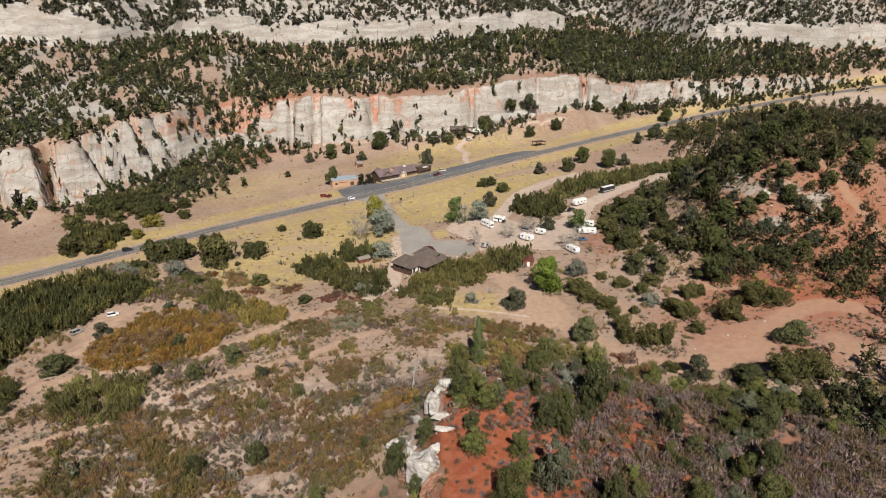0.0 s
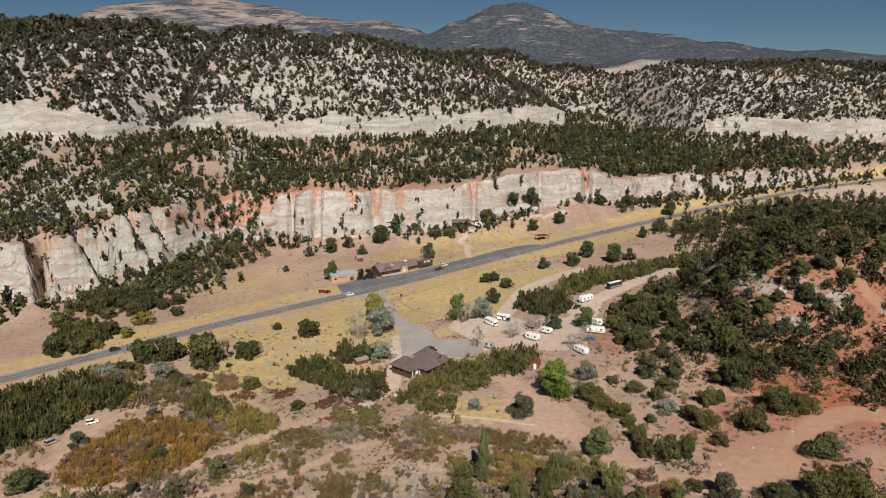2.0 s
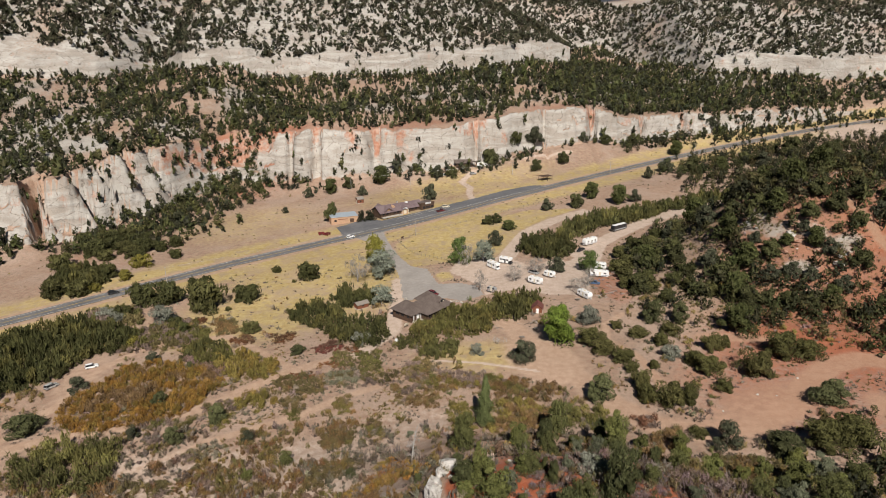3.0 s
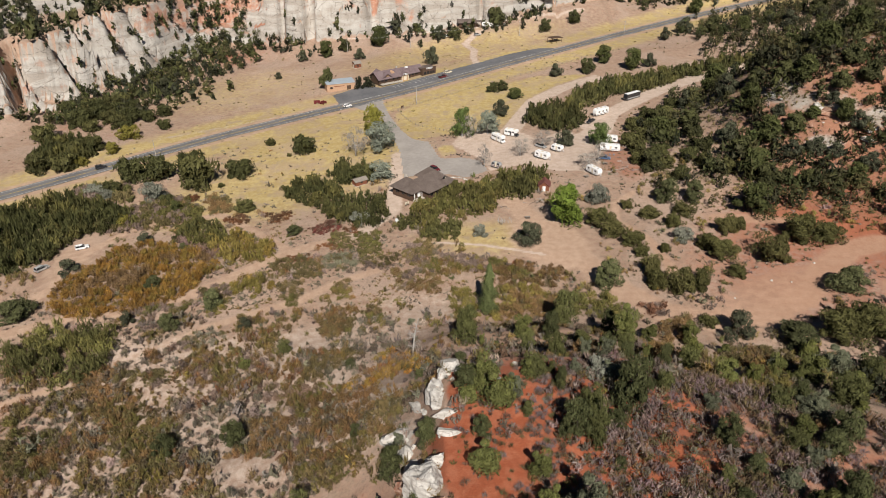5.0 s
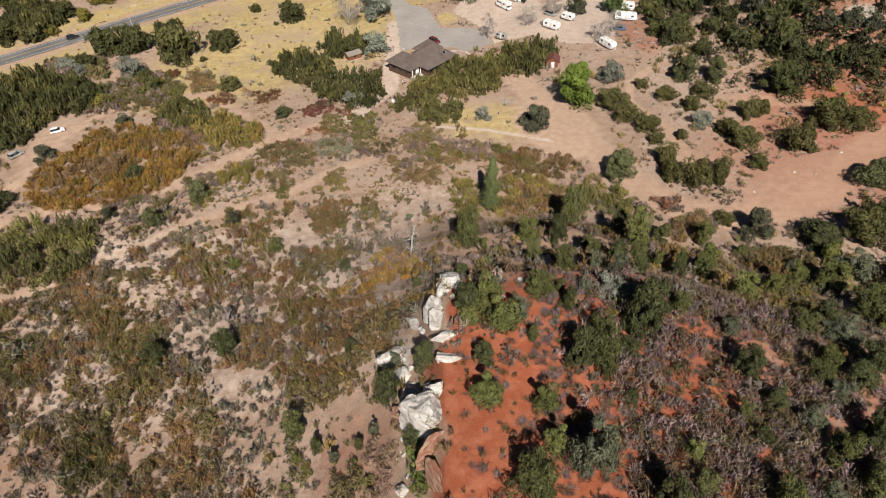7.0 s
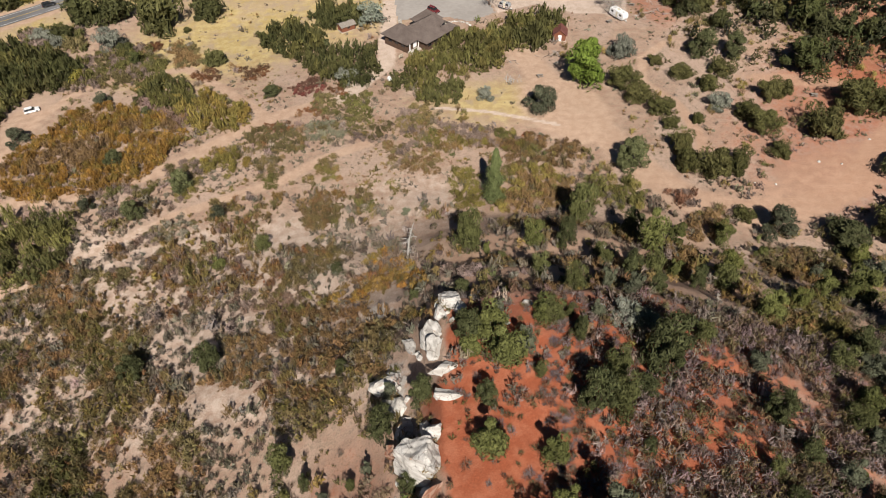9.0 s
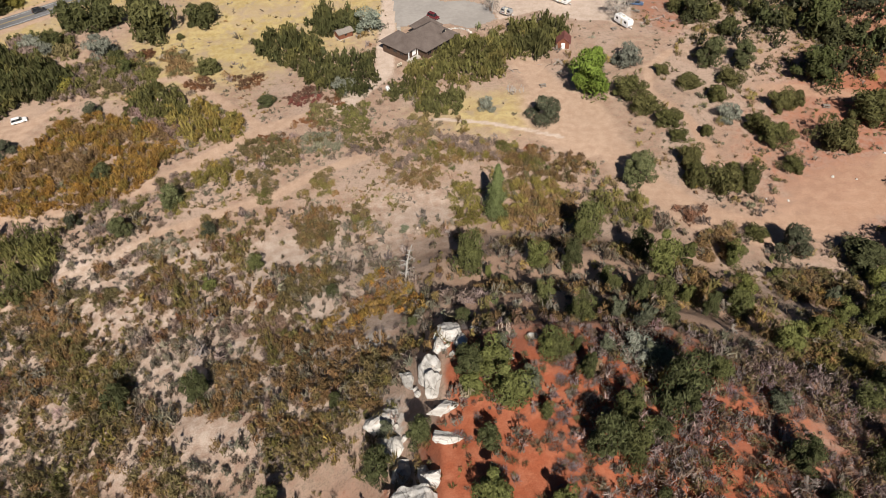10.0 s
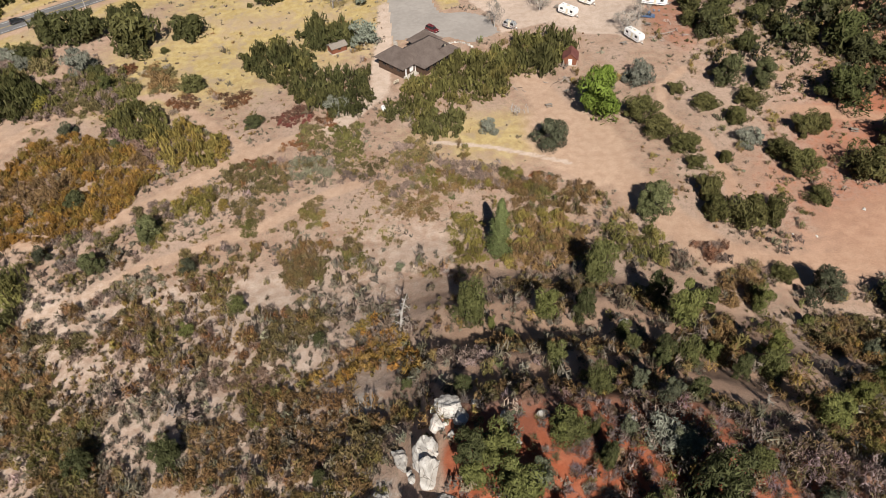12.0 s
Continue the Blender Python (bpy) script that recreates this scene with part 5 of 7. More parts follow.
for tones, spot in (((S1, S2), [(-55.1, 240.9), (-43.7, 242.7), (-35.6, 235.6), (-34.9, 229.6), (-45.1, 228.8), (-50.9, 232.5)]), ((S1, (0.15, 0.145, 0.10)), [(-36.6, 243.8), (-27.5, 242.8), (-25.0, 234.7), (-33.6, 233.9)]),
                    ((S2, S1), [(-49.8, 226.3), (-42.5, 228.6), (-40.6, 221.3), (-46.7, 217.8)]), ((S2, Y1), [(-32.6, 224.9), (-26.9, 227.4), (-24.1, 215.6), (-29.9, 216.2)]),
                    ((S2, B2), [(-32.2, 208.2), (-25.9, 209.0), (-21.9, 199.3), (-30.5, 195.0)]), ((S1, D3), [(-36.4, 257.6), (-29.9, 258.8), (-25.9, 246.0), (-34.4, 248.5)]),
                    ((D3, S1), [(-26.8, 256.5), (-19.4, 257.6), (-16.6, 241.6), (-25.4, 239.3)]), ((S1, D3), [(-46.7, 217.8), (-42.0, 220.0), (-41.2, 214.5), (-44.9, 212.0)]),
                    ((S2, Y3), [(-21.3, 211.2), (-15.0, 213.4), (-14.3, 201.0), (-19.6, 200.3)]), ((B4, S1), [(-23.6, 239.2), (-11.2, 241.0), (-12.7, 233.3), (-21.2, 231.2)]),
                    ((S2, S1, B4), [(-10.5, 246.1), (-0.6, 250.0), (1.2, 239.8), (-7.6, 236.6)]), ((B2, S2, B4), [(-12.6, 231.8), (2.9, 228.7), (1.9, 214.4), (-10.4, 219.9)])):
    thicket("flat_thicket", FLATS, spot, 1.4, *tones)
thicket("flat_thicket", FLATS, [(-77.3, 226.2), (-66.6, 230.9), (-62.8, 221.7), (-71.8, 218.4)], 1.3, G3, B4, S1)
MIXED = "mixed grey and olive brush between the oaks and the road"
thicket("mixed_thicket", MIXED, [(-120.8, 268.6), (-127.9, 287.7), (-101.2, 297.6), (-88.7, 282.9), (-92.2, 273.2)], 1.9, S1, B4, D3)
thicket("mixed_thicket", MIXED, [(-152.1, 313.1), (-128.0, 312.5), (-120.0, 295.5), (-143.1, 293.8)], 2.4, B4, D2, S1)
thicket("mixed_thicket", MIXED, [(-92.3, 296.6), (-83.5, 295.6), (-77.6, 281.6), (-85.0, 280.5)], 1.5, S1, B2)
thicket("mauve_thicket", "mauve leafless brush among golden oak brush", [(-95.0, 262.3), (-84.0, 264.8), (-72.8, 250.8), (-74.2, 241.2), (-84.5, 252.2)], 1.6, (0.17, 0.115, 0.105), (0.15, 0.10, 0.08))
thicket("gold_thicket", GOLDS, [(-95.7, 271.6), (-87.1, 276.7), (-83.0, 266.6), (-91.3, 265.1)], 2.0, G3, D3)
RUSTS = "low rust-red shrub patch on dry grass"
for spot in ([(-79, 275), (-72, 279), (-69, 272), (-75, 270)], [(-63, 277), (-54, 280), (-52, 275), (-59, 270)], [(-104, 298), (-96, 299), (-94, 293), (-102, 293)],
             [(-49, 244), (-42, 244), (-41, 240), (-48, 240)], [(-33, 261), (-27, 265), (-27, 258)], [(-35, 255), (-39, 250), (-31, 245)]):
    thicket("rust_patch", RUSTS, spot, 0.9, (0.15, 0.070, 0.035), (0.13, 0.075, 0.045))
thicket("rust_patch", "wine-red shrub patch on dry grass", [(-44, 264), (-36, 270), (-32, 263), (-41, 258)], 1.0, (0.16, 0.055, 0.045), (0.13, 0.07, 0.05))

# ---- trees ----
junipers = [tree("juniper_tree", "rounded dark green juniper tree on dry ground", rng, 6, 6, (0.076, 0.081, 0.036), 3500, 17, 0.45, 0.03, 0.32),
            tree("juniper_tree", "bushy dark green juniper tree on dry ground", rng, 6.4, 5.6, (0.088, 0.094, 0.042), 3500, 15, 0.30, 0.02, 0.32),
            tree("pinyon_tree", "green pinyon pine with an uneven crown", rng, 5.8, 6.2, (0.060, 0.067, 0.023), 3500, 18, 0.55, 0.05, 0.30),
            tree("juniper_tree", "grey-green juniper tree with bare inner limbs", rng, 6.2, 5.8, (0.066, 0.070, 0.043), 3000, 13, 0.35, 0.03, 0.30, twigs=5)]
knoll_junipers = [tree("juniper_tree", "bushy green juniper tree on red soil", rng, 6, 5.6, (0.088, 0.092, 0.034), 3800, 20, 0.35, 0.02, 0.28),
                  tree("pinyon_tree", "yellow-green pinyon pine with an uneven crown", rng, 5.8, 6.2, (0.115, 0.122, 0.040), 3600, 17, 0.5, 0.04, 0.28),
                  tree("juniper_tree", "dark green juniper tree with a dense crown", rng, 6.2, 5.6, (0.066, 0.072, 0.030), 3800, 22, 0.3, 0.02, 0.28),
                  tree("juniper_tree", "grey-green juniper tree with bare inner limbs", rng, 6.2, 5.8, (0.105, 0.112, 0.072), 3200, 15, 0.35, 0.03, 0.28, twigs=6)]
oaks = [tree("oak_tree", "broad olive-green oak with a low domed crown", rng, 6, 4.4, (0.078, 0.076, 0.027), 3500, 20, 0.15, 0.0, 0.32),
        tree("oak_tree", "broad green oak clump with a low crown", rng, 6, 4.2, (0.092, 0.086, 0.032), 3500, 22, 0.10, 0.0, 0.32)]
far_junipers = [tree("juniper_tree", "rounded dark green juniper tree on dry ground", rng, 6, 6, JUNIPER, 1500, 17, 0.45, 0.03, 0.55),
            tree("juniper_tree", "bushy dark green juniper tree on dry ground", rng, 6.4, 5.6, PINYON, 1500, 15, 0.30, 0.02, 0.55),
            tree("pinyon_tree", "green pinyon pine with an uneven crown", rng, 5.8, 6.2, (0.060, 0.067, 0.023), 1500, 18, 0.55, 0.05, 0.52),
            tree("juniper_tree", "grey-green juniper tree with bare inner limbs", rng, 6.2, 5.8, (0.066, 0.070, 0.043), 1300, 13, 0.35, 0.03, 0.52, twigs=3)]
far_oaks = [tree("oak_tree", "broad dark green oak with a low domed crown", rng, 6, 4.4, D1, 1500, 20, 0.15, 0.0, 0.55),
        tree("oak_tree", "broad deep green oak clump with a low crown", rng, 6, 4.2, D2, 1500, 22, 0.10, 0.0, 0.55)]
gold_oak = tree("oak_tree", "golden-green oak in autumn leaf", rng, 6, 4.2, (0.17, 0.15, 0.035), 2200, 20, 0.2, 0.0, 0.4)
silver_bush = tree("silver_shrub", "tall silvery grey-green shrub", rng, 6, 4.2, (0.17, 0.175, 0.14), 2000, 18, 0.2, 0.0, 0.36, 2.6, 1.6, GREY_BARK, 5)
bright_tree = tree("broadleaf_tree", "bright green leafy tree at the sandy track", rng, 6, 8, (0.105, 0.145, 0.026), 4200, 20, 0.45, 0.03, 0.34, 2.2, 1.6)
grey_tree = tree("cottonwood_tree", "silver-green cottonwood with pale limbs", rng, 6, 6.4, (0.19, 0.21, 0.165), 2200, 22, 0.3, 0.08, 0.34, 2.2, 1.2, GREY_BARK, 8)
green_tree = tree("cottonwood_tree", "green cottonwood beside the camp", rng, 6, 7.5, (0.085, 0.115, 0.035), 2400, 20, 0.35, 0.08, 0.36, 2.2, 1.4, GREY_BARK, 6)
poplar_tree = tree("poplar_tree", "yellow-green poplar turning in autumn", rng, 6, 7.5, (0.16, 0.15, 0.03), 3200, 24, 0.4, 0.05, 0.34, 2.2, 1.4)
bare_tree = tree("bare_tree", "leafless grey tree with fine upright twigs", rng, 6, 6.6, (0.27, 0.245, 0.215), 700, 12, 0.3, 0.2, 0.13, 7.0, 2.4, GREY_BARK, 24)

# each row: x, y, crown width, height (0: as the model)
VALLEY_OAKS = [(-178, 404, 12, 0), (-170, 398, 10, 0), (-160, 398, 12, 0), (-190, 420, 11, 0), (-170, 412, 10, 0), (-157, 384, 8, 0), (-163, 390, 10, 0), (-176, 386, 9, 0), (-195, 375, 13, 0), (-178, 335, 13, 0), (-167, 335, 12, 0), (-170, 352, 12, 0), (-163, 358, 11, 0), (-201, 415, 11, 0), (-186, 395, 14, 0), (-183, 412, 13, 0),
               (-177, 419, 12, 0), (-163, 408, 12, 0), (-144, 404, 9, 0), (-137, 383, 7.5, 0), (-150, 397, 9, 0), (-129, 318, 14, 10), (-118, 319, 14, 10.5), (-98.5, 309, 16, 13), (-102, 317, 13, 12),
               (-133, 304.5, 8.7, 5.2), (-106.9, 293.8, 6.3, 3.8), (-72.3, 281.7, 8.1, 4.5), (-82.8, 317.7, 12.5, 7.5), (-76, 351, 4.9, 0), (-58.5, 339.5, 11.6, 7.5), (-88, 306, 2.9, 0)]
EAST_OAKS = [(58.7, 254.8, 10.2, 6.1), (62.3, 245.7, 9.2, 5.5), (66.6, 239.5, 8, 4.8), (67.7, 232.2, 5.1, 3.4), (67.4, 220.5, 6.8, 6.5), (67.5, 213.5, 7.3, 6), (73.8, 209.3, 10.2, 7.5), (79.5, 211.2, 7.4, 6.6), (92.2, 227.9, 9.3, 6.3), (89.5, 234.5, 7.6, 4.8),
             (97.9, 242.5, 8, 6.1), (102.9, 243, 5.9, 4.7), (82.8, 249.5, 6.4, 4.7), (75.5, 233.4, 3.7, 3.4), (92.9, 217, 6.7, 3.4), (106.4, 223.6, 12.6, 8), (120.4, 235.5, 14, 8.5), (127.8, 233.6, 10.1, 6), (108.4, 184.6, 13.3, 8.2), (88.4, 258, 9.2, 4),
             (77.5, 257, 8.4, 3.6), (70.4, 265.3, 5.3, 3.2), (76.3, 193.4, 5.8, 3), (117, 187, 14, 7.4), (-65, 336, 2.6, 0)]
HILL_JUNIPERS = [(119, 357, 9, 0), (135, 367, 11, 0), (103, 343, 10, 0), (112, 329, 9, 0), (98, 322, 9, 0), (102, 319, 8, 0), (110, 318, 9, 0), (87, 295, 9, 0), (119, 303, 10, 0), (122, 293, 10, 0), (120, 278, 10, 0), (123, 272, 9, 0), (130, 293, 9, 0),
                 (136, 300, 6, 5.5), (139, 292, 9, 0), (145, 292, 5.5, 5), (143, 281, 8, 0), (152, 293, 6, 0), (155, 297, 9, 0), (158, 283, 8, 0), (154, 287, 7, 0), (136, 283, 8, 0), (130, 271, 7, 0), (136, 267, 9, 0), (145, 266, 8, 0), (151, 265, 7, 0), (149, 277, 7, 0),
                 (158, 270, 8, 0), (146, 307, 9, 0), (142, 315, 9, 0), (134, 323, 8, 0), (129, 312, 9, 0), (127, 332, 11, 0), (165, 296, 9, 0), (171, 288, 8, 0), (168, 276, 9, 0), (176, 300, 10, 0), (180, 290, 8, 0), (188, 296, 9, 0), (163, 306, 9, 0), (115, 262, 8, 0)]
HILL_OAKS = [(91, 340, 9, 0), (86, 313, 9, 0), (85, 322, 9, 0), (92, 327, 8, 0), (90, 303, 8, 0), (95, 308, 7, 0), (104, 330, 9, 0), (108, 346, 9, 0), (114, 362, 8, 0), (84, 303, 7, 0), (96, 284, 8, 0), (103, 300, 8, 0), (110, 305, 8, 0), (108, 292, 8, 0),
             (113, 285, 8, 0), (97, 335, 8, 0), (100, 352, 8, 0), (124, 364, 9, 0), (93, 296, 7, 0)]
FLAT_JUNIPERS = [(-123.3, 241.3, 7.2, 5.3), (-90.8, 228.8, 5.8, 4.8), (-67.8, 214.8, 6.8, 6.2), (-76.1, 204.1, 6.2, 6.1), (-91.1, 209.2, 4.2, 4.6), (-104.1, 261.2, 5.7, 4), (-87.3, 253.4, 3.4, 2.9), (-54.6, 203.5, 4.3, 4),
                 (-128, 215.1, 11.4, 6.8), (32.4, 243.8, 9.9, 8.2), (51.9, 215.1, 10.2, 8.5), (84.4, 268, 8.7, 9.5), (93.7, 265, 8.6, 7.8), (111.3, 253.2, 12.9, 11.5), (81.7, 186.9, 8.2, 8.5), (95.6, 182.6, 10.8, 7), (120, 205.2, 11, 8),
                 (-49.8, 260.5, 6.1, 3.6), (-100, 284, 4.7, 0), (-36, 289, 4.5, 0)]
ROAD_JUNIPERS = [(33, 411, 7, 0), (38, 413, 7, 0), (44, 398, 7.5, 5.5), (34, 372, 9, 8.5), (59, 328, 9, 7.5), (0, 473, 10, 11), (-93, 462, 5, 0), (-11, 534, 6, 0), (-47, 496, 8, 0), (-35, 520, 11, 0),
                 (5, 525, 10, 0), (16, 523, 10, 0), (44, 540, 13, 0), (77, 529, 9, 8), (99, 543, 10, 9), (150, 497, 7.4, 8), (167, 513, 12, 0), (185, 510, 12, 0), (204, 507, 8.7, 0), (-60, 436, 9, 12)]
FAR_JUNIPERS = [(88, 435, 9, 0), (115, 437, 10, 0), (125, 441, 8.8, 0), (101, 453, 8.9, 0), (65, 556, 12, 0), (80, 563, 15, 0), (121, 580, 9.4, 0), (70, 433, 8.4, 0), (229, 528, 10.9, 0), (236, 513, 13, 0),
                (270, 542, 17, 0), (177, 334, 11, 0), (288, 518, 16, 0), (240, 625, 10.6, 0), (192, 567, 9.5, 0), (157, 318, 11, 0), (-70, 505, 9, 0), (-84, 500, 8, 0), (-58, 512, 9, 0), (140, 585, 11, 0), (165, 592, 12, 0)]
RED_TOP = [(6.2, 137, 5.4, 5.6), (10, 136.3, 4.9, 7.2), (7, 133.9, 3.7, 2.9), (12.3, 131.2, 6.4, 6.5), (15, 131.9, 4.2, 6), (17, 128.6, 2.2, 3.1), (19.1, 139.6, 4.5, 4.1), (23.7, 135.2, 2.7, 3.8), (27.5, 139.8, 2.6, 3.1),
           (35.9, 128.9, 7.5, 11.1), (24.4, 122, 5.8, 8.2), (27.8, 121.3, 4.6, 8.4), (28.1, 126.7, 4.5, 6.7), (31.6, 124.4, 3.6, 3.6), (8.7, 124.2, 3.6, 4.6), (8.8, 116.4, 5.3, 5.4), (17.6, 114.3, 3.9, 5.6), (18.1, 107.2, 3.7, 5.4), (14.1, 100.9, 6.9, 7.7), (22.7, 103.3, 7.3, 10.6)]
RED_EAST = [(37, 105.4, 2.8, 3.6), (45.7, 111.2, 2.3, 4.4), (48.6, 119.4, 4.5, 6.7), (59.8, 118.4, 4.5, 4.1), (62, 106.4, 5.2, 7), (61.5, 128.5, 4.6, 4.4), (65.2, 128.2, 3.7, 3.6), (69.9, 135.2, 5.1, 6.4), (36.9, 99.9, 3.4, 4),
            (31.4, 97.3, 4.4, 7.9), (46.8, 97, 5.1, 6.4), (65.4, 117, 5.1, 4.6), (30.7, 115.6, 2.5, 2.3), (51.6, 113.5, 3.7, 3.5), (53.1, 97.6, 4.4, 4.1), (34, 136.5, 4.8, 4.1)]
NORTH_SLOPE = [(8.2, 174.5, 6.4, 10.6), (22.5, 175.1, 4.8, 6.5), (28.6, 173.8, 4.7, 7.9), (35.1, 190.8, 7.2, 11.1), (46.2, 183.3, 5.2, 8.4), (46.5, 172.4, 5.9, 10.5), (42.7, 159.4, 4.6, 5.9), (12.2, 172.1, 1.5, 3.6), (20.8, 156.3, 3.7, 5.4),
               (25.1, 148.1, 4.3, 5.9), (34, 160.7, 2.9, 4.2), (37.2, 156.5, 3.2, 4.4), (6.2, 151.4, 3, 3.3), (51.2, 157.5, 3.3, 6.3), (58.2, 159.7, 4.9, 6.1), (34.5, 144.8, 3.2, 4.7), (11.9, 141.7, 2.3, 2.7), (39.5, 160.1, 3.7, 5.2), (67.5, 183.2, 3.9, 7),
               (15.3, 168.2, 2.4, 2.4), (31.3, 149.3, 2.9, 5.1), (39.2, 146.6, 3.2, 4.6), (59.8, 145.8, 4.9, 6.1)]
NORTH_EAST = [(77.6, 158.9, 3.8, 7), (84.2, 170.8, 4.2, 3.8), (34, 166.7, 2.9, 4.6), (48.8, 162.7, 2.9, 4.5), (20, 138.9, 4.1, 4.4), (23.7, 134.9, 2.3, 5.2), (22.8, 139.5, 1.5, 3.2), (87, 147, 7.9, 0), (89, 163, 7.2, 0), (105, 166, 7.7, 0), (97.8, 168.6, 9, 7.5), (88.8, 149.3, 7.8, 6.6), (67.3, 126.6, 5.4, 4.9), (67.5, 119.3, 6, 6.5), (61.1, 114.7, 4.2, 3.5),
              (59.1, 99.4, 5.9, 5.6), (55.3, 110.2, 4.1, 3.9), (47.1, 107.3, 3.2, 3.3), (49.1, 128.7, 3.7, 3.6), (43, 133.9, 3.8, 3.7)]
WEST_SLOPE = [(-24.7, 125.2, 4.2, 7), (-19.8, 121.3, 2.2, 3.7), (-9.4, 120.5, 1.9, 3.3), (-11.9, 118.9, 1.7, 2.9), (-6.9, 126.2, 4.8, 7.2), (-15.6, 142.3, 2.4, 3.7), (-0.9, 128.5, 4.2, 6.6), (-6.1, 132.7, 2.6, 4), (-2.6, 114.5, 3, 4.8), (-16.4, 117.7, 2.1, 3.3),
              (-20.6, 177.4, 3.3, 2.2), (-45, 152.4, 6.4, 6.8), (-40.6, 189.8, 4.3, 3.9), (-50, 184, 3.5, 3.1), (-5.8, 199.9, 2.5, 1.7), (-61.3, 152.9, 6, 6.2), (-2.7, 158.5, 2.1, 2.6)]


def plant(models, rows, group=""):
    crown_size = {}
    for ob in models:
        box = np.array([v.co for c in ob.children if c.name.startswith("crown") for v in c.data.vertices])
        crown_size[ob.name] = (np.percentile(np.hypot(box[:, 0], box[:, 1]), 97) * 2, np.percentile(box[:, 2], 99))
    for k, (x, y, wide, tall) in enumerate(rows):
        ob = models[(k * 7 + int(abs(x))) % len(models)]
        d = crown_size[ob.name]
        t = put(ob, x, y, wide / d[0], tall=(tall / wide * d[0] / d[1]) if tall else 1.0, sink=0.15)
        if group:
            tagged(t, group=group)


plant(far_oaks, VALLEY_OAKS, "oaks in the valley")
plant(oaks, EAST_OAKS, "oaks by the sandy track")
plant(junipers, FLAT_JUNIPERS, "junipers on the flat")
plant(far_junipers, HILL_JUNIPERS, "junipers on the red hill")
plant(far_oaks, HILL_OAKS, "oaks at the foot of the hill")
plant(far_junipers, ROAD_JUNIPERS, "junipers by the road")
plant(far_junipers, FAR_JUNIPERS, "junipers across the valley")
plant(knoll_junipers, RED_TOP, "junipers on the knoll")
plant(knoll_junipers, RED_EAST, "junipers on the knoll")
plant(knoll_junipers, NORTH_SLOPE, "pinyons on the north slope")
plant(knoll_junipers, NORTH_EAST, "pinyons on the north slope")
plant(knoll_junipers, WEST_SLOPE, "small trees on the western slope")
plant([gold_oak], [(-151, 371, 11, 0), (-152, 353, 8, 0), (-161, 339, 6.4, 0), (-119, 277, 9, 4)])
plant([silver_bush], [(-113, 297.7, 11, 7.4), (-140, 305, 9, 5), (-134, 300, 7, 4), (-26.5, 266.5, 7.7, 4.6), (83.5, 239.8, 7.3, 4.4), (17.1, 251.6, 5.5, 4), (61, 271, 9.5, 6.5), (31.8, 137.9, 5.6, 3.6)])
plant([bright_tree], [(47, 257, 13, 14.5)])
plant([grey_tree], [(-23, 336, 15, 13), (-21, 303, 10.4, 8.5), (26, 348, 11, 11)])
plant([green_tree], [(14, 347, 10.5, 14), (73, 325, 10, 10)])
plant([poplar_tree], [(-27, 354, 12.5, 15)])
for x, y, wide, tall in ((-34, 331, 13, 13), (18, 345, 9.4, 11), (38, 320, 8.7, 8.5), (49, 330, 10.5, 6.6), (22, 310, 6.1, 10), (64, 302, 10, 6.8), (69, 308, 7.1, 8.6)):
    put(bare_tree, x, y, wide / 6, tall=tall / wide * 6 / 6.6)


def dead_snag():
    """A tall bleached trunk with broken, drooping limbs."""
    top = tagged(new("dead_tree"), "tall bleached dead tree with broken limbs on the slope", "tree")
    way = [(0.02 * k * k, -0.01 * k * k, 1.35 * k - 0.4) for k in range(10)]
    v, f = tube(way, np.linspace(0.30, 0.07, 10), 8)
    mesh_object("trunk", v, f, GREY_BARK, smooth=True, parent=top)
    for k in range(30):
        h = rng.uniform(1.8, 10.6)
        s = np.array([0.02 * (h / 1.35) ** 2, -0.01 * (h / 1.35) ** 2, h])
        a, long = k * 2.4 + rng.uniform(-0.4, 0.4), rng.uniform(0.7, 2.6) * (1.15 - h / 14)
        e = s + np.array([math.cos(a) * long, math.sin(a) * long, rng.uniform(-0.5, 0.5) * long])
        m = (s + e) / 2 + np.array([0, 0, 0.18 * long])
        parts = [tube([s, m, e], (0.085, 0.06, 0.025), 5)]
        for _ in range(4):
            q = s + (e - s) * rng.uniform(0.4, 1.0)
            w = q + rng.normal(0, 0.35, 3) * long * 0.6
            parts.append(tube([q, (q + w) / 2, w], (0.035, 0.028, 0.012), 3))
        v, f = joined(parts)
        mesh_object("limb", v, f, GREY_BARK, smooth=True, parent=top)
    top.matrix_world = pose(-4.6, 176.4, height(-4.6, 176.4))
    return top


dead_snag()


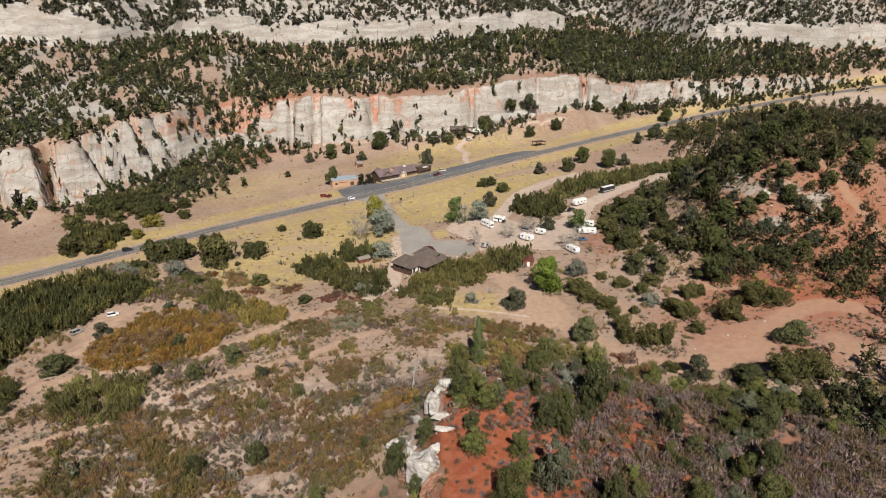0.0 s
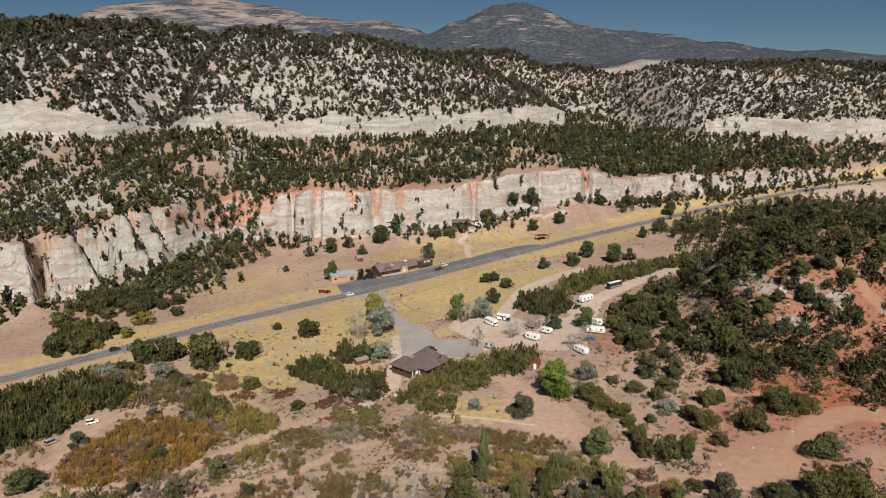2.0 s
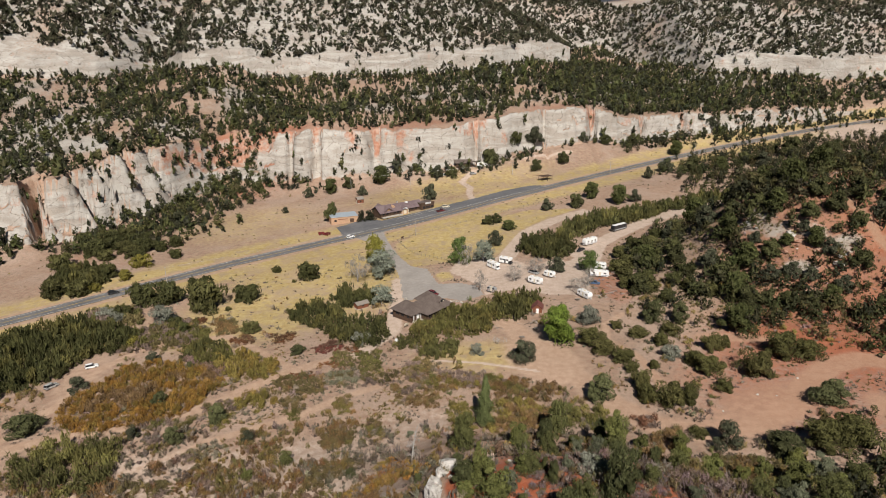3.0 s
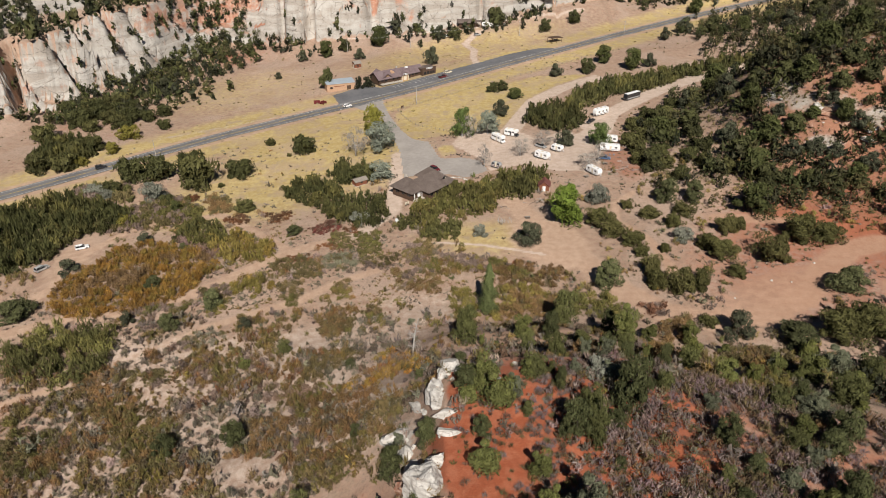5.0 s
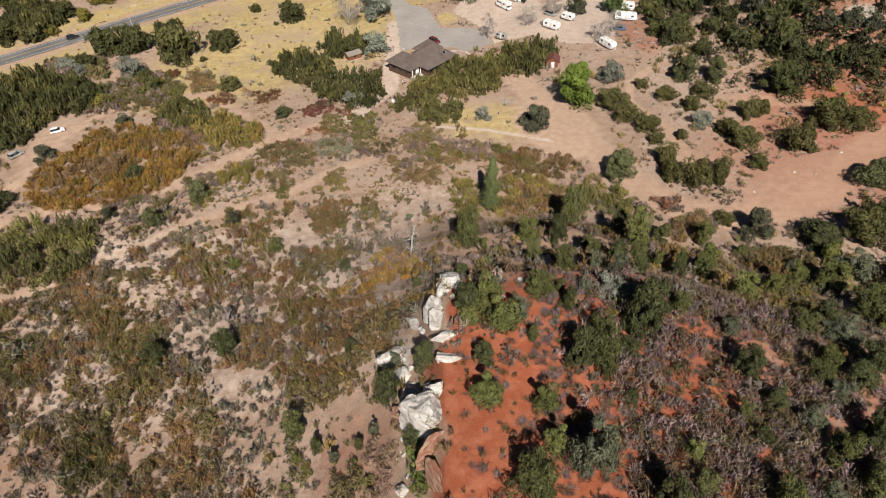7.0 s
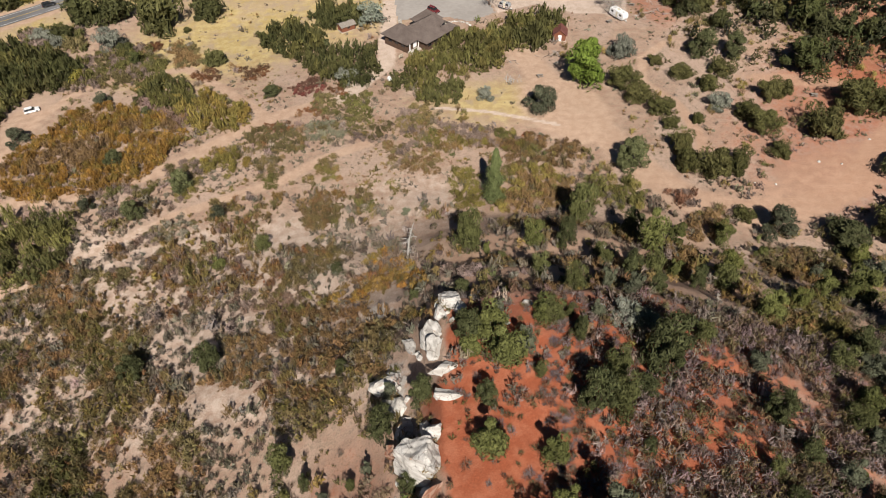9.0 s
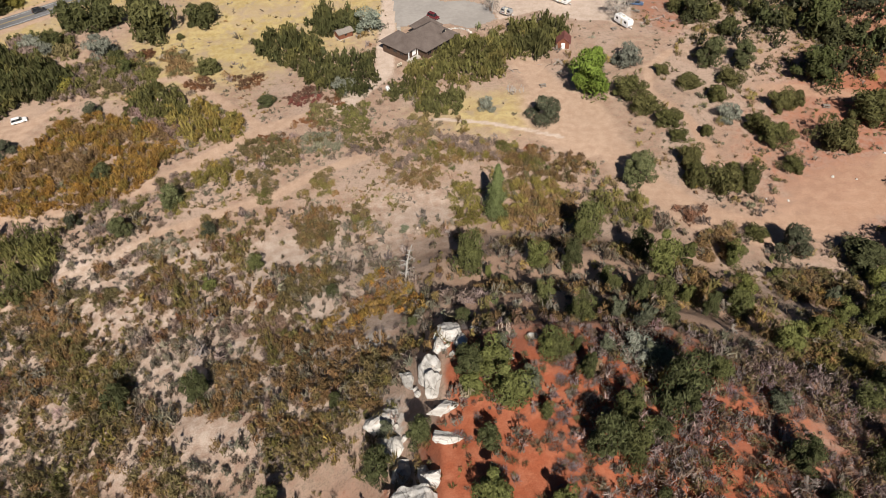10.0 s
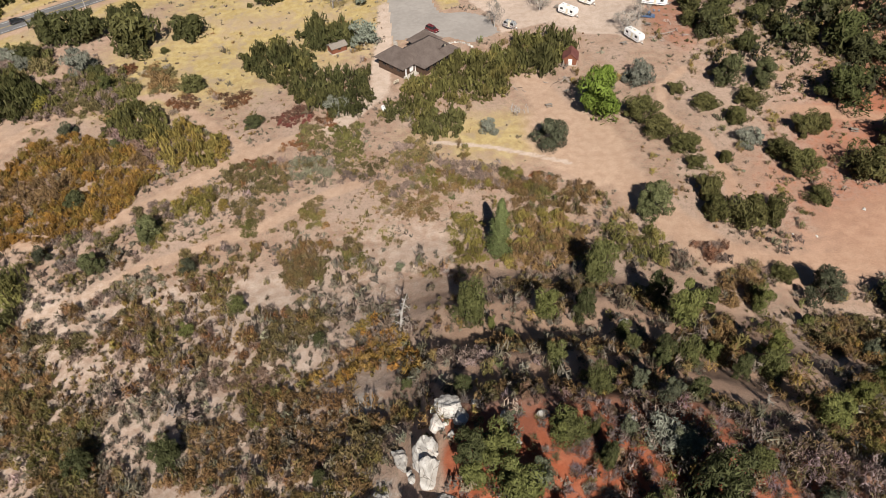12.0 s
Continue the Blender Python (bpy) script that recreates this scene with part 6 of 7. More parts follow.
def ponderosa():
    """A tall pine: straight trunk, tiers of drooping sprays."""
    top = tagged(new("pine_tree"), "tall green ponderosa pine with a narrow crown", "tree")
    v, f = tube([(0, 0, -0.4), (0.1, 0, 6), (0, 0.1, 12), (0, 0, 16.6)], (0.34, 0.26, 0.15, 0.03), 8)
    mesh_object("trunk", v, f, BARK, smooth=True, parent=top)
    n = 6400
    h = rng.uniform(0.05, 1, n) ** 0.9
    tier = (h * 13 + rng.normal(0, 0.12, n)) % 1.0
    ang = rng.uniform(0, 6.283, n)
    reach = 3.7 * (1 - h) ** 0.55 * (0.8 + 0.2 * np.sin(h * 17 + ang)) * (0.55 + 0.45 * (1 - tier)) * np.sqrt(rng.uniform(0.2, 1, n)) * (1 + 0.25 * np.sin(ang * 3 + h * 20))
    P = np.stack([np.cos(ang) * reach, np.sin(ang) * reach, 0.6 + 16.2 * h - 0.12 * reach], 1)
    N = np.stack([np.cos(ang), np.sin(ang), 0.8 + 0 * ang], 1)
    v, f = cards(P, N, 0.36, 2.2, rng, 0.6)
    # needle tint with painted shade: dark low down, lighter up the pine
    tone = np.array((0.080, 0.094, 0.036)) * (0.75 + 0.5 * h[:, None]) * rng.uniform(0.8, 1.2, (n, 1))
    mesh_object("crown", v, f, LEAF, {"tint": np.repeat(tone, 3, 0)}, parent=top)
    top.matrix_world = pose(16.1, 202.5, height(16.1, 202.5))
    return top


ponderosa()
# small pinyons crowding the knoll
small_pinyons = [tree("pinyon_tree", "small green pinyon on the knoll", rng, 6, 6.2, c, 1500, 9, 0.4, 0.03, 0.45) for c in ((0.080, 0.085, 0.027), (0.105, 0.110, 0.033))]


def pinyon_density(x, y):
    back = y + 0.4 * np.maximum(x - 35, 0)
    slope = ease(146, 152, back) * (1 - ease(196, 206, back)) * (1 - 0.5 * bell(x, y, 10, 174, 16, 9))
    return np.clip(0.75 * slope + 0.6 * (1 - ease(140, 150, back)) * ease(20, 36, x) + 0.12, 0, 1) * (1 - ease(0.1, 0.3, tracks(x, y) - 0.2 * bell(x, y, 14, 174, 30, 12, 0, 1.5)))


px, py = sprinkle(36, 50, 104, 98, 205, pinyon_density)
plant(small_pinyons, [(a, b, w, w * h) for a, b, w, h in zip(px, py, rng.uniform(1.1, 2.3, len(px)) ** 2, rng.uniform(0.95, 1.35, len(px)))], "pinyons on the knoll")
for ob in small_pinyons:
    drop(ob)
for ob in (*junipers, *knoll_junipers, *oaks, *far_junipers, *far_oaks, gold_oak, silver_bush, bright_tree, grey_tree, green_tree, poplar_tree, bare_tree):
    drop(ob)


# ---- rocks ----
def boulder(x, y, wide, deep, tall, label="pale weathered sandstone boulder on the ridge", name="boulder", lift=0.0, fine=4):
    """An angular block with flat faces, rounded and broken edges."""
    rng = np.random.default_rng(int(abs(x * 137 + y * 29) * 10))
    bm = bmesh.new()
    bmesh.ops.create_icosphere(bm, subdivisions=fine, radius=1.0)
    cuts = [Vector(rng.normal(0, 1, 3)).normalized() for _ in range(13)]
    far = [rng.uniform(0.42, 0.66) for _ in cuts]
    seed = Vector(rng.uniform(0, 90, 3))
    for v in bm.verts:
        c = v.co.copy()
        r = min([1.0] + [d / max(c.dot(q), 1e-3) for q, d in zip(cuts, far) if c.dot(q) > 0])
        c *= r
        c *= 1 + 0.12 * noise.noise(c * 2.2 + seed) + 0.09 * noise.noise(c * 5 + seed) + 0.03 * math.sin(c.z * 9 + seed.x)
        v.co = Vector((c.x * wide * 0.62, c.y * deep * 0.62, c.z * tall * 0.62)) * 1.15
    me = bpy.data.meshes.new(name)
    bm.to_mesh(me)
    bm.free()
    me.materials.append(STONE)
    ob = new(name, me)
    ob.matrix_world = pose(x, y, height(x, y) + tall * 0.02 + lift, rng.uniform(-12, 12), rng.uniform(-12, 12), rng.uniform(0, 360))
    return tagged(ob, label, "rock", "boulders on the ridge")


for row in ((3.9, 145.6, 4.6, 4.4, 4.6), (5.6, 144.0, 2.4, 2.6, 2.6), (2.2, 143.2, 2.6, 2.4, 2.2), (0.4, 139.6, 4.0, 5.2, 5.6), (1.6, 135.4, 3.4, 5.0, 3.4), (-2.6, 141.0, 2.6, 4.4, 2.6), (-5.6, 135.0, 4.6, 7.5, 3.4), (-4.4, 130.0, 3.4, 4.2, 3.0),
            (3.0, 131.0, 1.8, 5.0, 2.2), (3.2, 126.0, 2.0, 4.4, 2.0), (-3.2, 125.0, 4.0, 4.6, 3.6), (0.2, 122.2, 2.6, 3.4, 3.0), (27.5, 152, 1.8, 1.5, 1.4), (12, 143, 2.2, 1.8, 1.3), (8, 146.5, 1.6, 1.3, 1.2), (28.6, 142.0, 1.6, 1.4, 1.5),
            (36.7, 172.6, 1.8, 1.5, 1.6), (66, 137, 3, 2, 1.6), (61, 141, 2, 1.6, 1.2), (16.5, 142.5, 1.8, 1.4, 1.0), (13, 138.5, 1.2, 1.0, 0.8)):
    boulder(*row)
boulder(-0.8, 116.8, 5.4, 8.6, 9.0, "large white sandstone boulder on the ridge", lift=2.0, fine=5)
boulder(0.9, 120.6, 2.8, 3.2, 3.4, "large white sandstone boulder on the ridge", lift=0.8)
# red bedded rock under the boulders
for row in ((1.3, 110.5, 2.2, 7.5, 6.0, -1.6), (0.9, 104.5, 2.3, 7.5, 6.0, -1.6), (-4.6, 121.6, 2.8, 4.6, 3.0, 0), (0.7, 98, 2.4, 7, 6.0, -1.6)):
    tagged(boulder(*row[:5], "bedded red sandstone rib below the ridge", "rock_rib", row[5])).data.materials[0] = RED_STONE
# ledges of broken red-grey sandstone on the eastern hill
for k in range(54):
    u, v = rng.uniform(-1, 1), rng.normal(0, 1)
    cx, cy, tx, ty = ((136, 313, 4, -7), (147, 292, 11, -6), (150, 272, 9, -3), (163, 281, 6, 2))[k % 4]
    wide = float(np.exp(rng.normal(0.75, 0.45)))
    boulder(cx + tx * u + v * 1.2, cy + ty * u + v * 2.0, wide * 1.3, wide, wide * rng.uniform(0.35, 0.6), "broken red-grey sandstone ledge on the wooded hill", "rock_ledge", fine=2).data.materials[0] = (RED_STONE, STONE, RED_STONE)[k % 3]
# broken blocks along the ledge
for k in range(34):
    u = rng.uniform(0, 1)
    side = rng.normal(0, 1.7)
    wide = float(np.exp(rng.normal(0.15, 0.4)))
    boulder(-1.2 + 4.5 * u * u + side - (1.5 if side < 0 else 0.5), 106 + 45 * u, wide, wide * rng.uniform(0.8, 1.6), wide * rng.uniform(0.6, 1.1), "broken pale sandstone block on the ledge", "rock_block", fine=3)

# ---- built things ----
WHITE_PAINT = plain("white_paint", (0.79, 0.80, 0.81), 0.45, 0.5, wear=0.12)
CREAM_PAINT = plain("cream_paint", (0.66, 0.60, 0.48), 0.5, 0.4, wear=0.15)
GREY_PAINT = plain("grey_paint", (0.36, 0.37, 0.38), 0.4, 0.5, wear=0.15)
DARK_PAINT = plain("dark_paint", (0.025, 0.026, 0.03), 0.25, 0.5, wear=0.2)
RED_PAINT = plain("dark_red_paint", (0.14, 0.025, 0.028), 0.28, 0.5, wear=0.2)
SILVER_PAINT = plain("silver_paint", (0.52, 0.53, 0.54), 0.28, 0.5, 0.5, wear=0.1)
BLUE_PAINT = plain("blue_paint", (0.07, 0.12, 0.22), 0.35, 0.5, wear=0.2)
RUBBER = plain("rubber", (0.018, 0.018, 0.018), 0.85, 0.3, wear=0.3)
STEEL = plain("steel", (0.45, 0.45, 0.45), 0.35, 0.5, 0.9, wear=0.2)
TIMBER = plain("brown_timber", (0.095, 0.06, 0.042), 0.8, 0.2, wear=0.35, scale=3)
REDWOOD = plain("red_brown_boards", (0.20, 0.080, 0.048), 0.8, 0.2, wear=0.3, scale=3)
GREY_WOOD = plain("grey_wood", (0.26, 0.23, 0.20), 0.85, 0.2, wear=0.3, scale=3)
STUCCO = plain("tan_stucco", (0.46, 0.30, 0.20), 0.9, 0.2, wear=0.2)
BLUE_ROOF = plain("pale_blue_roof", (0.36, 0.42, 0.48), 0.6, 0.3, wear=0.2)
CONCRETE = plain("concrete", (0.46, 0.42, 0.37), 0.9, 0.2, wear=0.25)
LAMP_GLASS = plain("lamp_lens", (0.7, 0.7, 0.68), 0.15, 0.5, wear=0.1)
TAIL_GLASS = plain("tail_lens", (0.35, 0.02, 0.02), 0.2, 0.5, wear=0.1)
CANVAS = plain("blue_canvas", (0.20, 0.27, 0.38), 0.8, 0.2, wear=0.2)


def shingle_material(name, dark, lite):
    m = Nodes(name, 0.9, 0.15)
    p = m.local()
    course = m.noise(m.local((3.0, 3.0, 9.0)), 1.6, 3, 0.7)
    big = m.noise(p, 0.35, 4)
    k = m.calc("ADD", m.calc("MULTIPLY", course, 0.55), m.calc("MULTIPLY", big, 0.45))
    m.bump(course, 0.5, 0.04)
    return m.done(m.mix(m.span(k, 0.38, 0.62), dark, lite))


BROWN_SHINGLE = shingle_material("brown_shingle", (0.098, 0.077, 0.068), (0.155, 0.126, 0.113))
MAUVE_SHINGLE = shingle_material("mauve_shingle", (0.135, 0.098, 0.105), (0.20, 0.155, 0.16))
RED_SHINGLE = shingle_material("red_shingle", (0.13, 0.050, 0.045), (0.20, 0.085, 0.07))


def glass_material():
    m = Nodes("window_glass", 0.06, 0.5)
    return m.done(m.mix(m.span(m.noise(m.local(), 2.0, 2), 0.3, 0.7), (0.012, 0.014, 0.017), (0.03, 0.033, 0.037)))


GLASS = glass_material()


def part(name, bm, mat, parent, label="", smooth=False):
    """One bmesh as one mesh object under a thing or under a part."""
    me = bpy.data.meshes.new(name)
    bm.normal_update()
    bm.to_mesh(me)
    bm.free()
    me.materials.append(mat)
    if smooth:
        me.polygons.foreach_set("use_smooth", [True] * len(me.polygons))
    ob = new(name, me)
    ob.parent = parent
    return tagged(ob, label)


def block(size, at=(0, 0, 0), bevel=0.0, turn=0.0):
    """A box standing on its base at a place, with worn edges."""
    bm = bmesh.new()
    bmesh.ops.create_cube(bm, size=1.0, matrix=Matrix.Translation((at[0], at[1], at[2] + size[2] / 2)) @ pose(0, 0, 0, 0, 0, turn) @ Matrix.Diagonal((*size, 1)))
    if bevel:
        bmesh.ops.bevel(bm, geom=bm.edges[:], offset=bevel, segments=2, affect="EDGES", profile=0.5)
    return bm


def profile(pts, width, belt=9.0, tuck=0.0, bevel=0.04):
    """A side outline (along x, up z) drawn out to a width, tucked in above the belt line."""
    bm = bmesh.new()
    left, right = [], []
    for x, z in pts:
        w = width / 2 - max(0, z - belt) * tuck
        left.append(bm.verts.new((x, w, z)))
        right.append(bm.verts.new((x, -w, z)))
    bm.faces.new(left)
    bm.faces.new(right[::-1])
    for i in range(len(pts)):
        j = (i + 1) % len(pts)
        bm.faces.new((left[j], left[i], right[i], right[j]))
    bmesh.ops.recalc_face_normals(bm, faces=bm.faces[:])
    if bevel:
        bmesh.ops.bevel(bm, geom=bm.edges[:], offset=bevel, segments=2, affect="EDGES", profile=0.5)
    return bm


def disc(radius, width, at, sides=18):
    """A wheel-like drum across y."""
    bm = bmesh.new()
    bmesh.ops.create_cone(bm, cap_ends=True, segments=sides, radius1=radius, radius2=radius, depth=width, matrix=Matrix.Translation(at) @ pose(0, 0, 0, 90))
    bmesh.ops.bevel(bm, geom=[e for e in bm.edges if len(e.link_faces) == 2 and e.calc_face_angle(0) > 1], offset=min(radius, width) * 0.2, segments=1, affect="EDGES")
    return bm


def wheels(top, xs, half, radius):
    for x in xs:
        for s in (-1, 1):
            w = part("wheel", disc(radius, 0.22, (x, s * half, radius)), RUBBER, top)
            part("rim", disc(radius * 0.58, 0.05, (x, s * (half + 0.10), radius), 12), STEEL, w)


def stand(top, x, y, turn, lift=0.05):
    """Set a built thing on the ground."""
    top.matrix_world = pose(x, y, height(x, y) + lift, 0, 0, turn)
    return top


def car(x, y, turn, paint, label, name="car", long=4.7, tall=1.7, pickup=False, lift=0.05):
    top = tagged(new(name), label, name.replace("_", " "))
    L, h = long, tall
    body = [(-L / 2, 0.38), (-L / 2, 0.85), (-L / 2 + 0.1, 0.98), (L / 2 - 1.25, 1.0), (L / 2 - 0.2, 0.88), (L / 2, 0.72), (L / 2, 0.38), (L / 2 - 0.4, 0.26), (-L / 2 + 0.3, 0.26)]
    part("body", profile(body, 1.82, 0.9, 0.1, 0.06), paint, top, smooth=False)
    rear = -0.15 if pickup else -L / 2 + 0.12
    cab = [(rear, 0.96), (rear + 0.22, h - 0.12), (rear + 0.4, h - 0.05), (L / 2 - 2.05, h - 0.05), (L / 2 - 1.25, 0.96)]
    part("window_band", profile(cab, 1.72, 0.96, 0.22, 0.02), GLASS, top, "dark tinted glass")
    roof = [(rear + 0.24, h - 0.13), (rear + 0.36, h), (L / 2 - 2.1, h), (L / 2 - 1.9, h - 0.13)]
    part("roof", profile(roof, 1.50, 1.0, 0.1, 0.03), paint, top)
    for px in (rear + 0.1, (rear + L / 2 - 1.6) / 2, L / 2 - 1.55):
        for s in (-1, 1):
            part("pillar", block((0.09, 0.05, h - 1.08), (px, s * 0.78, 0.98), 0.01), paint, top)
    if pickup:
        part("bed", block((L / 2 - 0.4, 1.5, 0.05), (-L / 4 - 0.1, 0, 0.99), 0.01), RUBBER, top, "black truck bed")
    for s in (-1, 1):
        part("headlight", block((0.06, 0.34, 0.14), (L / 2 - 0.02, s * 0.66, 0.66), 0.02), LAMP_GLASS, top)
        part("tail_light", block((0.05, 0.2, 0.24), (-L / 2, s * 0.76, 0.70), 0.02), TAIL_GLASS, top)
    part("bumper", block((0.12, 1.7, 0.2), (L / 2, 0, 0.36), 0.04), DARK_PAINT, top)
    part("bumper", block((0.12, 1.7, 0.2), (-L / 2, 0, 0.36), 0.04), DARK_PAINT, top)
    wheels(top, (L / 2 - 0.9, -L / 2 + 0.9), 0.80, 0.35)
    return stand(top, x, y, turn, lift)


def windows(top, half, spots, z=1.75, size=(0.9, 0.6)):
    for px, s in spots:
        w = part("window", block((size[0] + 0.1, 0.05, size[1] + 0.1), (px, s * half, z), 0.015), DARK_PAINT, top)
        part("pane", block((size[0], 0.03, size[1]), (px, s * (half + 0.02), z + 0.05)), GLASS, w)


def trailer(x, y, turn, long, label, tall=3.0, body=None, band=None, name="travel_trailer", wide=2.4):
    """A travel trailer: ribbed box on two axles, with door, windows, roof unit and hitch."""
    top = tagged(new(name), label, "trailer")
    L = long
    out = [(-L / 2, 0.62), (-L / 2, tall - 0.35), (-L / 2 + 0.3, tall), (L / 2 - 0.55, tall), (L / 2 - 0.1, tall - 0.6), (L / 2, 1.5), (L / 2 - 0.45, 0.62)]
    part("body", profile(out, wide, 9, 0, 0.08), body or WHITE_PAINT, top)
    for s in (-1, 1):
        part("stripe", block((L * 0.86, 0.02, 0.18), (-0.1, s * (wide / 2 + 0.004), 1.05)), band or GREY_PAINT, top)
        part("skirt", block((L * 0.82, 0.03, 0.16), (-0.15, s * (wide / 2 - 0.02), 0.56)), DARK_PAINT, top)
    windows(top, wide / 2, [(L * 0.28, -1), (-L * 0.3, -1), (L * 0.25, 1), (-L * 0.05, 1), (-L * 0.33, 1)])
    d = part("door", block((0.72, 0.05, 1.85), (L * 0.02, -wide / 2 - 0.01, 0.75), 0.02), CREAM_PAINT, top)
    part("handle", block((0.08, 0.05, 0.14), (L * 0.02 + 0.25, -wide / 2 - 0.05, 1.6), 0.01), STEEL, d)
    r = part("roof_unit", block((1.0, 0.75, 0.28), (-0.2, 0, tall - 0.01), 0.06), CREAM_PAINT, top)
    part("grille", block((0.5, 0.5, 0.03), (-0.2, 0, tall + 0.26), 0.01), GREY_PAINT, r)
    for px in (L * 0.3, -L * 0.34):
        part("roof_vent", block((0.45, 0.45, 0.12), (px, 0, tall - 0.01), 0.03), GREY_PAINT, top)
    part("hitch", profile([(L / 2 - 0.5, 0.5), (L / 2 - 0.5, 0.62), (L / 2 + 1.0, 0.58), (L / 2 + 1.0, 0.48)], 0.16, 9, 0, 0.0), STEEL, top)
    part("gas_bottle", disc(0.16, 0.5, (L / 2 + 0.35, 0, 0.8), 12), WHITE_PAINT, top)
    part("jack", block((0.08, 0.08, 0.55), (L / 2 + 0.85, 0, 0.0)), STEEL, top)
    wheels(top, (-0.15, -0.95) if L > 5 else (-0.3,), wide / 2 - 0.18, 0.34)
    return stand(top, x, y, turn)


def motorhome(x, y, turn, long, label, paint, lower=None, tall=3.3, cab_over=True):
    """A coach with a big windscreen, or a van cab with a bunk above it."""
    top = tagged(new("motorhome"), label, "motorhome")
    L = long
    if cab_over:
        out = [(-L / 2, 0.5), (-L / 2, tall - 0.2), (-L / 2 + 0.25, tall), (L / 2 - 0.9, tall), (L / 2 - 0.35, tall - 0.3), (L / 2 - 0.45, 2.05), (L / 2 - 1.6, 1.95), (L / 2 - 1.9, 0.5)]
        part("body", profile(out, 2.35, 9, 0, 0.07), paint, top)
        cab = [(L / 2 - 2.0, 0.45), (L / 2 - 2.0, 1.95), (L / 2 - 1.15, 1.95), (L / 2 - 0.7, 1.2), (L / 2, 1.05), (L / 2, 0.45)]
        part("cab", profile(cab, 1.95, 1.2, 0.12, 0.05), lower or paint, top)
        part("windscreen", profile([(L / 2 - 1.12, 1.88), (L / 2 - 1.10, 1.93), (L / 2 - 0.66, 1.22), (L / 2 - 0.70, 1.18)], 1.6, 1.2, 0.12, 0.0), GLASS, top)
    else:
        out = [(-L / 2, 0.45), (-L / 2, tall - 0.2), (-L / 2 + 0.2, tall), (L / 2 - 0.5, tall), (L / 2 - 0.1, tall - 0.7), (L / 2, 1.4), (L / 2, 0.45)]
        part("body", profile(out, 2.5, 9, 0, 0.09), paint, top)
        part("windscreen", profile([(L / 2 - 0.12, tall - 0.75), (L / 2 - 0.02, tall - 0.72), (L / 2 + 0.04, 1.5), (L / 2 - 0.06, 1.48)], 2.2, 9, 0, 0.0), GLASS, top)
        for s in (-1, 1):
            part("stripe", block((L * 0.9, 0.02, 0.5), (0, s * 1.256, 0.75)), lower or GREY_PAINT, top)
        part("roof_panel", block((L * 0.93, 2.36, 0.08), (-0.15, 0, tall), 0.03), WHITE_PAINT, top, "pale roof")
    windows(top, 1.18 if cab_over else 1.26, [(L * 0.15, -1), (-L * 0.15, -1), (-L * 0.36, -1), (L * 0.1, 1), (-L * 0.1, 1), (-L * 0.35, 1)], 1.85)
    part("door", block((0.7, 0.05, 1.9), (L * 0.3 if not cab_over else -L * 0.02, -1.2 if cab_over else -1.27, 0.6), 0.02), lower or CREAM_PAINT, top)
    for px in (L * 0.18, -L * 0.25):
        part("roof_unit", block((1.0, 0.75, 0.28), (px, 0, tall + 0.02), 0.06), CREAM_PAINT if paint is not DARK_PAINT else WHITE_PAINT, top)
    for s in (-1, 1):
        part("headlight", block((0.06, 0.3, 0.16), (L / 2 - 0.0, s * 0.75, 0.75), 0.02), LAMP_GLASS, top)
        part("mirror", block((0.08, 0.22, 0.3), (L / 2 - 0.7, s * 1.32, 1.5), 0.03), DARK_PAINT, top)
    wheels(top, (L / 2 - 1.3, -L / 2 + 1.9, -L / 2 + 2.7) if L > 9 else (L / 2 - 0.9, -L / 2 + 1.7), 1.05, 0.42)
    return stand(top, x, y, turn)


def hip_roof(wide, deep, rise, base, over=0.6, thick=0.16):
    """A hipped roof with eaves and thickness; its ridge runs along the longer side."""
    bm = bmesh.new()
    W, D = wide / 2 + over, deep / 2 + over
    r = max(W - D, 0.05), max(D - W, 0.05)
    low = [bm.verts.new(p) for p in ((-W, -D, base), (W, -D, base), (W, D, base), (-W, D, base))]
    under = [bm.verts.new((v.co.x, v.co.y, base - thick)) for v in low]
    if W >= D:
        a, b = bm.verts.new((-r[0], 0, base + rise)), bm.verts.new((r[0], 0, base + rise))
        tops = ((low[0], low[1], b, a), (low[1], low[2], b), (low[2], low[3], a, b), (low[3], low[0], a))
    else:
        a, b = bm.verts.new((0, -r[1], base + rise)), bm.verts.new((0, r[1], base + rise))
        tops = ((low[0], low[1], a), (low[1], low[2], b, a), (low[2], low[3], b), (low[3], low[0], a, b))
    for f in tops:
        bm.faces.new(f)
    for i in range(4):
        j = (i + 1) % 4
        bm.faces.new((under[i], under[j], low[j], low[i]))
    bm.faces.new(under[::-1])
    bmesh.ops.recalc_face_normals(bm, faces=bm.faces[:])
    return bm


def gable_roof(wide, deep, rise, base, over=0.5, thick=0.16):
    """A ridged roof along x with open gables."""
    bm = bmesh.new()
    W, D = wide / 2 + over, deep / 2 + over
    drop_ = rise / (deep / 2) * over
    sec = [(-D, base - drop_), (0, base + rise), (D, base - drop_), (D, base - drop_ - thick), (0, base + rise - thick * 1.4), (-D, base - drop_ - thick)]
    ends = [[bm.verts.new((s * W, y, z)) for y, z in sec] for s in (-1, 1)]
    for i in range(6):
        j = (i + 1) % 6
        bm.faces.new((ends[0][i], ends[0][j], ends[1][j], ends[1][i]))
    for e in ends:
        bm.faces.new((e[0], e[1], e[4], e[5]))
        bm.faces.new((e[1], e[2], e[3], e[4]))
    bmesh.ops.recalc_face_normals(bm, faces=bm.faces[:])
    return bm


